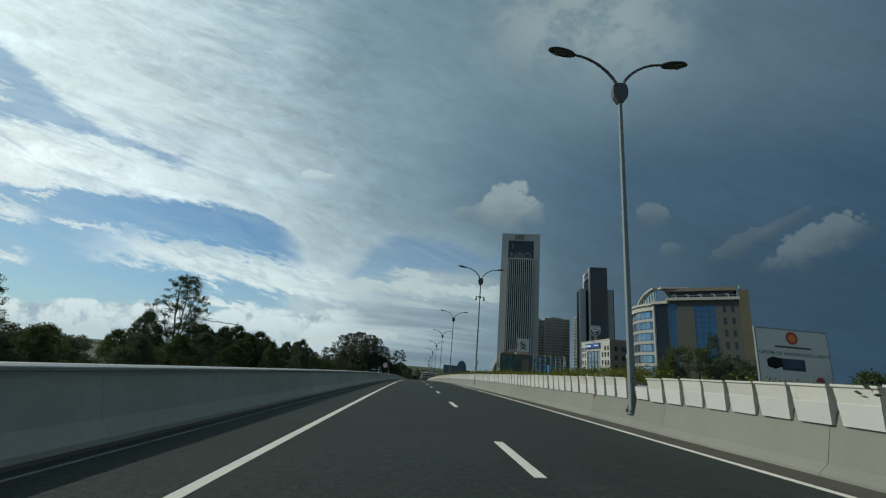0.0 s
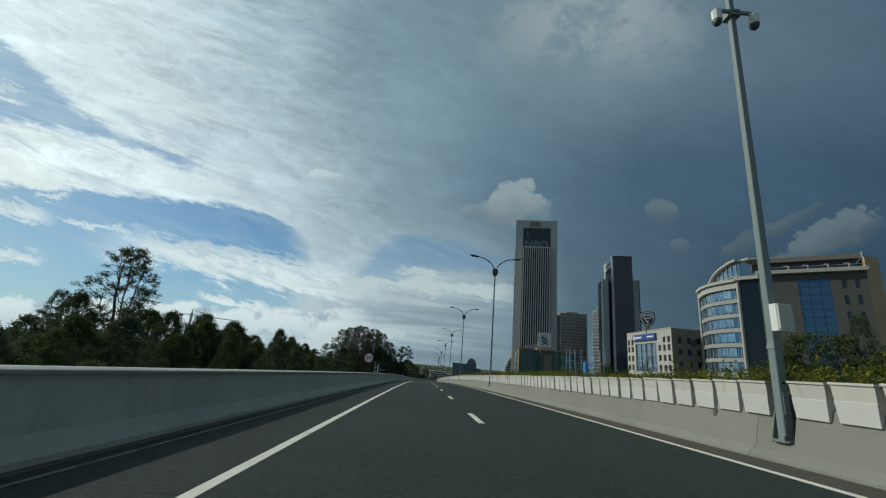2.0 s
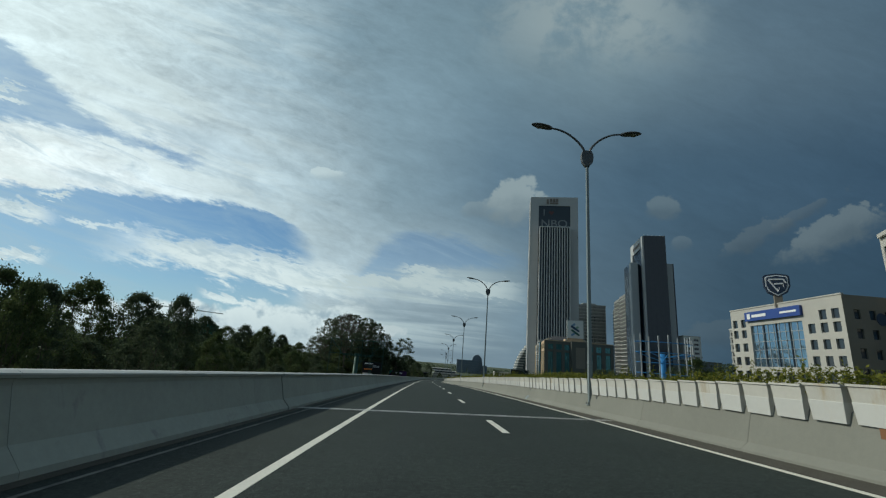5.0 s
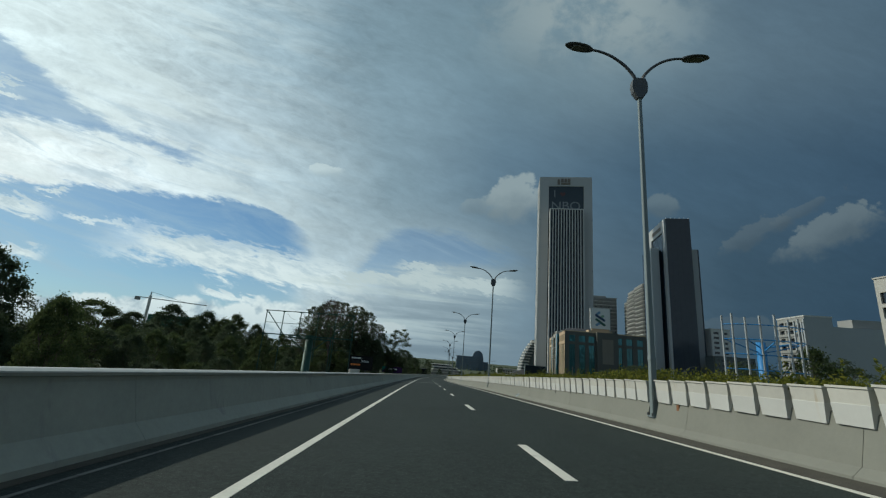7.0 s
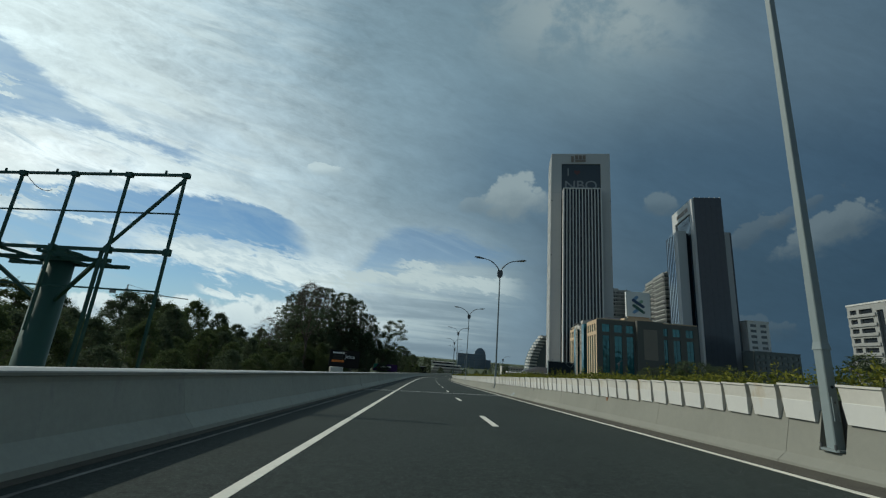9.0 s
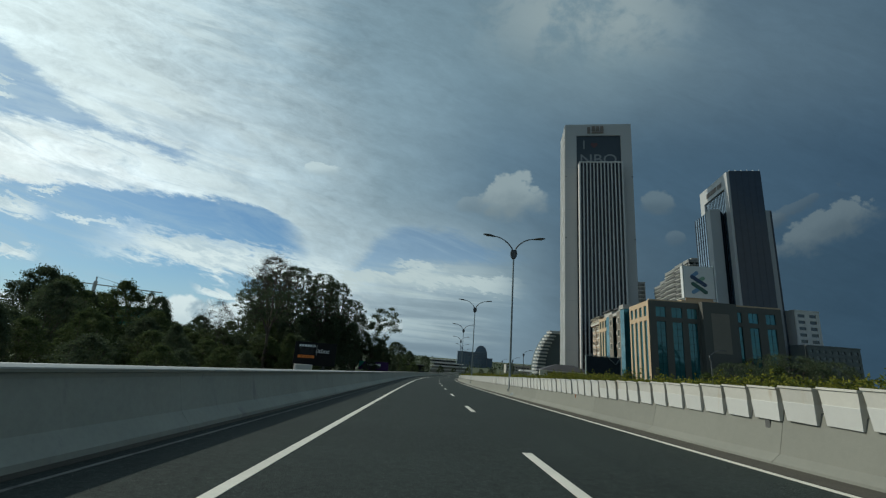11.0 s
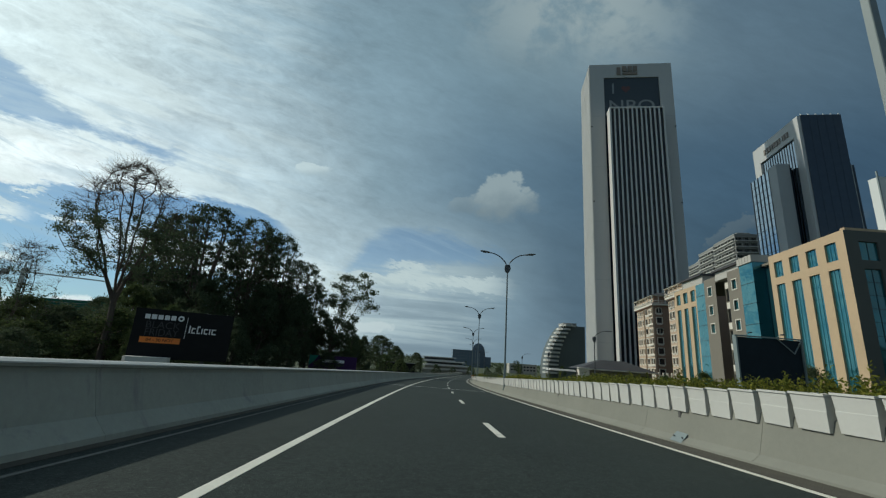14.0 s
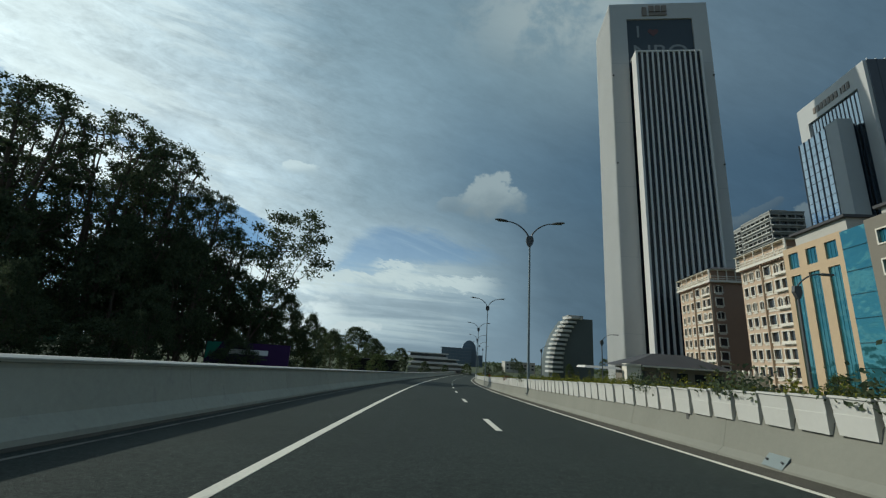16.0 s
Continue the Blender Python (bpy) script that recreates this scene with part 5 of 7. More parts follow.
    # two folded ribbons, one over the other
    for mat, ends in ((LOGO_BLUE_PALE, (-0.4, 2.7, -1.75, 1.55)), (LOGO_GREEN_PALE, (1.3, 1.25, -0.3, 0.25)), (LOGO_BLUE_PALE, (-0.2, -1.9, -1.6, -2.8)), (LOGO_BLUE, (-1.75, 1.5, 1.7, -0.65)), (LOGO_GREEN, (-1.6, -0.45, 1.75, -2.65))):
        x0, z0, x1, z1 = ends
        lie = math.atan2(z1 - z0, x1 - x0)
        ring = [(4.0 + x0 + 0.52 * math.cos(lie + math.pi * (0.5 + i / 8)), 7.4 + z0 + 0.52 * math.sin(lie + math.pi * (0.5 + i / 8))) for i in range(9)]
        ring += [(4.0 + x1 + 0.52 * math.cos(lie + math.pi * (i / 8 - 0.5)), 7.4 + z1 + 0.52 * math.sin(lie + math.pi * (i / 8 - 0.5))) for i in range(9)]
        long = abs(x1 - x0) > 2.0
        part("logo_ribbon", Shape().slab(ring, -0.16 if long else -0.10, 0.0), mat, cube)
    roof = thing("rooftop_plant_room", footing(53.0, 333.0, 0.0) @ Matrix.Translation((0, 0, T - 0.5)), "dark stepped roof and plant rooms behind the parapet", "roof plant")
    part("plant_room", Shape().box(2, 16, 0, 14, 0, 2.2), STONE_GREY, roof)
    part("hip_roof", Shape().prism([(1, -1), (17, -1), (17, 15), (1, 15)], 2.2, 4.2, 0.35), DARK_ROOF, roof)
    return b


stone_offices()

# Dark hoarding in front of the stone offices
hoard = thing("dark_hoarding", footing(30.7, 314.7, 4.0), "dark blank hoarding on a steel frame with small floodlights", "billboard")
part("panel", Shape().box(0.0, 9.0, 0, 0.3, H - 8.6, H - 1.9), BOARD_NAVY, hoard)
for x in (0.0, 9.0):
    block("post", STEEL, hoard, x - 0.10, x + 0.10, -0.2, 0.4, 0, H - 1.7)
part("top_rail", Shape().beam((-0.2, -0.1, H - 1.75), (9.2, -0.1, H - 1.75), 0.16), STEEL, hoard)
part("brace", Shape().beam((7.6, -0.35, H - 3.6), (9.0, -0.15, H - 1.8), 0.10), STEEL, hoard)
part("brace", Shape().beam((7.6, -0.35, H - 3.6), (5.6, -0.15, H - 1.8), 0.10), STEEL, hoard)
for x in (1.2, 5.6):
    arm = part("floodlight_arm", Shape().beam((x, -0.1, H - 1.7), (x, -0.9, H - 1.35), 0.06), STEEL, hoard)
    part("floodlight", Shape().bevel_box(x - 0.2, x + 0.2, -1.15, -0.85, H - 1.45, H - 1.3, 0.05), DARK_STEEL, arm)


# White bank building with a blue fascia
def bank_building():
    T = H + 16.2
    b = thing("bank_building", footing(65.9, 202.8, -88.0), "white four-storey bank building with a glazed centre", "office building")
    L, D = 28.0, 16.0
    wins = []
    for col in (0.6, 3.2, 20.6, 23.2, 25.7):
        for z in (1.6, 4.6, 7.6, 10.6, 13.0):
            if col > 20 and z > 12 and col < 23:
                continue
            wins.append((col, col + 1.45, H + z - 0.9, H + z + 0.9))
    for col in (6.0, 8.8, 11.6, 14.4, 17.4):
        wins.append((col, col + 1.7, H + 0.6, H + 2.4))
    centre = (6.0, 19.4, H + 3.4, H + 12.3)
    sh = Shape()
    pierced(sh, (0, 0), (1, 0), L, 0, T, wins + [centre], 0.4)
    front = part("front_wall", sh, STONE_PALE, b)
    panes(front, (0, 0), (1, 0), wins, DARK_WINDOW, 0.35)
    glassy = block("glazed_centre", PALE_GLASS, b, 6.0, 19.4, 0.36, 0.42, H + 3.4, H + 12.3)
    bars = Shape()
    for k in range(10):
        x = 6.0 + 13.4 * k / 9
        bars.box(x - 0.05, x + 0.05, 0.28, 0.37, H + 3.4, H + 12.3)
    for k in range(6):
        z = H + 3.4 + 8.9 * k / 5
        bars.box(6.0, 19.4, 0.28, 0.37, z - 0.05, z + 0.05)
    part("glazing_grid", bars, GREY_CLAD, b)
    for x in (9.4, 12.7, 16.0):
        block("mullion", SLATE_GLASS, b, x - 0.09, x + 0.09, 0.2, 0.35, H + 3.4, H + 12.3)
    fascia = part("fascia", Shape().box(5.2, 19.8, -0.55, 0.0, H + 13.3, H + 15.3), SIGN_BLUE, b, "blue sign fascia")
    block("sign_bar", PRINT_WHITE, fascia, 6.0, 6.9, -0.60, -0.56, H + 13.7, H + 14.9)
    block("sign_bar", PRINT_WHITE, fascia, 7.4, 11.4, -0.60, -0.56, H + 14.0, H + 14.6)
    block("sign_bar", PRINT_WHITE, fascia, 15.0, 19.0, -0.60, -0.56, H + 14.1, H + 14.5)
    # side and rear walls take a darker stone than the front
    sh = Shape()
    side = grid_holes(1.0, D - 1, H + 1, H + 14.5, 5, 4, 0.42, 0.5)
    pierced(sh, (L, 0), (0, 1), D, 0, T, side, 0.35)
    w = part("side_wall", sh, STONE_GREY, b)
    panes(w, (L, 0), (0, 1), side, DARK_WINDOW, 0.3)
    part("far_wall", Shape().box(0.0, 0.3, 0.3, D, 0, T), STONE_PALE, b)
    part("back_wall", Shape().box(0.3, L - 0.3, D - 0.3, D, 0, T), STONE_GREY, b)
    part("roof", Shape().box(0.2, L - 0.2, 0.3, D - 0.2, T - 0.8, T - 0.4), FAR_WALL, b)
    part("coping", Shape().box(-0.1, L + 0.1, -0.12, 0.4, T, T + 0.25), STONE_PALE, b)
    annexe = part("annexe", Shape().box(8, L, D, D + 12, 0, T - 1.5), STONE_GREY, b)
    m = thing("shield_sign", footing(66.6, 188.3, -24.0) @ Matrix.Translation((0, 0, T)), "dark blue shield sign on a rooftop pylon", "rooftop sign")
    part("pylon", Shape().box(-0.7, 0.7, 0.2, 0.9, -0.6, 2.6), STONE_GREY, m)
    ring = [(-2.0, 6.3), (-2.3, 5.9), (-2.3, 3.9), (-1.7, 2.5), (0, 1.4), (1.7, 2.5), (2.3, 3.9), (2.3, 5.9), (2.0, 6.3), (0, 6.6)]

    def inset(q):
        return [(x * q, 4.1 + (z - 4.1) * q) for x, z in ring]

    shield = part("shield", Shape().slab(ring, 0.2, 0.9), PRINT_DARK, m)
    part("shield_rim", Shape().slab(inset(0.86), 0.14, 0.2), PRINT_WHITE, shield, "pale inner rim")
    part("shield_field", Shape().slab(inset(0.77), 0.08, 0.14), PRINT_DARK, shield)
    for pts in (((-1.45, 5.3), (1.2, 5.3), (1.55, 4.5)), ((-1.45, 5.2), (0.1, 2.7), (0.35, 3.6)), ((-0.5, 4.3), (1.0, 4.4), (1.1, 3.7))):
        ribbon = Shape()
        for (x0, z0), (x1, z1) in zip(pts, pts[1:]):
            ribbon.beam((x0, 0.05, z0), (x1, 0.05, z1), 0.06, 0.30)
        part("shield_ribbon", ribbon, PRINT_WHITE, shield)
    badge = part("wall_badge", Shape().slab([(0.9 * math.cos(2 * math.pi * i / 18), H + 12.2 + 1.1 * math.sin(2 * math.pi * i / 18)) for i in range(18)], -0.12, 0.0), PRINT_DARK, w, "dark round badge")
    badge.location, badge.rotation_euler = (L, 6.6, 0), (0, 0, radians(90))
    return b


bank_building()


# Curved blue glass office building with an arched roof
def curved_offices():
    b = thing("curved_office_building", footing(75.7, 174.0, 0.0), "curved blue glass office building with stone bands and arched roof", "office building")
    T = H + 28.2
    n = 17
    arc = [(-1.2 * i / (n - 1) - 2.3 * math.sin(math.pi * i / (n - 1)), -18.5 * i / (n - 1)) for i in range(n)]
    back = [(8.0, -18.5), (12.0, 0.0)]

    def band(name, z0, z1, grow, mat, parent=None):
        ring = [(x - grow, y + (grow * 0.3 if y > -9 else -grow * 0.3)) for x, y in arc] + back
        return part(name, Shape().prism(ring[::-1], z0, z1), mat, parent or b)

    for i in range(7):
        z = T - 2.9 - 3.7 * i
        g = band("glass_band", z - 2.75, z, -0.35, BLUE_GLASS)
        band("stone_band", z - 3.7, z - 2.7, 0.0, STONE_BAND)
        for k in range(1, n - 1, 2):
            x, y = arc[k]
            block("mullion", GREY_CLAD, g, x + 0.25, x + 0.38, y - 0.07, y + 0.07, z - 2.75, z)
        # paler panes over part of the curve stand for the sky's reflection
        for k in (6, 7, 8, 9, 10, 11, 12, 13):
            (x0, y0), (x1, y1) = arc[k], arc[k + 1]
            sh = Shape()
            sh.prism([(x0 + 0.31, y0 - 0.1), (x0 + 0.34, y0 - 0.1), (x1 + 0.34, y1 + 0.1), (x1 + 0.31, y1 + 0.1)], z - 2.3, z - 0.25)
            part("pale_pane", sh, PALE_GLASS, g)
    band("cornice", T - 2.9, T - 1.2, 0.35, STONE_PALE)
    band("upper_cornice", T - 1.2, T - 0.5, 0.9, STONE_PALE)
    part("corner_column", Shape().bevel_box(-1.75, -1.0, -19.0, -18.3, 0, T - 1.0, 0.15), STONE_PALE, b)
    part("far_column", Shape().bevel_box(-0.4, 0.2, -0.1, 0.5, 0, T - 1.0, 0.1), STONE_PALE, b)
    # dark glass chamfer between the curve and the flat front
    part("chamfer_glass", Shape().prism([(-1.1, -18.9), (1.5, -22.0), (6.0, -20.0), (2.0, -17.0)], 0, T - 1.0), DARK_GLASS, b, "dark blue glass chamfer")
    part("chamfer_cornice", Shape().prism([(-2.4, -18.7), (0.9, -22.9), (6.0, -20.0), (2.0, -17.0)], T - 1.0, T - 0.1), STONE_PALE, b)
    ax, ay = 1.5, -22.0
    L = 19.6
    way = Vector((17.0, -12.0)).normalized()

    def at(a, d=0.0):
        return (ax + way.x * a + way.y * d, ay + way.y * a - way.x * d)

    curtain = [(0.25, 2.4, 2, T - 1.0), (7.5, 13.3, 2, T - 1.6)]
    small = [(a, a + 0.85, T - 3.9 - 3.7 * i, T - 1.8 - 3.7 * i) for i in range(6) for a in (15.2, 17.4)]
    sh = Shape()
    pierced(sh, (ax, ay), (way.x, way.y), L, 0, T, curtain + small, 0.3)
    # cloud shadow on this front is put into its stone colour
    f = part("front_wall", sh, STONE_SHADED, b)
    panes(f, (ax, ay), (way.x, way.y), small, DARK_WINDOW, 0.25)
    panes(f, (ax, ay), (way.x, way.y), curtain, BLUE_GLASS, 0.2, name="curtain_wall", bars=3, mat_bar=SLATE_GLASS)
    part("front_cornice", Shape().prism([at(-0.4, 1.0), at(L + 0.3, 1.0), at(L + 0.3, -0.6), at(-0.4, -0.6)], T, T + 0.9), STONE_PALE, b)
    part("end_wall", Shape().prism([at(L), at(L + 2.6, -2.0), at(L + 2.6, -16), at(L, -16)], 0, T + 3.4), OCHRE, b, "ochre rendered end wall")
    part("body", Shape().prism([at(0.5, -0.5), at(L, -0.5), at(L, -15.5), at(0.5, -12)], 0, T - 0.2), STONE_GREY, b)
    part("attic", Shape().prism([at(0.4, -2.6), at(L - 1.0, -2.6), at(L - 1.0, -13), at(0.4, -11)], T - 0.2, T + 3.4), SLATE_GLASS, b, "dark set-back attic")
    part("attic_roof", Shape().prism([at(-0.8, -1.6), at(L - 0.4, -1.6), at(L - 0.4, -14), at(-0.8, -12)], T + 3.4, T + 4.5), STONE_GREY, b)
    for k in range(5):
        x, y = at(2.6 + 3.6 * k, -0.1)
        post = part("rail_post", Shape().beam((x, y, T + 0.9), (x, y, T + 2.0), 0.22), STONE_PALE, b)
        x2, y2 = at(1.7 + 3.6 * k, -0.1)
        part("post_arm", Shape().beam((x, y, T + 1.95), (x2, y2, T + 1.95), 0.18), STONE_PALE, post)
    part("terrace_rail", Shape().beam((*at(0.3, 0.2), T + 1.6), (*at(L, 0.2), T + 1.6), 0.08), GREY_CLAD, b)
    part("roof_flue", Shape().tube(((*at(L + 0.6, -4), T + 3.4), (*at(L + 0.6, -4), T + 5.4)), 0.35, 8), STEEL, b)
    # arched glazed lantern over the curve, rising towards the corner
    outer, inner = [], []
    for i in range(17):
        w = math.pi * 0.5 * i / 16
        outer.append((13.2 * (1 - math.cos(w)), T - 0.5 + 5.4 * math.sin(w)))
        inner.append((0.55 + 12.65 * (1 - math.cos(w)), T - 0.5 + 4.85 * math.sin(w)))
    lay = Matrix.Translation((0.2, -5.2, 0)) @ Matrix.Rotation(radians(-93), 4, "Z")
    bars = Shape()
    for k in range(1, 7):
        x = 12.9 * k / 6.3
        z = T - 0.5 + 4.85 * math.sqrt(max(0.0, 1 - (1 - (x - 0.55) / 12.65) ** 2))
        bars.box(x - 0.07, x + 0.07, -0.08, 0.14, T - 0.5, z)
    bars.box(0.5, 13.0, -0.10, -0.02, T + 0.6, T + 0.75)
    for name, shp, mat in (("arch_rib", Shape().slab(outer + inner[::-1], -0.8, 1.6), STONE_PALE), ("arch_glass", Shape().slab(inner + [(13.2, T - 0.5)], 0.15, 0.6), PALE_GLASS), ("arch_grid", bars, STONE_PALE)):
        ob = part(name, shp, mat, b)
        ob.matrix_local = lay
    part("lantern_roof", Shape().prism([(0.2, -18.4), (0.6, -20.5), (8.0, -24.0), (9.0, -14.0)], T + 4.4, T + 4.9), STONE_PALE, b)
    return b


curved_offices()


# Hospital advertising board on posts
board = thing("hospital_billboard", footing(69.8, 105.0, 3.0), "white billboard with a round red emblem and a scanner room photograph", "billboard")
B0, B1 = H + 3.6, H + 14.6
part("panel", Shape().box(0, 16.0, 0, 0.3, B0, B1), BOARD_WHITE, board)
part("frame", Shape().box(-0.25, 16.25, 0.05, 0.5, B1, B1 + 0.3).box(-0.25, 0.0, 0.05, 0.5, B0, B1).box(16.0, 16.25, 0.05, 0.5, B0, B1).box(-0.25, 16.25, 0.05, 0.5, B0 - 0.3, B0), STEEL, board)
ring = [(8.0 + 1.35 * math.cos(2 * math.pi * i / 28), H + 13.0 + 1.35 * math.sin(2 * math.pi * i / 28)) for i in range(28)]
emb = part("emblem", Shape().slab(ring, -0.05, 0.0), PRINT_RED, board, "round red emblem")
part("emblem_ring", Shape().slab([(8.0 + (x - 8.0) * 0.6, H + 13.0 + (z - H - 13.0) * 0.6) for x, z in ring], -0.07, -0.04), ORANGE, emb)
block("name_bar", PRINT_GREY, board, 3.9, 12.1, -0.02, 0.0, H + 10.85, H + 11.2)
letters("headline", "CENTRE OF IMAGING EXCELLENCE", 1.02, PRINT_DARK, board, 8.1, -0.01, H + 9.6, "dark capitals", 0.98, 0.01)
part("photo", Shape().box(1.6, 14.4, -0.03, 0.0, H + 4.2, H + 8.9), BOARD_WHITE, board)
block("photo_scanner", PRINT_DARK, board, 5.0, 10.2, -0.06, -0.03, H + 6.2, H + 8.6)
part("photo_scanner_ring", Shape().slab([(3.0, H + 8.8), (1.7, H + 8.2), (1.8, H + 6.7), (3.4, H + 6.3), (5.2, H + 6.9), (5.0, H + 8.6)], -0.07, -0.03), BOARD_BLACK, board)
block("photo_screen", LOGO_BLUE, board, 5.8, 9.4, -0.08, -0.06, H + 6.8, H + 8.2)
part("photo_cloth", Shape().slab([(12.0, H + 4.3), (12.6, H + 5.2), (13.6, H + 5.3), (14.3, H + 4.3)], -0.06, -0.03), PRINT_RED, board)
for x in (3.0, 13.0):
    block("post", STEEL, board, x - 0.3, x + 0.3, 0.5, 1.1, 0, B1)


# Blocks of flats, hotel and further buildings
def flats(x, y, turn, w, d, top, floors, bays, label, wall=FAR_WALL):
    b = thing("apartment_tower", footing(x, y, turn), label, "apartment tower", "apartment towers")
    T = H + top
    z0 = H - 8.0
    step = (T - z0) / floors
    for (o, way, length) in (((0, 0), (1, 0), w), ((0, d), (0, -1), d)):
        sh = Shape()
        holes = [(q[0], q[1], q[2], q[3]) for q in grid_holes(0.3, length - 0.3, z0, T - 0.8, max(1, round(bays * length / w)), floors, 0.86, 0.72)]
        pierced(sh, o, way, length, 0, T, holes, 0.9)
        wl = part("wall", sh, wall, b)
        back = Shape()
        nx, ny = way[1], -way[0]
        a, c = (o[0] - nx * 0.9, o[1] - ny * 0.9), (o[0] + way[0] * length - nx * 0.9, o[1] + way[1] * length - ny * 0.9)
        back.face((*a, z0), (*c, z0), (*c, T - 0.5), (*a, T - 0.5))
        part("glazing", back, DARK_WINDOW, b)
        for j in range(floors):
            z = z0 + step * j
            x0, x1 = (0.4, length - 0.4) if way == (1, 0) else (-0.9, 0.0)
            y0, y1 = (-0.9, 0.0) if way == (1, 0) else (0.4, length - 0.4)
            block("balcony", FAR_WHITE, b, x0, x1, y0, y1, z - 0.12, z + 0.36)
    part("rear", Shape().box(0.9, w, 0.9, d, 0, T - 0.5), FAR_WALL, b)
    part("roof_house", Shape().box(w * 0.25, w * 0.7, d * 0.2, d * 0.7, T, T + 3.0), wall, b)
    part("parapet", Shape().box(-0.2, w + 0.2, -0.2, d, T, T + 0.7), wall, b)
    return b


flats(151.5, 600.0, -4.0, 34.5, 22.0, 78.0, 22, 7, "grey apartment tower with stacked balconies behind the white tower")
flats(139.5, 604.0, -4.0, 11.5, 20.0, 75.0, 23, 3, "grey apartment wing with stacked balconies")
flats(163.6, 488.5, -9.0, 16.0, 24.0, 73.5, 23, 4, "tallest grey apartment tower with white balconies")
flats(166.8, 512.0, -9.0, 12.0, 20.0, 72.0, 22, 3, "tall grey apartment tower with white balconies")
flats(181.0, 547.0, -9.0, 12.0, 20.0, 72.0, 22, 3, "grey apartment tower with stacked white balconies")
flats(191.5, 578.0, -9.0, 12.0, 20.0, 73.0, 22, 3, "far grey apartment tower with stacked white balconies")


def terraced_hotel():
    b = thing("terraced_hotel", footing(74.8, 560.0, 0.0), "dark hotel with white curved stepped balconies on one flank", "hotel")
    T = H + 21.2
    prof = []
    for i in range(13):
        z = H - 12 + 33.2 * i / 12
        q = i / 12
        prof.append((0.0 + 12.0 * q ** 2.2, z))
    ring = prof + [(26.0, T), (26.0, 0), (0.0, 0)]
    part("body", Shape().slab(ring, 0.5, 24.0), HOTEL_WALL, b, "dark grey green body")
    for i in range(13):
        x, z = prof[i]
        g = part("balcony", Shape().bevel_box(x - 3.0, x + 6.5 - 0.1 * i, -3.0, 8.0, z - 0.5, z + 0.75, 2.2), FAR_WHITE, b)
    part("crown", Shape().box(10.5, 20.0, 0.4, 12.0, T, T + 2.0), FAR_WALL, b)
    part("roof_lip", Shape().box(9.5, 19.0, -0.6, 4.0, T - 0.6, T + 0.4), FAR_WHITE, b)
    return b


terraced_hotel()


def surround(kind):
    """A cream window surround, square or arched, about the middle of the opening; kind is (width, height, arched)."""
    if kind not in SURROUND:
        w, h, arched = kind[0] / 2, kind[1] / 2, kind[2]
        fr = Shape().box(-w - 0.22, -w, -0.14, 0.0, -h, h).box(w, w + 0.22, -0.14, 0.0, -h, h).box(-w - 0.32, w + 0.32, -0.24, 0.0, -h - 0.22, -h).box(-w, w, -0.10, 0.0, -h - 0.62, -h - 0.22)
        if arched:
            for i in range(8):
                a, c = math.pi * i / 8, math.pi * (i + 1) / 8
                r0, r1 = w, w + 0.24
                fr.face((r0 * math.cos(a), -0.14, h - w + r0 * math.sin(a)), (r1 * math.cos(a), -0.14, h - w + r1 * math.sin(a)), (r1 * math.cos(c), -0.14, h - w + r1 * math.sin(c)), (r0 * math.cos(c), -0.14, h - w + r0 * math.sin(c)))
                fr.face((r0 * math.cos(a), -0.14, h - w + r0 * math.sin(a)), (r0 * math.cos(c), -0.14, h - w + r0 * math.sin(c)), (w * (1 if i < 4 else -1), -0.14, h))
            fr.box(-0.07, 0.07, -0.1, 0.1, -h, h)
        else:
            fr.box(-w - 0.26, w + 0.26, -0.18, 0.0, h, h + 0.22)
        SURROUND[kind] = fr.mesh("window_surround", CREAM_TRIM)
    return SURROUND[kind]


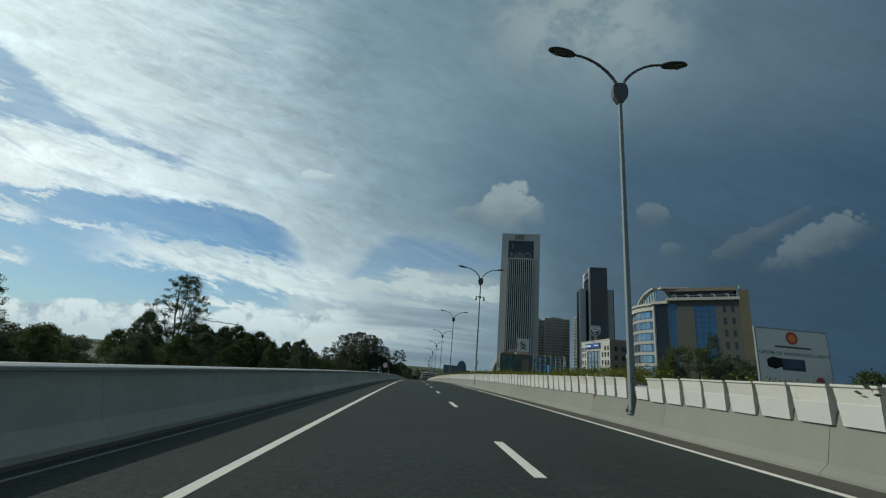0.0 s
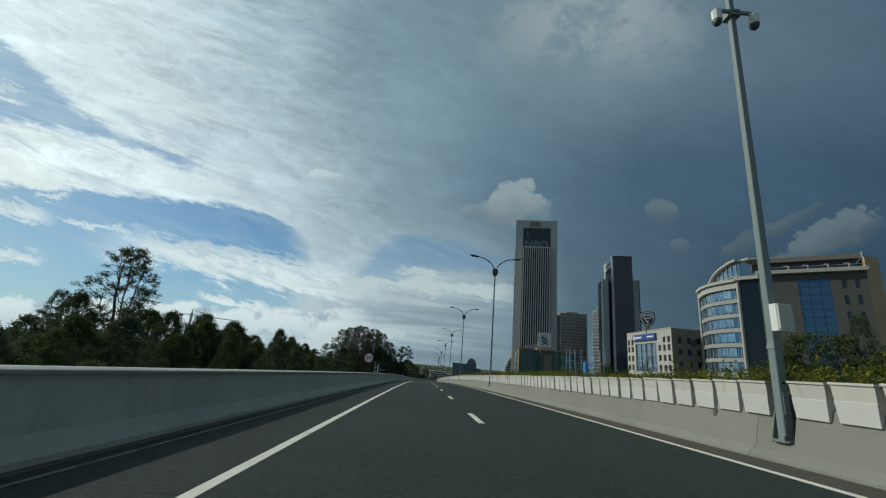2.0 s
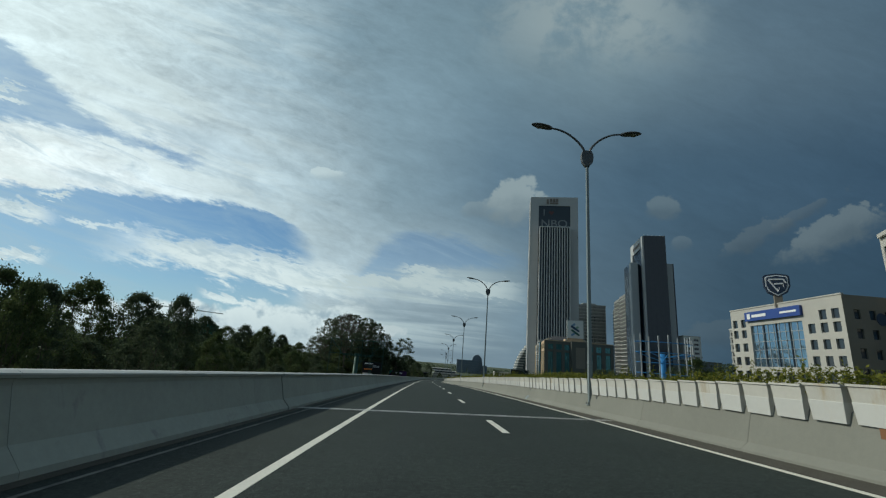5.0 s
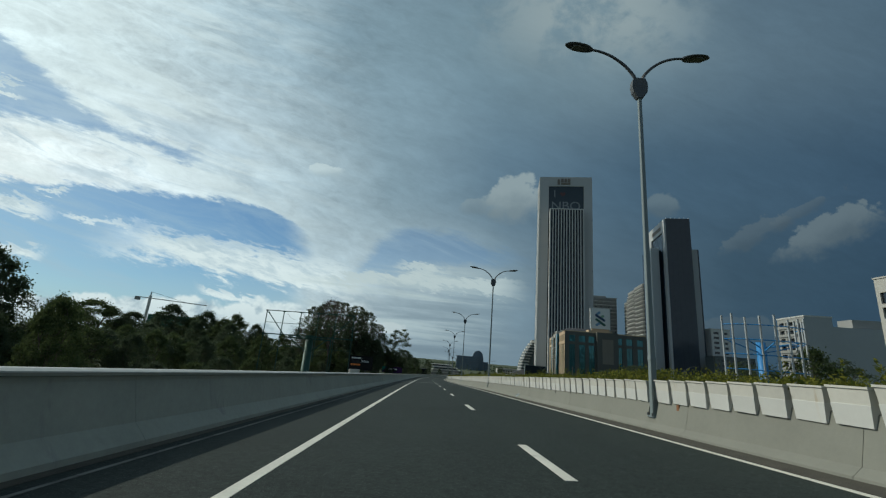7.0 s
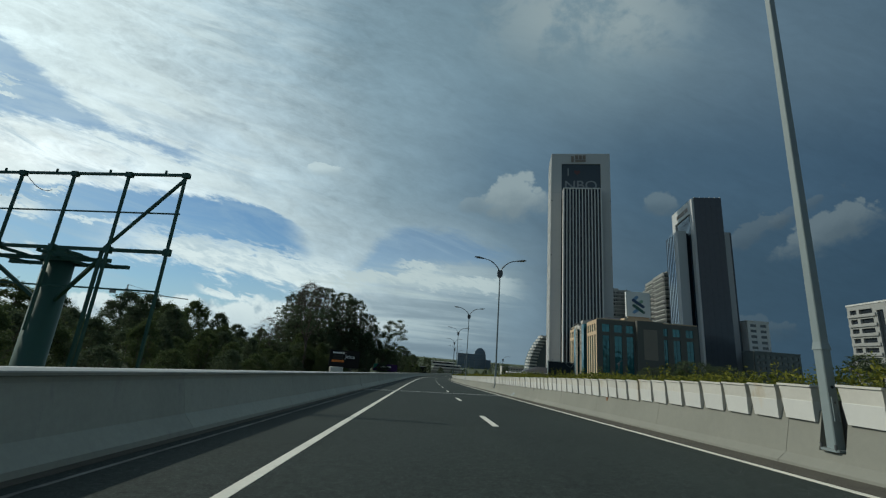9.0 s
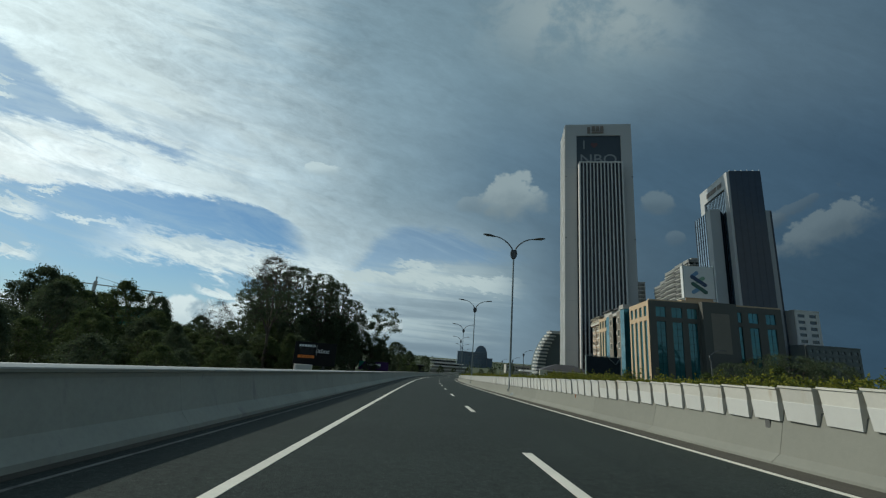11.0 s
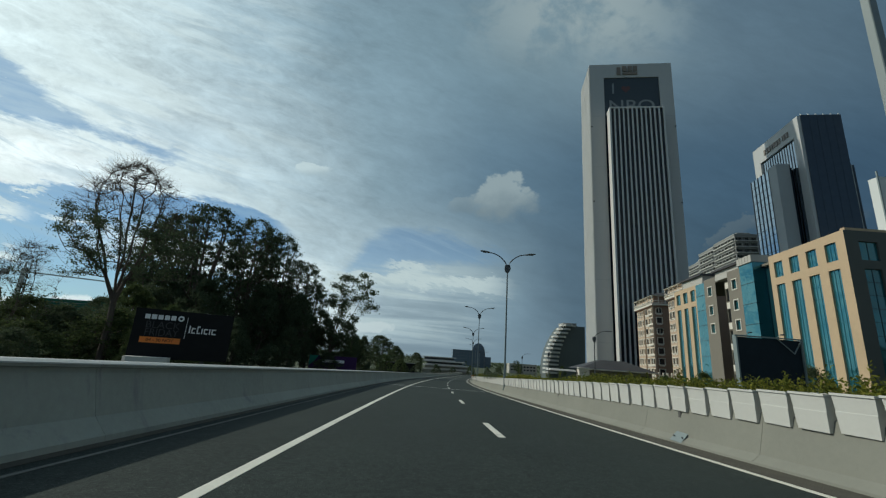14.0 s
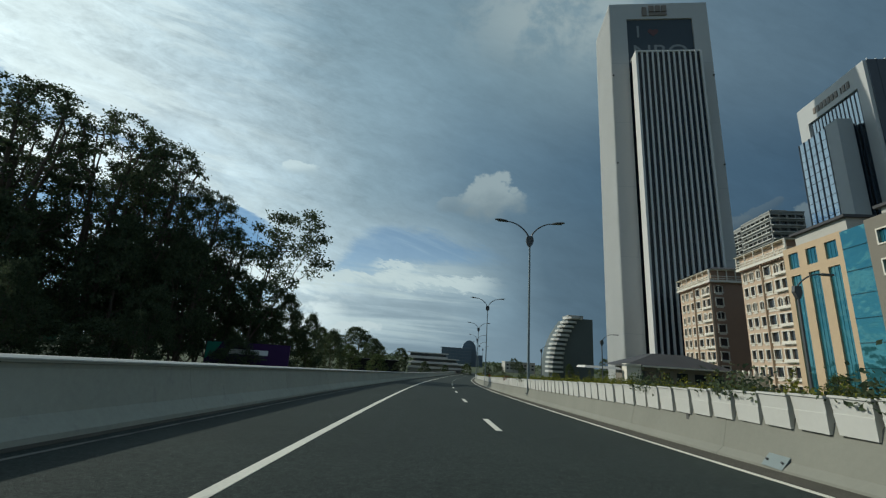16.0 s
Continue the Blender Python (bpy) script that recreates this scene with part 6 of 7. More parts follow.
def residence(x, y, turn, w, d, top, floors, label):
    """Rose-coloured apartment house: cream surrounds, a projecting corner bay and a balustraded roof terrace."""
    b = thing("residence_block", footing(x, y, turn), label, "apartment house", "residence blocks")
    T = H + top
    z0 = H - 12.0
    hs = (T - 3.2 - z0) / floors

    def clad(o, way, length, mat, cols, low=0):
        """One face with its windows; cols: (middle, width) pairs."""
        sh, holes, kinds = Shape(), [], []
        for c, wide in cols:
            for j in range(low, floors):
                z = z0 + hs * j
                arched = j in (floors - 1, floors - 3) and wide < 2.0
                tall = 1.9 if not arched else 1.75
                holes.append((c - wide / 2, c + wide / 2, z + 0.75, z + 0.75 + tall))
                kinds.append((wide, tall, arched))
        pierced(sh, o, way, length, 0, T, holes, 0.3)
        wl = part("wall", sh, mat, b)
        panes(wl, o, way, holes, DARK_WINDOW, 0.26)
        for h, kind in zip(holes, kinds):
            a = (h[0] + h[1]) / 2
            ob = part("window_surround", surround(kind), CREAM_TRIM, wl)
            ob.location = (o[0] + way[0] * a, o[1] + way[1] * a, (h[2] + h[3]) / 2)
            ob.rotation_euler = (0, 0, math.atan2(way[1], way[0]))

    clad((0, d), (0, -1), d, ROSE_RENDER, [(d * q, wide) for q, wide in ((0.10, 1.3), (0.24, 1.3), (0.40, 1.4), (0.58, 2.0), (0.76, 1.4), (0.90, 1.9))])
    # front turned from the sun, its shade put into the brown render
    clad((0, 0), (1, 0), w, BROWN_SHADE_RENDER, [(1.6, 1.7)], 1)
    # corner bay standing proud of the road face
    bay = part("corner_bay", Shape().box(-0.55, -0.002, d * 0.50, d * 0.50 + 0.25, 0, T - 3.4).box(-0.55, -0.002, 0.0, 0.25, 0, T - 3.4), ROSE_RENDER, b)
    for j in range(floors):
        z = z0 + hs * j
        block("string_course", CREAM_TRIM, b, -0.10, 0.0, 0.3, d * 0.5, z - 0.05, z + 0.12)
        block("balcony_rail", CREAM_TRIM, bay, -0.62, -0.50, 0.25, d * 0.28, z + 0.1, z + 0.55)
    part("rear", Shape().box(0.4, w, 0.4, d, 0, T - 0.3), BROWN_SHADE_RENDER, b)
    lodge = part("terrace", Shape().box(-0.9, w * 0.55, -0.9, d + 0.3, T - 3.3, T - 2.7), CREAM_TRIM, b)
    for k in range(int(d / 0.9)):
        block("corbel", BROWN_SHADE_RENDER, lodge, -0.85, -0.05, 0.2 + 0.9 * k, 0.45 + 0.9 * k, T - 3.7, T - 3.3)
    part("eave_band", Shape().box(-1.0, w + 0.4, -1.0, d + 0.4, T, T + 0.25), CREAM_TRIM, b)
    part("roof", Shape().prism([(-1.2, -1.2), (w + 0.5, -1.2), (w + 0.5, d + 0.5), (-1.2, d + 0.5)], T + 0.25, T + 2.0, 0.45), DARK_ROOF, b)
    for k in range(max(3, int(w * 0.55 / 1.6))):
        xx = -0.8 + (w * 0.55 + 0.6) * k / max(2, int(w * 0.55 / 1.6) - 1)
        block("terrace_post", CREAM_TRIM, lodge, xx - 0.10, xx + 0.10, -0.95, -0.75, T - 2.7, T)
    for k in range(max(3, int(d / 2.4))):
        yy = -0.6 + (d + 0.4) * k / (max(3, int(d / 2.4)) - 1)
        block("terrace_post", CREAM_TRIM, lodge, -0.95, -0.75, yy - 0.10, yy + 0.10, T - 2.7, T)
    for z in (1.72, 2.35):
        block("balustrade_rail", CREAM_TRIM, lodge, -1.0, w * 0.55, -1.0, -0.85, T - z - 0.08, T - z + 0.06)
        block("balustrade_rail", CREAM_TRIM, lodge, -1.0, -0.85, -1.0, d + 0.2, T - z - 0.08, T - z + 0.06)
    for k in range(int(d / 0.45)):
        block("baluster", CREAM_TRIM, lodge, -0.97, -0.87, -0.6 + 0.45 * k, -0.48 + 0.45 * k, T - 2.7, T - 1.75)
    return b


SURROUND = {}
residence(69.5, 406.5, -9.0, 15.0, 18.5, 19.2, 8, "rose-coloured apartment house with cream window surrounds and balustrade")
residence(64.5, 377.0, -9.0, 16.0, 16.0, 19.0, 8, "rose-coloured apartment house with cream surrounds behind the offices")


# Low hipped-roof house below the white tower
low = thing("low_hipped_house", footing(37.5, 390.0, -6.0), "low house with a dark hipped tile roof and cream walls", "house")
part("wall", Shape().box(1.5, 21.0, 1.5, 13.0, 0, H - 7.4), STONE_GREY, low)
for k in range(5):
    block("window", DARK_WINDOW, low, 3.0 + 3.7 * k, 5.2 + 3.7 * k, 1.42, 1.52, H - 10.2, H - 8.4)
part("pavilion", Shape().box(-0.6, 2.4, 0.2, 3.0, 0, H - 7.0), CREAM_TRIM, low)
part("roof", Shape().prism([(-1.0, 0.0), (22.5, 0.0), (22.5, 14.5), (-1.0, 14.5)], H - 7.3, H - 4.4, 0.30), DARK_ROOF, low)
part("fascia", Shape().box(-1.1, 22.6, -0.1, 0.05, H - 7.5, H - 7.2), CREAM_TRIM, low)
part("porch_roof", Shape().prism([(-9.0, 2.0), (-1.0, 2.0), (-1.0, 9.0), (-9.0, 9.0)], H - 8.4, H - 7.9, 0.9), FAR_WHITE, low)
part("garden_wall", Shape().box(22.5, 33.0, 1.0, 1.5, 0, H - 7.9), CREAM_TRIM, low)
for k in range(9):
    block("baluster", CREAM_TRIM, low, 22.8 + 1.2 * k, 23.2 + 1.2 * k, 1.0, 1.5, H - 7.9, H - 6.9)


# Steel frame of an empty advertising drum beside blue column
drum = thing("blue_billboard_frame", footing(54.5, 214.0, 0.0), "open steel frame round a bright blue column, panels missing", "billboard frame")
part("column", Shape().tube(((0, 0, 0), (0, 0, H + 5.5)), 0.75, 12), BLUE_PAINT, drum, "bright blue round column", True)
post_n = 11
for i in range(post_n):
    w = math.pi * (1.0 + i / (post_n - 1)) + 0.25
    x, y = 7.8 * math.cos(w), 4.5 * math.sin(w)
    block("post", GREY_CLAD, drum, x - 0.13, x + 0.13, y - 0.13, y + 0.13, H - 1.5, H + 9.8 + 0.4 * math.sin(i * 2.1))
for z in (0.4, 3.0, 5.6, 8.2):
    pts = []
    for i in range(21):
        w = math.pi * (1.0 + i / 20) + 0.25
        pts.append((7.8 * math.cos(w), 4.5 * math.sin(w), H + z))
    part("ring_rail", Shape().tube(pts, 0.10, 5), BLUE_PAINT, drum)
for k in range(6):
    w = math.pi * (1.0 + k / 5) + 0.25
    part("strut", Shape().beam((0, 0, H + 3.5 + (k % 2)), (7.8 * math.cos(w), 4.5 * math.sin(w), H + 5.6), 0.16), BLUE_PAINT, drum)


# Offices to the right of the median
def side_offices():
    b = thing("white_office_block", footing(152.6, 318.0, -6.0), "white office block with recessed window bands and a grey flank", "office building")
    L, D, T = 46.0, 17.5, H + 28.4
    holes = [(1.2, 4.2, 0, 0), (5.4, 11.0, 0, 0)]
    rows = [(a0, a1, T - 3.4 - 3.6 * j, T - 1.7 - 3.6 * j) for a0, a1, _, _ in holes for j in range(9)] + [(12.8, 15.4, H - 6, T - 2.6)]
    rows = [(D - a1, D - a0, z0, z1) for a0, a1, z0, z1 in rows]
    rows = [(D - a1, D - a0, z0, z1) for a0, a1, z0, z1 in rows]
    sh = Shape()
    pierced(sh, (0, D), (0, -1), D, 0, T, rows, 0.8)
    w = part("road_wall", sh, FAR_WALL, b)
    panes(w, (0, D), (0, -1), rows, DARK_WINDOW, 0.75)
    for j in range(9):
        block("balcony_front", FAR_WALL, w, -0.5, 0.0, 5.0, D - 0.4, T - 4.6 - 3.6 * j, T - 3.5 - 3.6 * j)
    part("flank", Shape().box(0.0, 11.0, 0.0, 0.6, 0, T), GREY_CLAD, b)
    part("body", Shape().box(0.9, 11.0, 0.6, D, 0, T - 0.4), GREY_CLAD, b)
    part("rear_wing", Shape().box(11.0, L, 1.5, D - 1, 0, T - 3.5), GREY_CLAD, b)
    part("plant_room", Shape().box(22, 34, 4, 12, T - 3.5, T + 0.5), FAR_WALL, b)
    part("parapet", Shape().box(-0.2, 11.2, -0.2, D + 0.2, T, T + 0.6), FAR_WHITE, b)


side_offices()


def far_block(name, x, y, turn, w, d, top, mat, label, rows=4, cols=5, win=DARK_WINDOW, roof=True):
    b = thing(name, footing(x, y, turn), label, "building", "distant buildings")
    T = H + top
    sh = Shape()
    hs = grid_holes(0.5, w - 0.5, max(2.0, T - 3.4 * rows), T - 0.8, cols, rows, 0.6, 0.5)
    pierced(sh, (0, 0), (1, 0), w, 0, T, hs, 0.4)
    f = part("front_wall", sh, mat, b)
    panes(f, (0, 0), (1, 0), hs, win, 0.35)
    part("body", Shape().box(0.0, w, 0.9, d, 0, T - 0.1), mat, b)
    if roof:
        part("parapet", Shape().box(-0.2, w + 0.2, -0.2, d + 0.2, T, T + 0.5), mat, b)
    return b


far_block("office_slab", 178.4, 424.0, 0.0, 13.0, 16.0, 32.2, FAR_WHITE, "pale office slab with a column of windows", 8, 2)
far_block("office_slab", 170.0, 460.0, 0.0, 20.0, 14.0, 35.0, HOTEL_WALL, "dark office slab beside the hotel tower", 8, 3)
far_block("office_slab", 172.0, 412.0, 0.0, 26.0, 10.0, 13.4, HOTEL_WALL, "low dark offices among trees", 5, 8)
far_block("office_slab", 96.0, 620.0, 0.0, 12.0, 14.0, 3.0, BROWN_SHADE_RENDER, "small brown block behind the terraced hotel", 4, 3)
far_block("office_slab", 62.0, 640.0, 0.0, 24.0, 14.0, -8.0, STONE_PALE, "low pale buildings in the distance", 2, 8)
far_block("ochre_house", 120.0, 96.0, 0.0, 14.0, 12.0, 12.0, OCHRE, "ochre house with a flat roof behind the trees", 3, 3)

# Large blue-grey offices at the end of the road
glassbox = thing("blue_office_building", footing(19.5, 806.0, 0.0), "blue-grey glass office box with a rounded tower behind", "office building")
part("box", Shape().box(0, 36, 0, 30, 0, H + 4.2), HAZE_GLASS, glassbox)
part("parapet", Shape().box(-0.4, 36.4, -0.4, 30, H + 4.2, H + 4.9), HAZE_CLAD, glassbox)
part("side_box", Shape().box(42, 50.5, 10, 30, 0, H - 2.2), HAZE_GLASS, glassbox)
for k in range(6):
    block("floor_band", HAZE_CLAD, glassbox, 0.2, 35.8, -0.15, 0.02, H + 1.0 - 3.6 * k, H + 1.4 - 3.6 * k)
for k in range(9):
    block("mullion", HAZE_CLAD, glassbox, 3.6 + 3.6 * k, 3.8 + 3.6 * k, -0.13, 0.02, H - 15.0, H + 4.1)
dome_ring = [(33.6 + 9.3 * math.cos(w), H - 18 + (32.6 * max(0.0, math.sin(w)) ** 0.42)) for w in [math.pi * i / 28 for i in range(29)]]
tower_r = part("round_tower", Shape().slab(dome_ring, 8.0, 24.0), HAZE_GLASS, glassbox, "rounded blue-grey tower")
part("tower_edge", Shape().slab([(x, z) for x, z in dome_ring[:15]] + [(33.6 + (x - 33.6) * 0.9, z - 1.3) for x, z in dome_ring[14::-1]], 7.8, 8.02), HAZE_CLAD, tower_r)
for k in range(4):
    block("tower_band", HAZE_CLAD, tower_r, 25.4, 41.8, 7.85, 8.02, H - 1 + 3.4 * k, H - 0.6 + 3.4 * k)

# Long white building with tiered roof edges by the bend
tiers = thing("tiered_white_building", footing(-12.3, 482.0, 0.0), "long white building with tiered flat roof edges among trees", "building")
for k, (x0, x1, z) in enumerate(((0.0, 17.5, -6.5), (1.5, 22.0, -8.6), (0.5, 25.5, -10.6))):
    part("roof_slab", Shape().box(x0, x1, -1.0 - 0.6 * k, 12.0, H + z - 0.4, H + z), FAR_WHITE, tiers)
    part("storey", Shape().box(x0 + 1.2, x1 - 1.2, 0.5, 11.0, H + z - 2.2, H + z - 0.4), DARK_WINDOW if k < 2 else FAR_WALL, tiers)
    part("parapet", Shape().box(x0 + 0.4, x1 - 0.4, -0.4 - 0.6 * k, 0.0 - 0.6 * k, H + z - 2.3, H + z - 1.5), FAR_WHITE, tiers)
part("plinth", Shape().box(0.5, 24, 0.5, 11.5, 0, H - 12.7), FAR_WALL, tiers)
far_block("dark_shed", -30.0, 440.0, 0.0, 16.0, 8.0, -10.6, BOARD_BLACK, "dark roadside shed under trees", 1, 3)

# Empty billboard frame in green steel
frame_b = thing("empty_billboard_frame", footing(-19.68, 183.86, -7.6), "empty green steel billboard frame on a round column", "billboard frame")
Z1, Z0, ZR = H + 1.80, H - 5.4, H - 0.87
COL = (-0.29, 1.51)
part("column", Shape().tube(((*COL, 0), (*COL, H - 0.95)), (0.50, 0.44), 18), GREEN_STEEL, frame_b, "thick round column", True)
part("column_cap", Shape().tube(((*COL, H - 1.05), (*COL, H - 0.69)), 0.555, 18), GREEN_STEEL, frame_b)
for i, foot in enumerate((Z0, Z0, H - 3.6, ZR, Z0, Z0)):
    x = 5.35 - 2.14 * i
    up = part("upright", Shape().beam((x, 0, foot), (x, 0, Z1), 0.075), GREEN_STEEL, frame_b)
    block("cleat", GREEN_STEEL, up, x - 0.11, x + 0.11, -0.06, 0.09, Z1 - 0.12, Z1 + 0.05)
    block("gusset", GREEN_STEEL, up, x - 0.10, x + 0.10, -0.05, 0.09, ZR - 0.12, ZR + 0.10)
    if i < 5:
        block("hook", GREEN_STEEL, up, x - 0.80, x - 0.75, -0.02, 0.03, Z1 + 0.02, Z1 + 0.14)
for z, w in ((Z1, 0.085), (H + 0.43, 0.045), (ZR, 0.11)):
    part("rail", Shape().beam((-5.4, 0.05, z), (5.42, 0.05, z), w), GREEN_STEEL, frame_b)
part("diagonal", Shape().beam((2.9, 0.1, ZR), (5.25, 0.1, Z1 - 0.15), 0.08), GREEN_STEEL, frame_b)
part("diagonal", Shape().beam((-2.9, 0.1, ZR), (-5.25, 0.1, Z1 - 0.15), 0.08), GREEN_STEEL, frame_b)
part("cross_arm", Shape().beam((-3.0, 0.75, H - 1.10), (2.6, 0.75, H - 1.10), 0.13), GREEN_STEEL, frame_b)
part("cross_arm", Shape().beam((-3.0, 1.9, H - 1.10), (2.2, 1.9, H - 1.10), 0.13), GREEN_STEEL, frame_b)
for x in (-2.2, -0.9, 0.5, 1.6):
    part("outrigger", Shape().beam((x, 0.05, ZR - 0.1), (x, 2.0, H - 1.12), 0.10), GREEN_STEEL, frame_b)
for x in (-2.4, 2.1):
    part("bracket", Shape().beam((x, 0.75, H - 1.15), (COL[0] + (0.4 if x > 0 else -0.4), 1.4, H - 2.5), 0.11), GREEN_STEEL, frame_b)
part("lower_upright", Shape().beam((2.9, 0.1, Z0), (2.9, 0.1, ZR), 0.085), GREEN_STEEL, frame_b)
part("lower_rail", Shape().beam((-2.9, 0.05, H - 2.13), (5.38, 0.05, H - 2.13), 0.05), GREEN_STEEL, frame_b)
for x, drop in ((-2.9, 1.3), (-0.9, 1.05)):
    cable = [(x + 0.09 * i, 0.0, Z1 - 0.1 - drop * (i / 14) + 0.5 * (i / 14) ** 3) for i in range(15)]
    part("loose_cable", Shape().tube(cable, 0.012, 4), BOARD_BLACK, frame_b)

# Black sale billboard
jum = thing("black_billboard", footing(-40.9, 310.7, 27.0), "black billboard with white lettering and an orange date strip", "billboard")
part("panel", Shape().box(-0.9, 9.2, 0, 0.3, H - 9.3, H - 3.75), BOARD_BLACK, jum)
for k in range(5):
    block("logo_bar", PRINT_WHITE, jum, 0.05 + 0.64 * k, 0.55 + 0.64 * k, -0.04, 0.0, H - 4.88, H - 4.36)
ringj = [(3.62 + 0.33 * math.cos(2 * math.pi * i / 14), H - 4.62 + 0.33 * math.sin(2 * math.pi * i / 14)) for i in range(14)]
part("logo_ring", Shape().slab(ringj, -0.04, 0.0), PRINT_WHITE, jum)
part("logo_centre", Shape().slab([(3.62 + (x - 3.62) * 0.45, H - 4.62 + (z - H + 4.62) * 0.45) for x, z in ringj], -0.05, -0.035), BOARD_BLACK, jum)
letters("sale_word", "BLACK", 1.12, PRINT_GREY, jum, 1.95, -0.01, H - 5.55, "dark grey capitals", 1.0, 0.01)
letters("sale_word", "FRIDAY", 1.12, PRINT_GREY, jum, 1.95, -0.01, H - 6.4, "", 0.9, 0.01)
strip_o = part("date_strip", Shape().box(0.0, 3.95, -0.05, 0.0, H - 7.55, H - 6.9), ORANGE, jum, "orange strip")
letters("date", "04 - 30 NOV", 0.50, BOARD_BLACK, strip_o, 1.95, -0.06, H - 7.23, "", 1.0, 0.01)
block("divider", PRINT_WHITE, jum, 4.28, 4.33, -0.04, 0.0, H - 6.9, H - 4.4)
for k, (wide, low, high) in enumerate(((0.14, 6.2, 5.3), (0.42, 6.2, 5.55), (0.34, 6.2, 5.3), (0.12, 6.2, 5.55), (0.42, 6.2, 5.55), (0.12, 6.2, 5.55), (0.46, 6.2, 5.55))):
    x = (4.62, 4.9, 5.46, 5.94, 6.2, 6.76, 7.02)[k]
    block("name_bar", PRINT_WHITE, jum, x, x + wide, -0.04, 0.0, H - low, H - low + 0.14 if wide > 0.3 else H - high)
    if wide > 0.3:
        block("name_bar", PRINT_WHITE, jum, x, x + wide, -0.04, 0.0, H - high - 0.14, H - high)
        block("name_bar", PRINT_WHITE, jum, x, x + 0.12, -0.04, 0.0, H - low + 0.14, H - high - 0.14)
for x in (1.6, 6.6):
    block("post", DARK_STEEL, jum, x - 0.2, x + 0.2, 0.3, 0.7, 0, H - 3.9)
# rounded white box of uncertain kind; its posts are added supports
canopy = thing("white_canopy", footing(-41.1, 309.6, 20.0), "rounded white box on posts below the billboard", "canopy")
part("canopy_roof", Shape().bevel_box(0.0, 4.2, -1.6, 0.4, H - 10.6, H - 9.05, 0.35), FAR_WHITE, canopy)
for x in (0.5, 3.7):
    part("post", Shape().tube(((x, -0.6, 0), (x, -0.6, H - 10.5)), 0.09, 8), DARK_STEEL, canopy)

# Purple billboard
voo = thing("purple_billboard", footing(-34.0, 355.0, 1.0), "purple billboard with a green corner and white wordmark", "billboard")
part("panel", Shape().box(0, 10.2, 0, 0.3, H - 11.0, H - 8.2), BOARD_PURPLE, voo)
part("green_corner", Shape().slab([(0.05, H - 8.25), (1.9, H - 8.25), (1.2, H - 9.4), (0.05, H - 10.4)], -0.03, 0.0), BOARD_GREEN, voo)
block("logo_bar", PRINT_WHITE, voo, 2.9, 7.6, -0.04, 0.0, H - 9.6, H - 9.0)
block("small_print", PRINT_GREY, voo, 2.9, 7.6, -0.04, 0.0, H - 10.2, H - 9.95)
for x in (2.0, 8.0):
    block("post", DARK_STEEL, voo, x - 0.2, x + 0.2, 0.3, 0.7, 0, H - 8.2)

# Single-arm lamps on the lower road


def side_lamp():
    lamp = thing("side_street_lamp", Matrix.Translation((31.0, 335.0, GROUND_Z)), "slim dark street lamp with one curved arm", "street lamp", "street lamps of the lower road")
    part("pole", Shape().tube(((0, 0, 0), (0, 0, H - 0.5)), (0.14, 0.08), 8), DARK_STEEL, lamp)
    part("shield", Shape().slab([(-0.2, H + 0.1), (-0.28, H - 0.3), (-0.1, H - 0.75), (0.1, H - 0.75), (0.28, H - 0.3), (0.2, H + 0.1)], -0.12, 0.12), DARK_STEEL, lamp)
    pts = [(0.05 + 1.9 * (i / 10) ** 1.3, 0, H + 0.0 + 1.05 * math.sin(i / 10 * math.pi / 2)) for i in range(11)]
    arm = part("arm", Shape().tube(pts, 0.05, 6), DARK_STEEL, lamp)
    part("lamp_head", Shape().bevel_box(1.85, 2.75, -0.14, 0.14, H + 0.98, H + 1.1, 0.06), DARK_STEEL, arm)
    return lamp


SIDE_LAMPS = ((17.2, 326.7, -2.4), (21.0, 366.0, -4.2), (23.0, 406.0, -4.8), (39.5, 278.6, -1.4), (45.8, 223.9, -0.6))
lamp_b = side_lamp()
lamp_b.matrix_world = Matrix.Translation((17.2, 326.7, GROUND_Z - 2.4))
for x, y, z in SIDE_LAMPS[1:]:
    copy_thing(lamp_b, Matrix.Translation((x, y, GROUND_Z + z)))

# Building crane and green netting far off
crane = thing("tower_crane", footing(-320.0, 578.0, 0.0), "pale tower crane far beyond the trees", "crane")
part("mast", Shape().box(-1.0, 1.0, -1.0, 1.0, 0, H + 38), FAR_WHITE, crane)
part("jib", Shape().beam((-16, 0, H + 36), (62, 0, H + 32), 0.9), FAR_WHITE, crane)
part("counterweight", Shape().box(-16, -11, -1, 1, H + 32.5, H + 36), FAR_WALL, crane)
part("apex", Shape().beam((0, 0, H + 36), (0, 0, H + 42), 0.8), FAR_WHITE, crane)
part("stay", Shape().beam((0, 0, H + 42), (40, 0, H + 33.2), 0.25), FAR_WALL, crane)
site = thing("netted_building_site", footing(-370.0, 652.0, 0.0), "building shell wrapped in green netting beyond the trees", "building site")
part("shell", Shape().box(0, 60, 0, 20, 0, H + 22.3), NETTING, site)
for k in range(5):
    block("floor_edge", FAR_WALL, site, -0.4, 60.4, -0.4, 0.1, H + 3 + 4 * k, H + 3.3 + 4 * k)


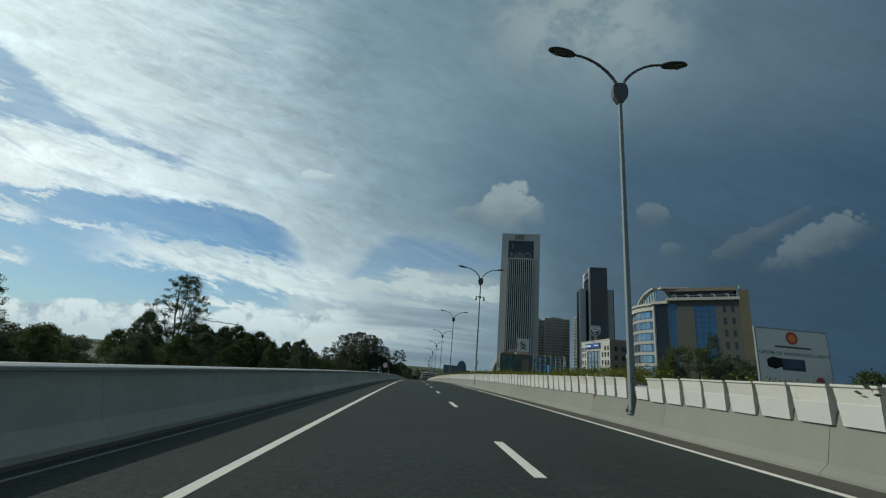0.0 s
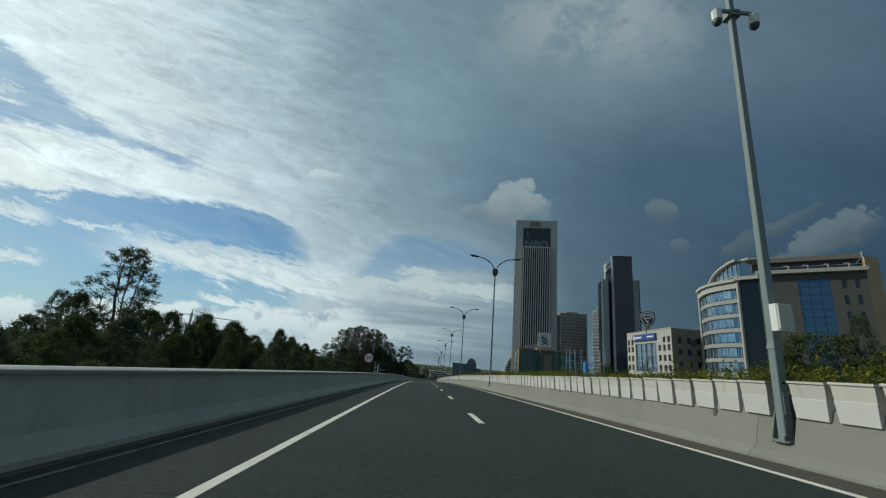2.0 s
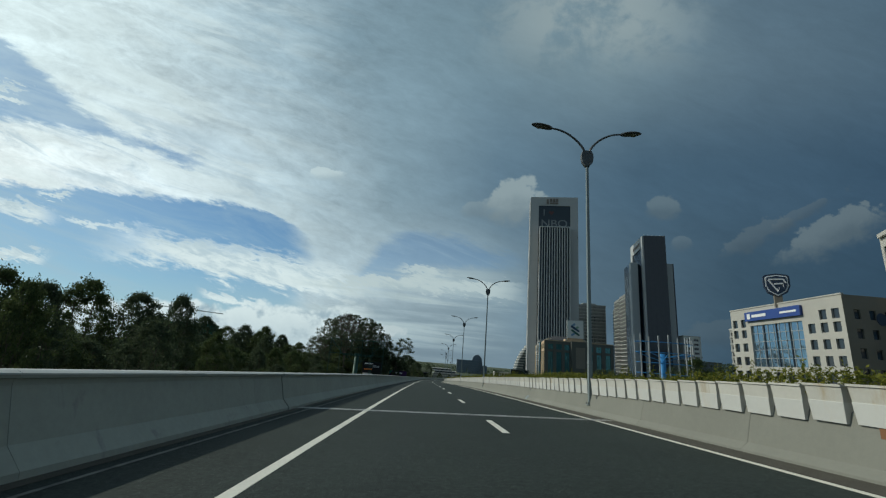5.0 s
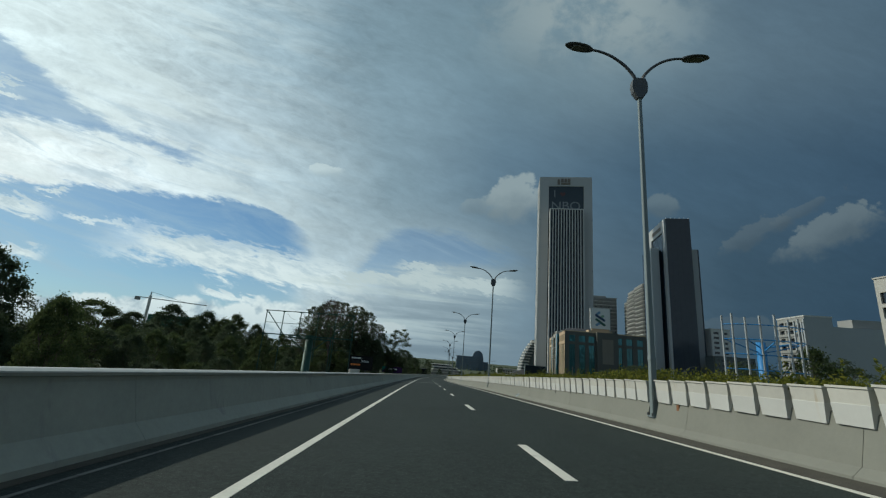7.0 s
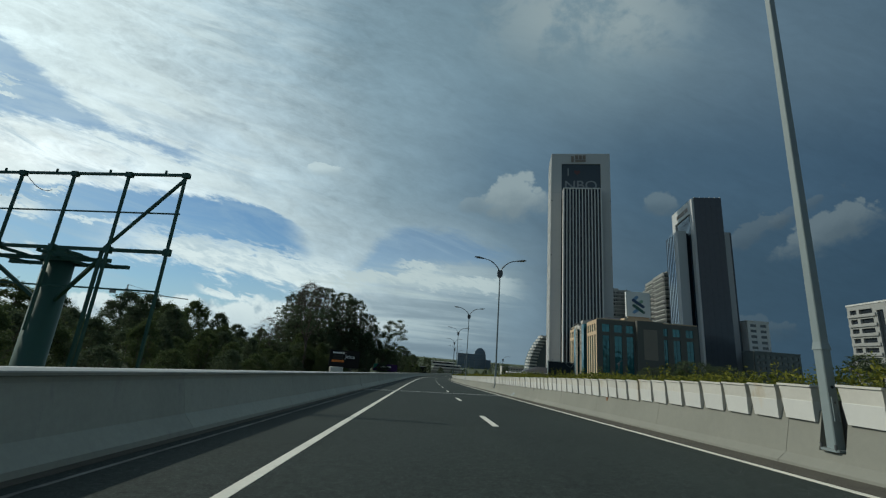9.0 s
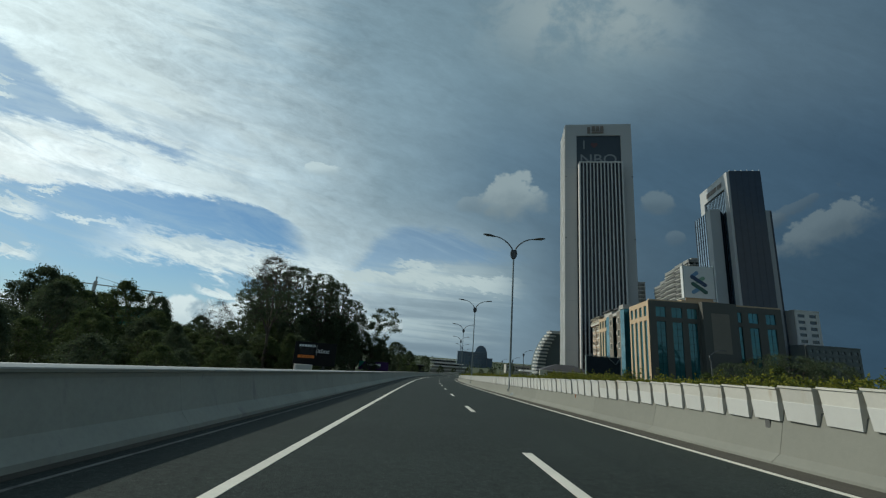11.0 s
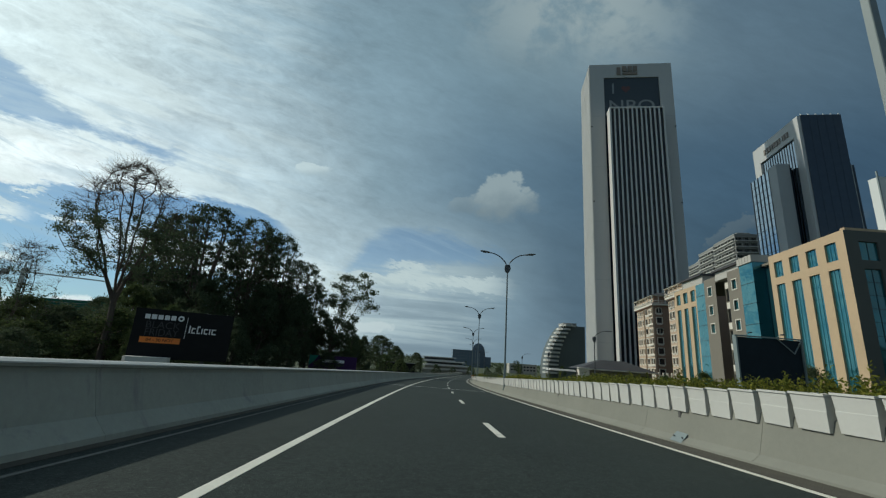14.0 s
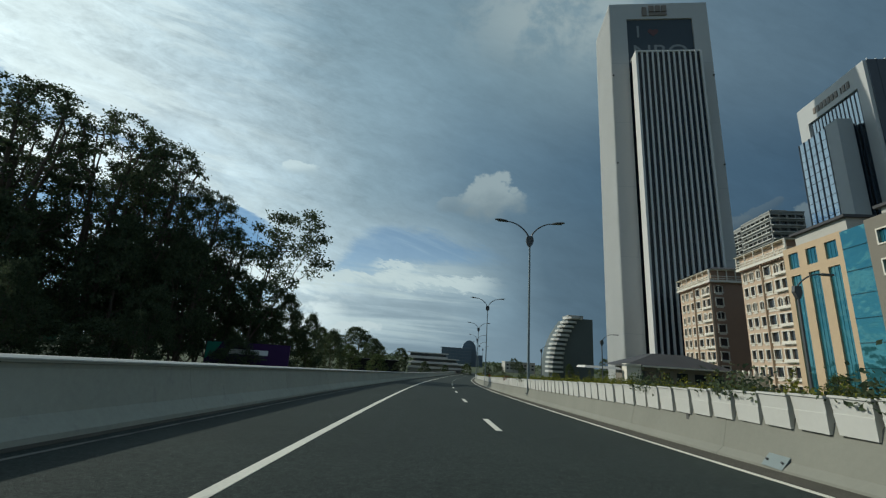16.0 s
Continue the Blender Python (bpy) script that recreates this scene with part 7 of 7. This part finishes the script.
# Trees
def crown_tree(seed, height, radius, low, clumps, size, leaf, per, lean=0.0, shape="round", bare=0.0, stems=3, fill=0.6):
    """Trunk, limbs that branch towards every tuft, and a crown of small leaves in tufts.
    low: share of the height at which the crown begins; bare: share of tufts with no leaves; fill: how far tufts reach inwards."""
    rng = random.Random(seed)
    wood, crown = Shape(), Shape()
    span = height * (1.0 - low)
    goals = []
    for k in range(clumps):
        q = rng.random() ** 0.85
        if shape == "egg":
            wide = math.sin(math.pi * (0.14 + 0.78 * q)) ** 0.8
        elif shape == "flat":
            wide = math.sqrt(max(0.02, 1 - (max(q, 0.45) - 0.45) ** 2 * 3.0)) * (0.55 + 0.45 * min(1.0, q / 0.5))
        else:
            wide = math.sqrt(max(0.02, 1 - (q * 1.02) ** 2.4)) * (0.62 + 0.38 * min(1.0, q / 0.35))
        # lobes break the outline
        a = rng.uniform(0, 2 * math.pi)
        wide *= 0.86 + 0.16 * math.sin(3 * a + seed) + 0.10 * math.sin(5 * a + 2 * seed + q * 6)
        r = radius * wide * math.sqrt(rng.uniform(1 - fill, 1.0))
        goals.append(Vector((math.cos(a) * r + lean * radius * q, math.sin(a) * r, height * low + span * q * 0.97)))
    # stems up to the fork, then limbs out to the tufts, each from the nearest wood below it
    nodes, parent = [], []
    fork = height * max(0.16, low * 0.8)
    for i in range(5):
        q = i / 4
        nodes.append(Vector((rng.uniform(-0.2, 0.2) + lean * radius * 0.15 * q, rng.uniform(-0.2, 0.2), fork * q)))
        parent.append(i - 1)
    for k in range(stems):
        a = 2 * math.pi * (k + rng.random() * 0.5) / stems
        reach = radius * rng.uniform(0.25, 0.5)
        at = 4
        for i in range(1, 6):
            q = i / 5
            nodes.append(nodes[4] + Vector((math.cos(a) * reach * q ** 0.8 + lean * radius * 0.7 * q, math.sin(a) * reach * q ** 0.8, (height * 0.86 - fork) * q)) + Vector((rng.uniform(-0.3, 0.3), rng.uniform(-0.3, 0.3), 0)))
            parent.append(at)
            at = len(nodes) - 1
    spots = np.array([tuple(n) for n in nodes])
    way_in = [0.0] * 5
    for i in range(5, len(nodes)):
        way_in.append(way_in[parent[i]] + (nodes[i] - nodes[parent[i]]).length)
    tips = []
    goals.sort(key=lambda g: (g - nodes[4]).length)
    for g in goals:
        d = np.array(tuple(g)) - spots
        far = np.sqrt((d ** 2).sum(1)) + 1.6 * np.maximum(0.0, spots[:, 2] - g.z + 0.15 * np.hypot(d[:, 0], d[:, 1]))
        far += 0.40 * np.array(way_in)
        far[:3] += 50.0
        at = int(far.argmin())
        start = nodes[at]
        steps = max(1, min(4, int((g - start).length / (height * 0.05)) + 1))
        for i in range(1, steps + 1):
            q = i / steps
            p = start.lerp(g, q) + Vector((0, 0, -0.10 * (g - start).length * math.sin(math.pi * q)))
            if i < steps:
                p += Vector((rng.uniform(-1, 1), rng.uniform(-1, 1), rng.uniform(-1, 1))) * height * 0.006
            nodes.append(p)
            way_in.append(way_in[at] + (p - nodes[at]).length)
            parent.append(at)
            at = len(nodes) - 1
        spots = np.vstack([spots, [tuple(n) for n in nodes[len(spots):]]])
        tips.append(at)
    load = [0] * len(nodes)
    for t in tips:
        while t >= 0:
            load[t] += 1
            t = parent[t]
    fine = 0.0007 if bare > 0.5 else 0.0011
    thick = [height * fine * max(1, n) ** 0.45 for n in load]
    for i, p in enumerate(parent):
        if p < 0 or not load[i]:
            continue
        wood.tube((nodes[p], nodes[i]), (max(thick[p] * 0.9, thick[i]) if thick[p] < thick[i] * 2.2 else thick[i] * 1.25, thick[i]), 6 if load[i] > 20 else 4 if load[i] > 3 else 3)
    for t in tips:
        c = nodes[t]
        r = size * rng.uniform(0.6, 1.25)
        if rng.random() < bare * (1.4 if c.z > height * 0.74 else 0.28):
            for _ in range(14):
                d = Vector((rng.gauss(0, 1), rng.gauss(0, 1), abs(rng.gauss(0.5, 0.7)))) * r * 0.9
                wood.tube((c, c + d * 0.5 + Vector((0, 0, -0.05)), c + d), (height * 0.00045, height * 0.00035, height * 0.0002), 3)
            continue
        flat = rng.uniform(0.45, 0.75)
        for _ in range(per):
            d = Vector((rng.gauss(0, 0.5), rng.gauss(0, 0.5), rng.gauss(0, 0.5) * flat))
            leaf_quad(crown, c + d * r, leaf * rng.uniform(0.6, 1.3), rng, 1.8)
    return wood, crown


def tree_kind(label, mat, *shape_args, **more):
    wood, crown = crown_tree(*shape_args, **more)
    t = thing("tree", Matrix.Identity(4), label, "tree")
    part("trunk", wood, BARK, t)
    part("crown", crown, mat, t)
    return t


# kinds: seed, height, crown radius, foot of the crown, tufts, tuft size, leaf, leaves to a tuft
KINDS = {
    "stand": [tree_kind("tall dark tree with many limbs and tufted leaves", LEAF_DARK, 3, 40.0, 9.5, 0.24, 400, 0.9, 0.21, 56, stems=5, shape="flat", fill=0.72),
              tree_kind("tall dark tree with many limbs and tufted leaves", LEAF_DARK, 8, 40.0, 9.5, 0.26, 380, 0.9, 0.21, 56, stems=5, shape="flat", fill=0.72)],
    "sprawl": [tree_kind("dark tree with sprawling limbs and separate leaf tufts", LEAF_DARK, 47, 28.0, 7.5, 0.36, 80, 1.3, 0.24, 120, lean=0.75, shape="flat", fill=0.8)],
    "bare": [tree_kind("tall half-bare tree with fine branches", LEAF_DARK, 5, 36.0, 11.5, 0.48, 460, 1.05, 0.15, 95, shape="round", bare=0.72, stems=5, fill=0.85, lean=-0.12)],
    "snag": [tree_kind("low half-bare tree with crooked twigs", LEAF_DARK, 15, 20.0, 7.0, 0.35, 150, 0.9, 0.15, 26, bare=0.62, fill=0.8)],
    "broad": [tree_kind("dark spreading tree beside the expressway", LEAF_DARK, 13, 18.0, 6.5, 0.28, 150, 0.95, 0.18, 75, shape="flat"),
              tree_kind("green spreading tree beside the expressway", LEAF_MID, 14, 18.0, 6.5, 0.28, 150, 0.95, 0.18, 75, shape="flat")],
    "round": [tree_kind("bushy green tree beside the expressway", LEAF_MID, 23, 14.0, 4.6, 0.16, 130, 0.85, 0.16, 80),
              tree_kind("bushy dark tree beside the expressway", LEAF_DARK, 24, 14.0, 4.6, 0.16, 130, 0.85, 0.16, 80)],
    "dome": [tree_kind("rounded dark green tree beyond the shoulder", LEAF_MID, 51, 20.0, 7.0, 0.22, 210, 1.05, 0.20, 85),
             tree_kind("rounded dark tree beyond the shoulder", LEAF_DARK, 52, 20.0, 7.0, 0.22, 210, 1.05, 0.20, 85)],
    "gum": [tree_kind("tall gum tree with a high tufted crown", LEAF_DARK, 61, 40.0, 9.0, 0.42, 190, 1.15, 0.22, 70, shape="egg", stems=4, fill=0.75)],
    "acacia": [tree_kind("flat-topped thorn tree with a dark layered crown", LEAF_DARK, 71, 18.0, 11.0, 0.55, 260, 1.0, 0.16, 60, shape="flat", stems=4)],
    "far": [tree_kind("dark spreading tree in the woods", LEAF_DARK, 33, 24.0, 9.0, 0.24, 150, 1.5, 0.36, 45, shape="flat"),
            tree_kind("dark rounded tree in the woods", LEAF_MID, 34, 24.0, 8.0, 0.20, 150, 1.5, 0.36, 45)],
}
BASE = {"stand": 40.0, "sprawl": 28.0, "bare": 36.0, "snag": 20.0, "broad": 18.0, "round": 14.0, "dome": 20.0, "gum": 40.0, "far": 24.0, "acacia": 18.0}
used = set()


def plant(kind, x, y, top, turn=0.0, wide=1.0, pick=0):
    """A tree whose crown reaches the level top."""
    src = KINDS[kind][pick % len(KINDS[kind])]
    k = (top - GROUND_Z) / BASE[kind]
    m = Matrix.Translation((x, y, GROUND_Z)) @ Matrix.Rotation(turn, 4, "Z") @ Matrix.Diagonal((k * wide, k * wide, k, 1))
    if src.name not in used:
        used.add(src.name)
        src.matrix_world = m
        return src
    ob = copy_thing(src, m)
    ob.matrix_world = m
    return ob


rng = random.Random(77)
# the tall stand by the sale billboard, its sprawling neighbour, and the half-bare trees before it
plant("sprawl", -32.0, 360.0, 11.3, 0.0, 1.0)
for kind, x, y, top, wide, pick in (
        ("stand", -66.0, 354.0, 21.5, 1.10, 0), ("stand", -58.0, 350.0, 22.5, 1.05, 1), ("stand", -50.0, 355.0, 21.5, 1.05, 0), ("stand", -44.5, 357.0, 18.8, 0.95, 1), ("stand", -39.5, 359.0, 13.5, 0.90, 0),
        ("stand", -73.0, 358.0, 19.5, 1.05, 1), ("stand", -53.0, 364.0, 19.0, 1.10, 0), ("stand", -36.5, 361.0, 8.5, 0.80, 1), ("dome", -27.5, 364.0, -0.5, 0.6, 1), ("dome", -24.5, 367.0, -3.0, 0.55, 1),
        ("dome", -37.5, 354.0, 4.5, 0.75, 1), ("dome", -44.0, 351.0, 6.0, 0.75, 1), ("dome", -52.0, 343.0, 5.0, 0.8, 1), ("dome", -61.0, 344.0, 6.0, 0.8, 1), ("dome", -70.0, 350.0, 7.0, 0.8, 1), ("dome", -33.5, 364.0, 0.5, 0.7, 1),
        ("dome", -29.5, 362.0, -3.0, 0.7, 1), ("dome", -43.0, 338.0, -2.5, 0.7, 1), ("dome", -36.0, 346.0, -3.0, 0.7, 1), ("dome", -51.0, 332.0, -1.5, 0.7, 0), ("dome", -60.0, 335.0, 2.0, 0.8, 0), ("dome", -47.0, 320.0, -5.0, 0.7, 0),
        ("bare", -54.0, 323.0, 19.6, 1.0, 0), ("snag", -63.5, 318.0, 3.0, 0.8, 0), ("snag", -69.0, 324.0, 5.8, 1.0, 0), ("round", -39.5, 320.0, -8.5, 1.2, 0), ("round", -30.0, 354.0, -7.5, 1.3, 1), ("round", -52.0, 308.0, -7.0, 1.3, 1), ("round", -59.0, 303.0, -5.0, 1.4, 0),
        ("round", -27.0, 368.0, -5.5, 1.2, 0), ("round", -22.5, 374.0, -5.0, 0.9, 1), ("round", -21.0, 384.0, -7.0, 1.1, 0), ("dome", -35.0, 482.0, 2.2, 1.5, 1), ("dome", -24.0, 455.0, -3.0, 1.2, 1), ("dome", -40.0, 440.0, -1.0, 1.1, 0), ("dome", -16.0, 500.0, -5.0, 1.4, 1), ("dome", -28.0, 515.0, -3.5, 1.4, 0), ("dome", -48.0, 500.0, 0.0, 1.4, 1), ("dome", -66.0, 470.0, 1.5, 1.4, 0), ("dome", -62.0, 430.0, 2.0, 1.2, 1), ("round", -19.0, 420.0, -8.5, 1.4, 0), ("round", -13.0, 440.0, -9.5, 1.4, 1),
        ("round", -5.0, 460.0, -10.0, 1.3, 1), ("round", 3.0, 466.0, -11.0, 1.3, 1), ("round", 20.0, 470.0, -10.5, 1.4, 1), ("round", 12.0, 474.0, -10.0, 1.3, 0), ("round", 27.0, 480.0, -10.0, 1.5, 1),
        ("dome", -56.0, 368.0, 9.0, 0.9, 1), ("dome", -47.0, 366.0, 8.5, 0.9, 1), ("dome", -41.0, 367.0, 4.5, 0.8, 1), ("round", -45.0, 343.0, -5.5, 1.5, 1), ("round", -38.0, 342.0, -7.0, 1.5, 1), ("dome", -65.0, 362.0, 9.0, 0.9, 1),
        # rounded crowns set back from the shoulder
        ("dome", -136.0, 293.0, 9.0, 1.7, 0), ("dome", -126.0, 300.0, 6.0, 1.3, 1), ("dome", -157.0, 370.0, 15.3, 1.2, 1), ("dome", -145.0, 376.0, 10.5, 1.2, 0), ("dome", -99.0, 327.0, 10.0, 0.85, 0), ("dome", -91.0, 331.0, 6.5, 0.8, 1), ("dome", -107.0, 324.0, 6.0, 0.9, 1),
        ("gum", -110.0, 354.0, 10.2, 0.42, 0), ("broad", -97.0, 418.0, 10.8, 1.0, 0), ("dome", -88.0, 426.0, 3.5, 0.9, 1), ("dome", -108.0, 410.0, 4.5, 1.0, 0), ("dome", -120.0, 405.0, 5.5, 1.1, 1), ("dome", -112.0, 290.0, 2.0, 1.1, 1), ("dome", -82.0, 318.0, 1.5, 1.0, 0), ("dome", -75.0, 305.0, -1.0, 1.0, 1),
        ("dome", -88.0, 296.0, 6.0, 0.9, 0), ("dome", -80.0, 286.0, 4.0, 0.9, 1), ("dome", -97.0, 300.0, 8.5, 0.9, 1),
        # the tall gum by the start and its neighbours
        ("gum", -87.0, 161.0, 24.9, 1.05, 0), ("dome", -95.0, 158.0, 11.0, 0.8, 1), ("dome", -76.0, 158.0, 8.0, 0.75, 0), ("broad", -86.0, 168.0, 9.0, 1.1, 1), ("gum", -83.0, 139.0, 9.5, 0.65, 0), ("dome", -66.0, 151.0, 7.6, 0.7, 1), ("dome", -58.0, 152.0, 6.2, 0.65, 0), ("dome", -52.0, 152.0, 4.8, 0.6, 1),
        ("dome", -46.6, 170.0, 6.4, 0.5, 1), ("dome", -48.0, 146.0, 4.2, 0.5, 0), ("round", -43.0, 160.0, 1.5, 0.9, 1), ("dome", -45.0, 180.0, 1.0, 0.6, 0),
        ("gum", -66.0, 77.0, 9.8, 0.75, 0), ("dome", -72.0, 80.0, 6.0, 0.8, 1), ("dome", -73.0, 196.0, 9.0, 0.85, 1), ("dome", -80.0, 190.0, 10.5, 0.9, 0), ("dome", -68.0, 205.0, 3.0, 0.8, 0)):
    turn = rng.uniform(0, 6.28)
    plant(kind, x, y, top, 0.0 if kind == "bare" else turn, wide, pick)
# the lower belt beside the shoulder: (y, level of the crowns)
BELT = ((62, 1.0), (76, 0.5), (90, 1.4), (104, 2.6), (118, 3.4), (132, 3.8), (146, 2.2), (186, -0.5), (199, -1.5), (212, -2.0), (225, -1.6), (238, -1.2), (251, -1.4), (264, -1.6), (277, -2.0), (290, -2.6))
for i, (y, top) in enumerate(BELT):
    plant("dome", -62.0 + rng.uniform(-4, 4), y + rng.uniform(-3, 3), top + rng.uniform(-0.8, 0.8), rng.uniform(0, 6.28), rng.uniform(0.7, 0.95), i)
    plant("round", -50.0 + rng.uniform(-3, 3), y + 6 + rng.uniform(-3, 3), top * 0.5 - 5.0 + rng.uniform(-1.0, 0.8), rng.uniform(0, 6.28), rng.uniform(1.1, 1.5), i + 1)
    plant("far", -98.0 + rng.uniform(-8, 8), y + 12 + rng.uniform(-5, 5), top + 1.0 + rng.uniform(-1.6, 1.0), rng.uniform(0, 6.28), 0.9, i)
# undergrowth that closes the belt
for i in range(40):
    y = 58 + 7.0 * i
    fall = -0.035 * max(0.0, y - 60)
    plant("round", -72.0 + rng.uniform(-6, 6), y + rng.uniform(-2, 2), 1.2 + fall * 0.55 + rng.uniform(-1.2, 0.8), rng.uniform(0, 6.28), rng.uniform(1.1, 1.5), i)
# far woods along the shoulder side
for i in range(22):
    plant("far", -150.0 - rng.uniform(0, 60), 130 + 24 * i + rng.uniform(-8, 8), 3.5 + rng.uniform(-2, 2), rng.uniform(0, 6.28), 1.2, i)
# hedge between the belt and the tall stand
for i in range(18):
    plant("round", -112.0 + 3.6 * i, 331.0 + 7.0 * math.sin(i * 1.9), -2.6 + 0.7 * math.sin(i * 2.7), i * 1.1, 1.45, i)
    plant("round", -94.0 + 2.8 * i, 318.0 + 3.0 * math.sin(i * 2.3) if i < 14 else 327.0, -6.3 + 0.8 * math.sin(i * 3.1), i * 1.7, 1.7, i + 1)
# on the town side
for kind, x, y, top, wide in (("broad", 69.0, 128.0, 11.5, 1.0), ("broad", 74.0, 122.0, 9.0, 1.0), ("round", 67.0, 134.0, 7.5, 1.0), ("broad", 78.0, 118.0, 10.0, 1.0), ("gum", 73.0, 124.0, 15.0, 0.4), 
                              ("round", 62.0, 212.0, 5.0, 0.9), ("broad", 96.0, 268.0, 3.0, 1.2), ("broad", 82.0, 255.0, 4.0, 1.2), ("acacia", 73.0, 304.0, 1.2, 0.95), ("acacia", 60.0, 302.0, -1.5, 0.8), ("broad", 90.0, 240.0, 6.0, 1.1), ("round", 52.0, 300.0, -4.0, 1.0), ("acacia", 84.0, 306.0, 0.5, 0.8), ("round", 66.0, 298.0, -1.5, 1.0),
                              ("round", 38.0, 345.0, -7.5, 0.9), ("round", 36.0, 330.0, -6.5, 0.9), ("round", 43.0, 318.0, -5.0, 0.9), ("round", 33.0, 318.0, -7.6, 0.8), ("round", 88.0, 100.0, 7.0, 1.0), ("round", 98.0, 96.0, 6.0, 1.0),
                              ("round", 46.0, 520.0, -9.5, 1.0), ("broad", 54.0, 560.0, -7.0, 0.9), ("round", 40.0, 560.0, -10.0, 1.0), ("broad", 60.0, 600.0, -5.0, 0.9), ("round", 78.0, 540.0, -7.0, 1.0), ("broad", 95.0, 530.0, -3.0, 0.9)):
    plant(kind, x, y, top, rng.uniform(0, 6.28), wide, int(x))

# distant woods closing the horizon
woods = Shape()
for _ in range(20000):
    a = radians(rng.uniform(-80, 70))
    r = rng.uniform(620, 1500)
    x, y = -math.sin(a) * -r, math.cos(a) * r + 100
    leaf_quad(woods, (x, y, GROUND_Z + rng.uniform(0, 5.5) * (1.0 + 0.8 * (x < -20))), rng.uniform(1.2, 3.0), rng, 1.2)
single("distant_woods", woods, LEAF_DARK, "dark distant woods along the horizon", "woods", kind="stuff")
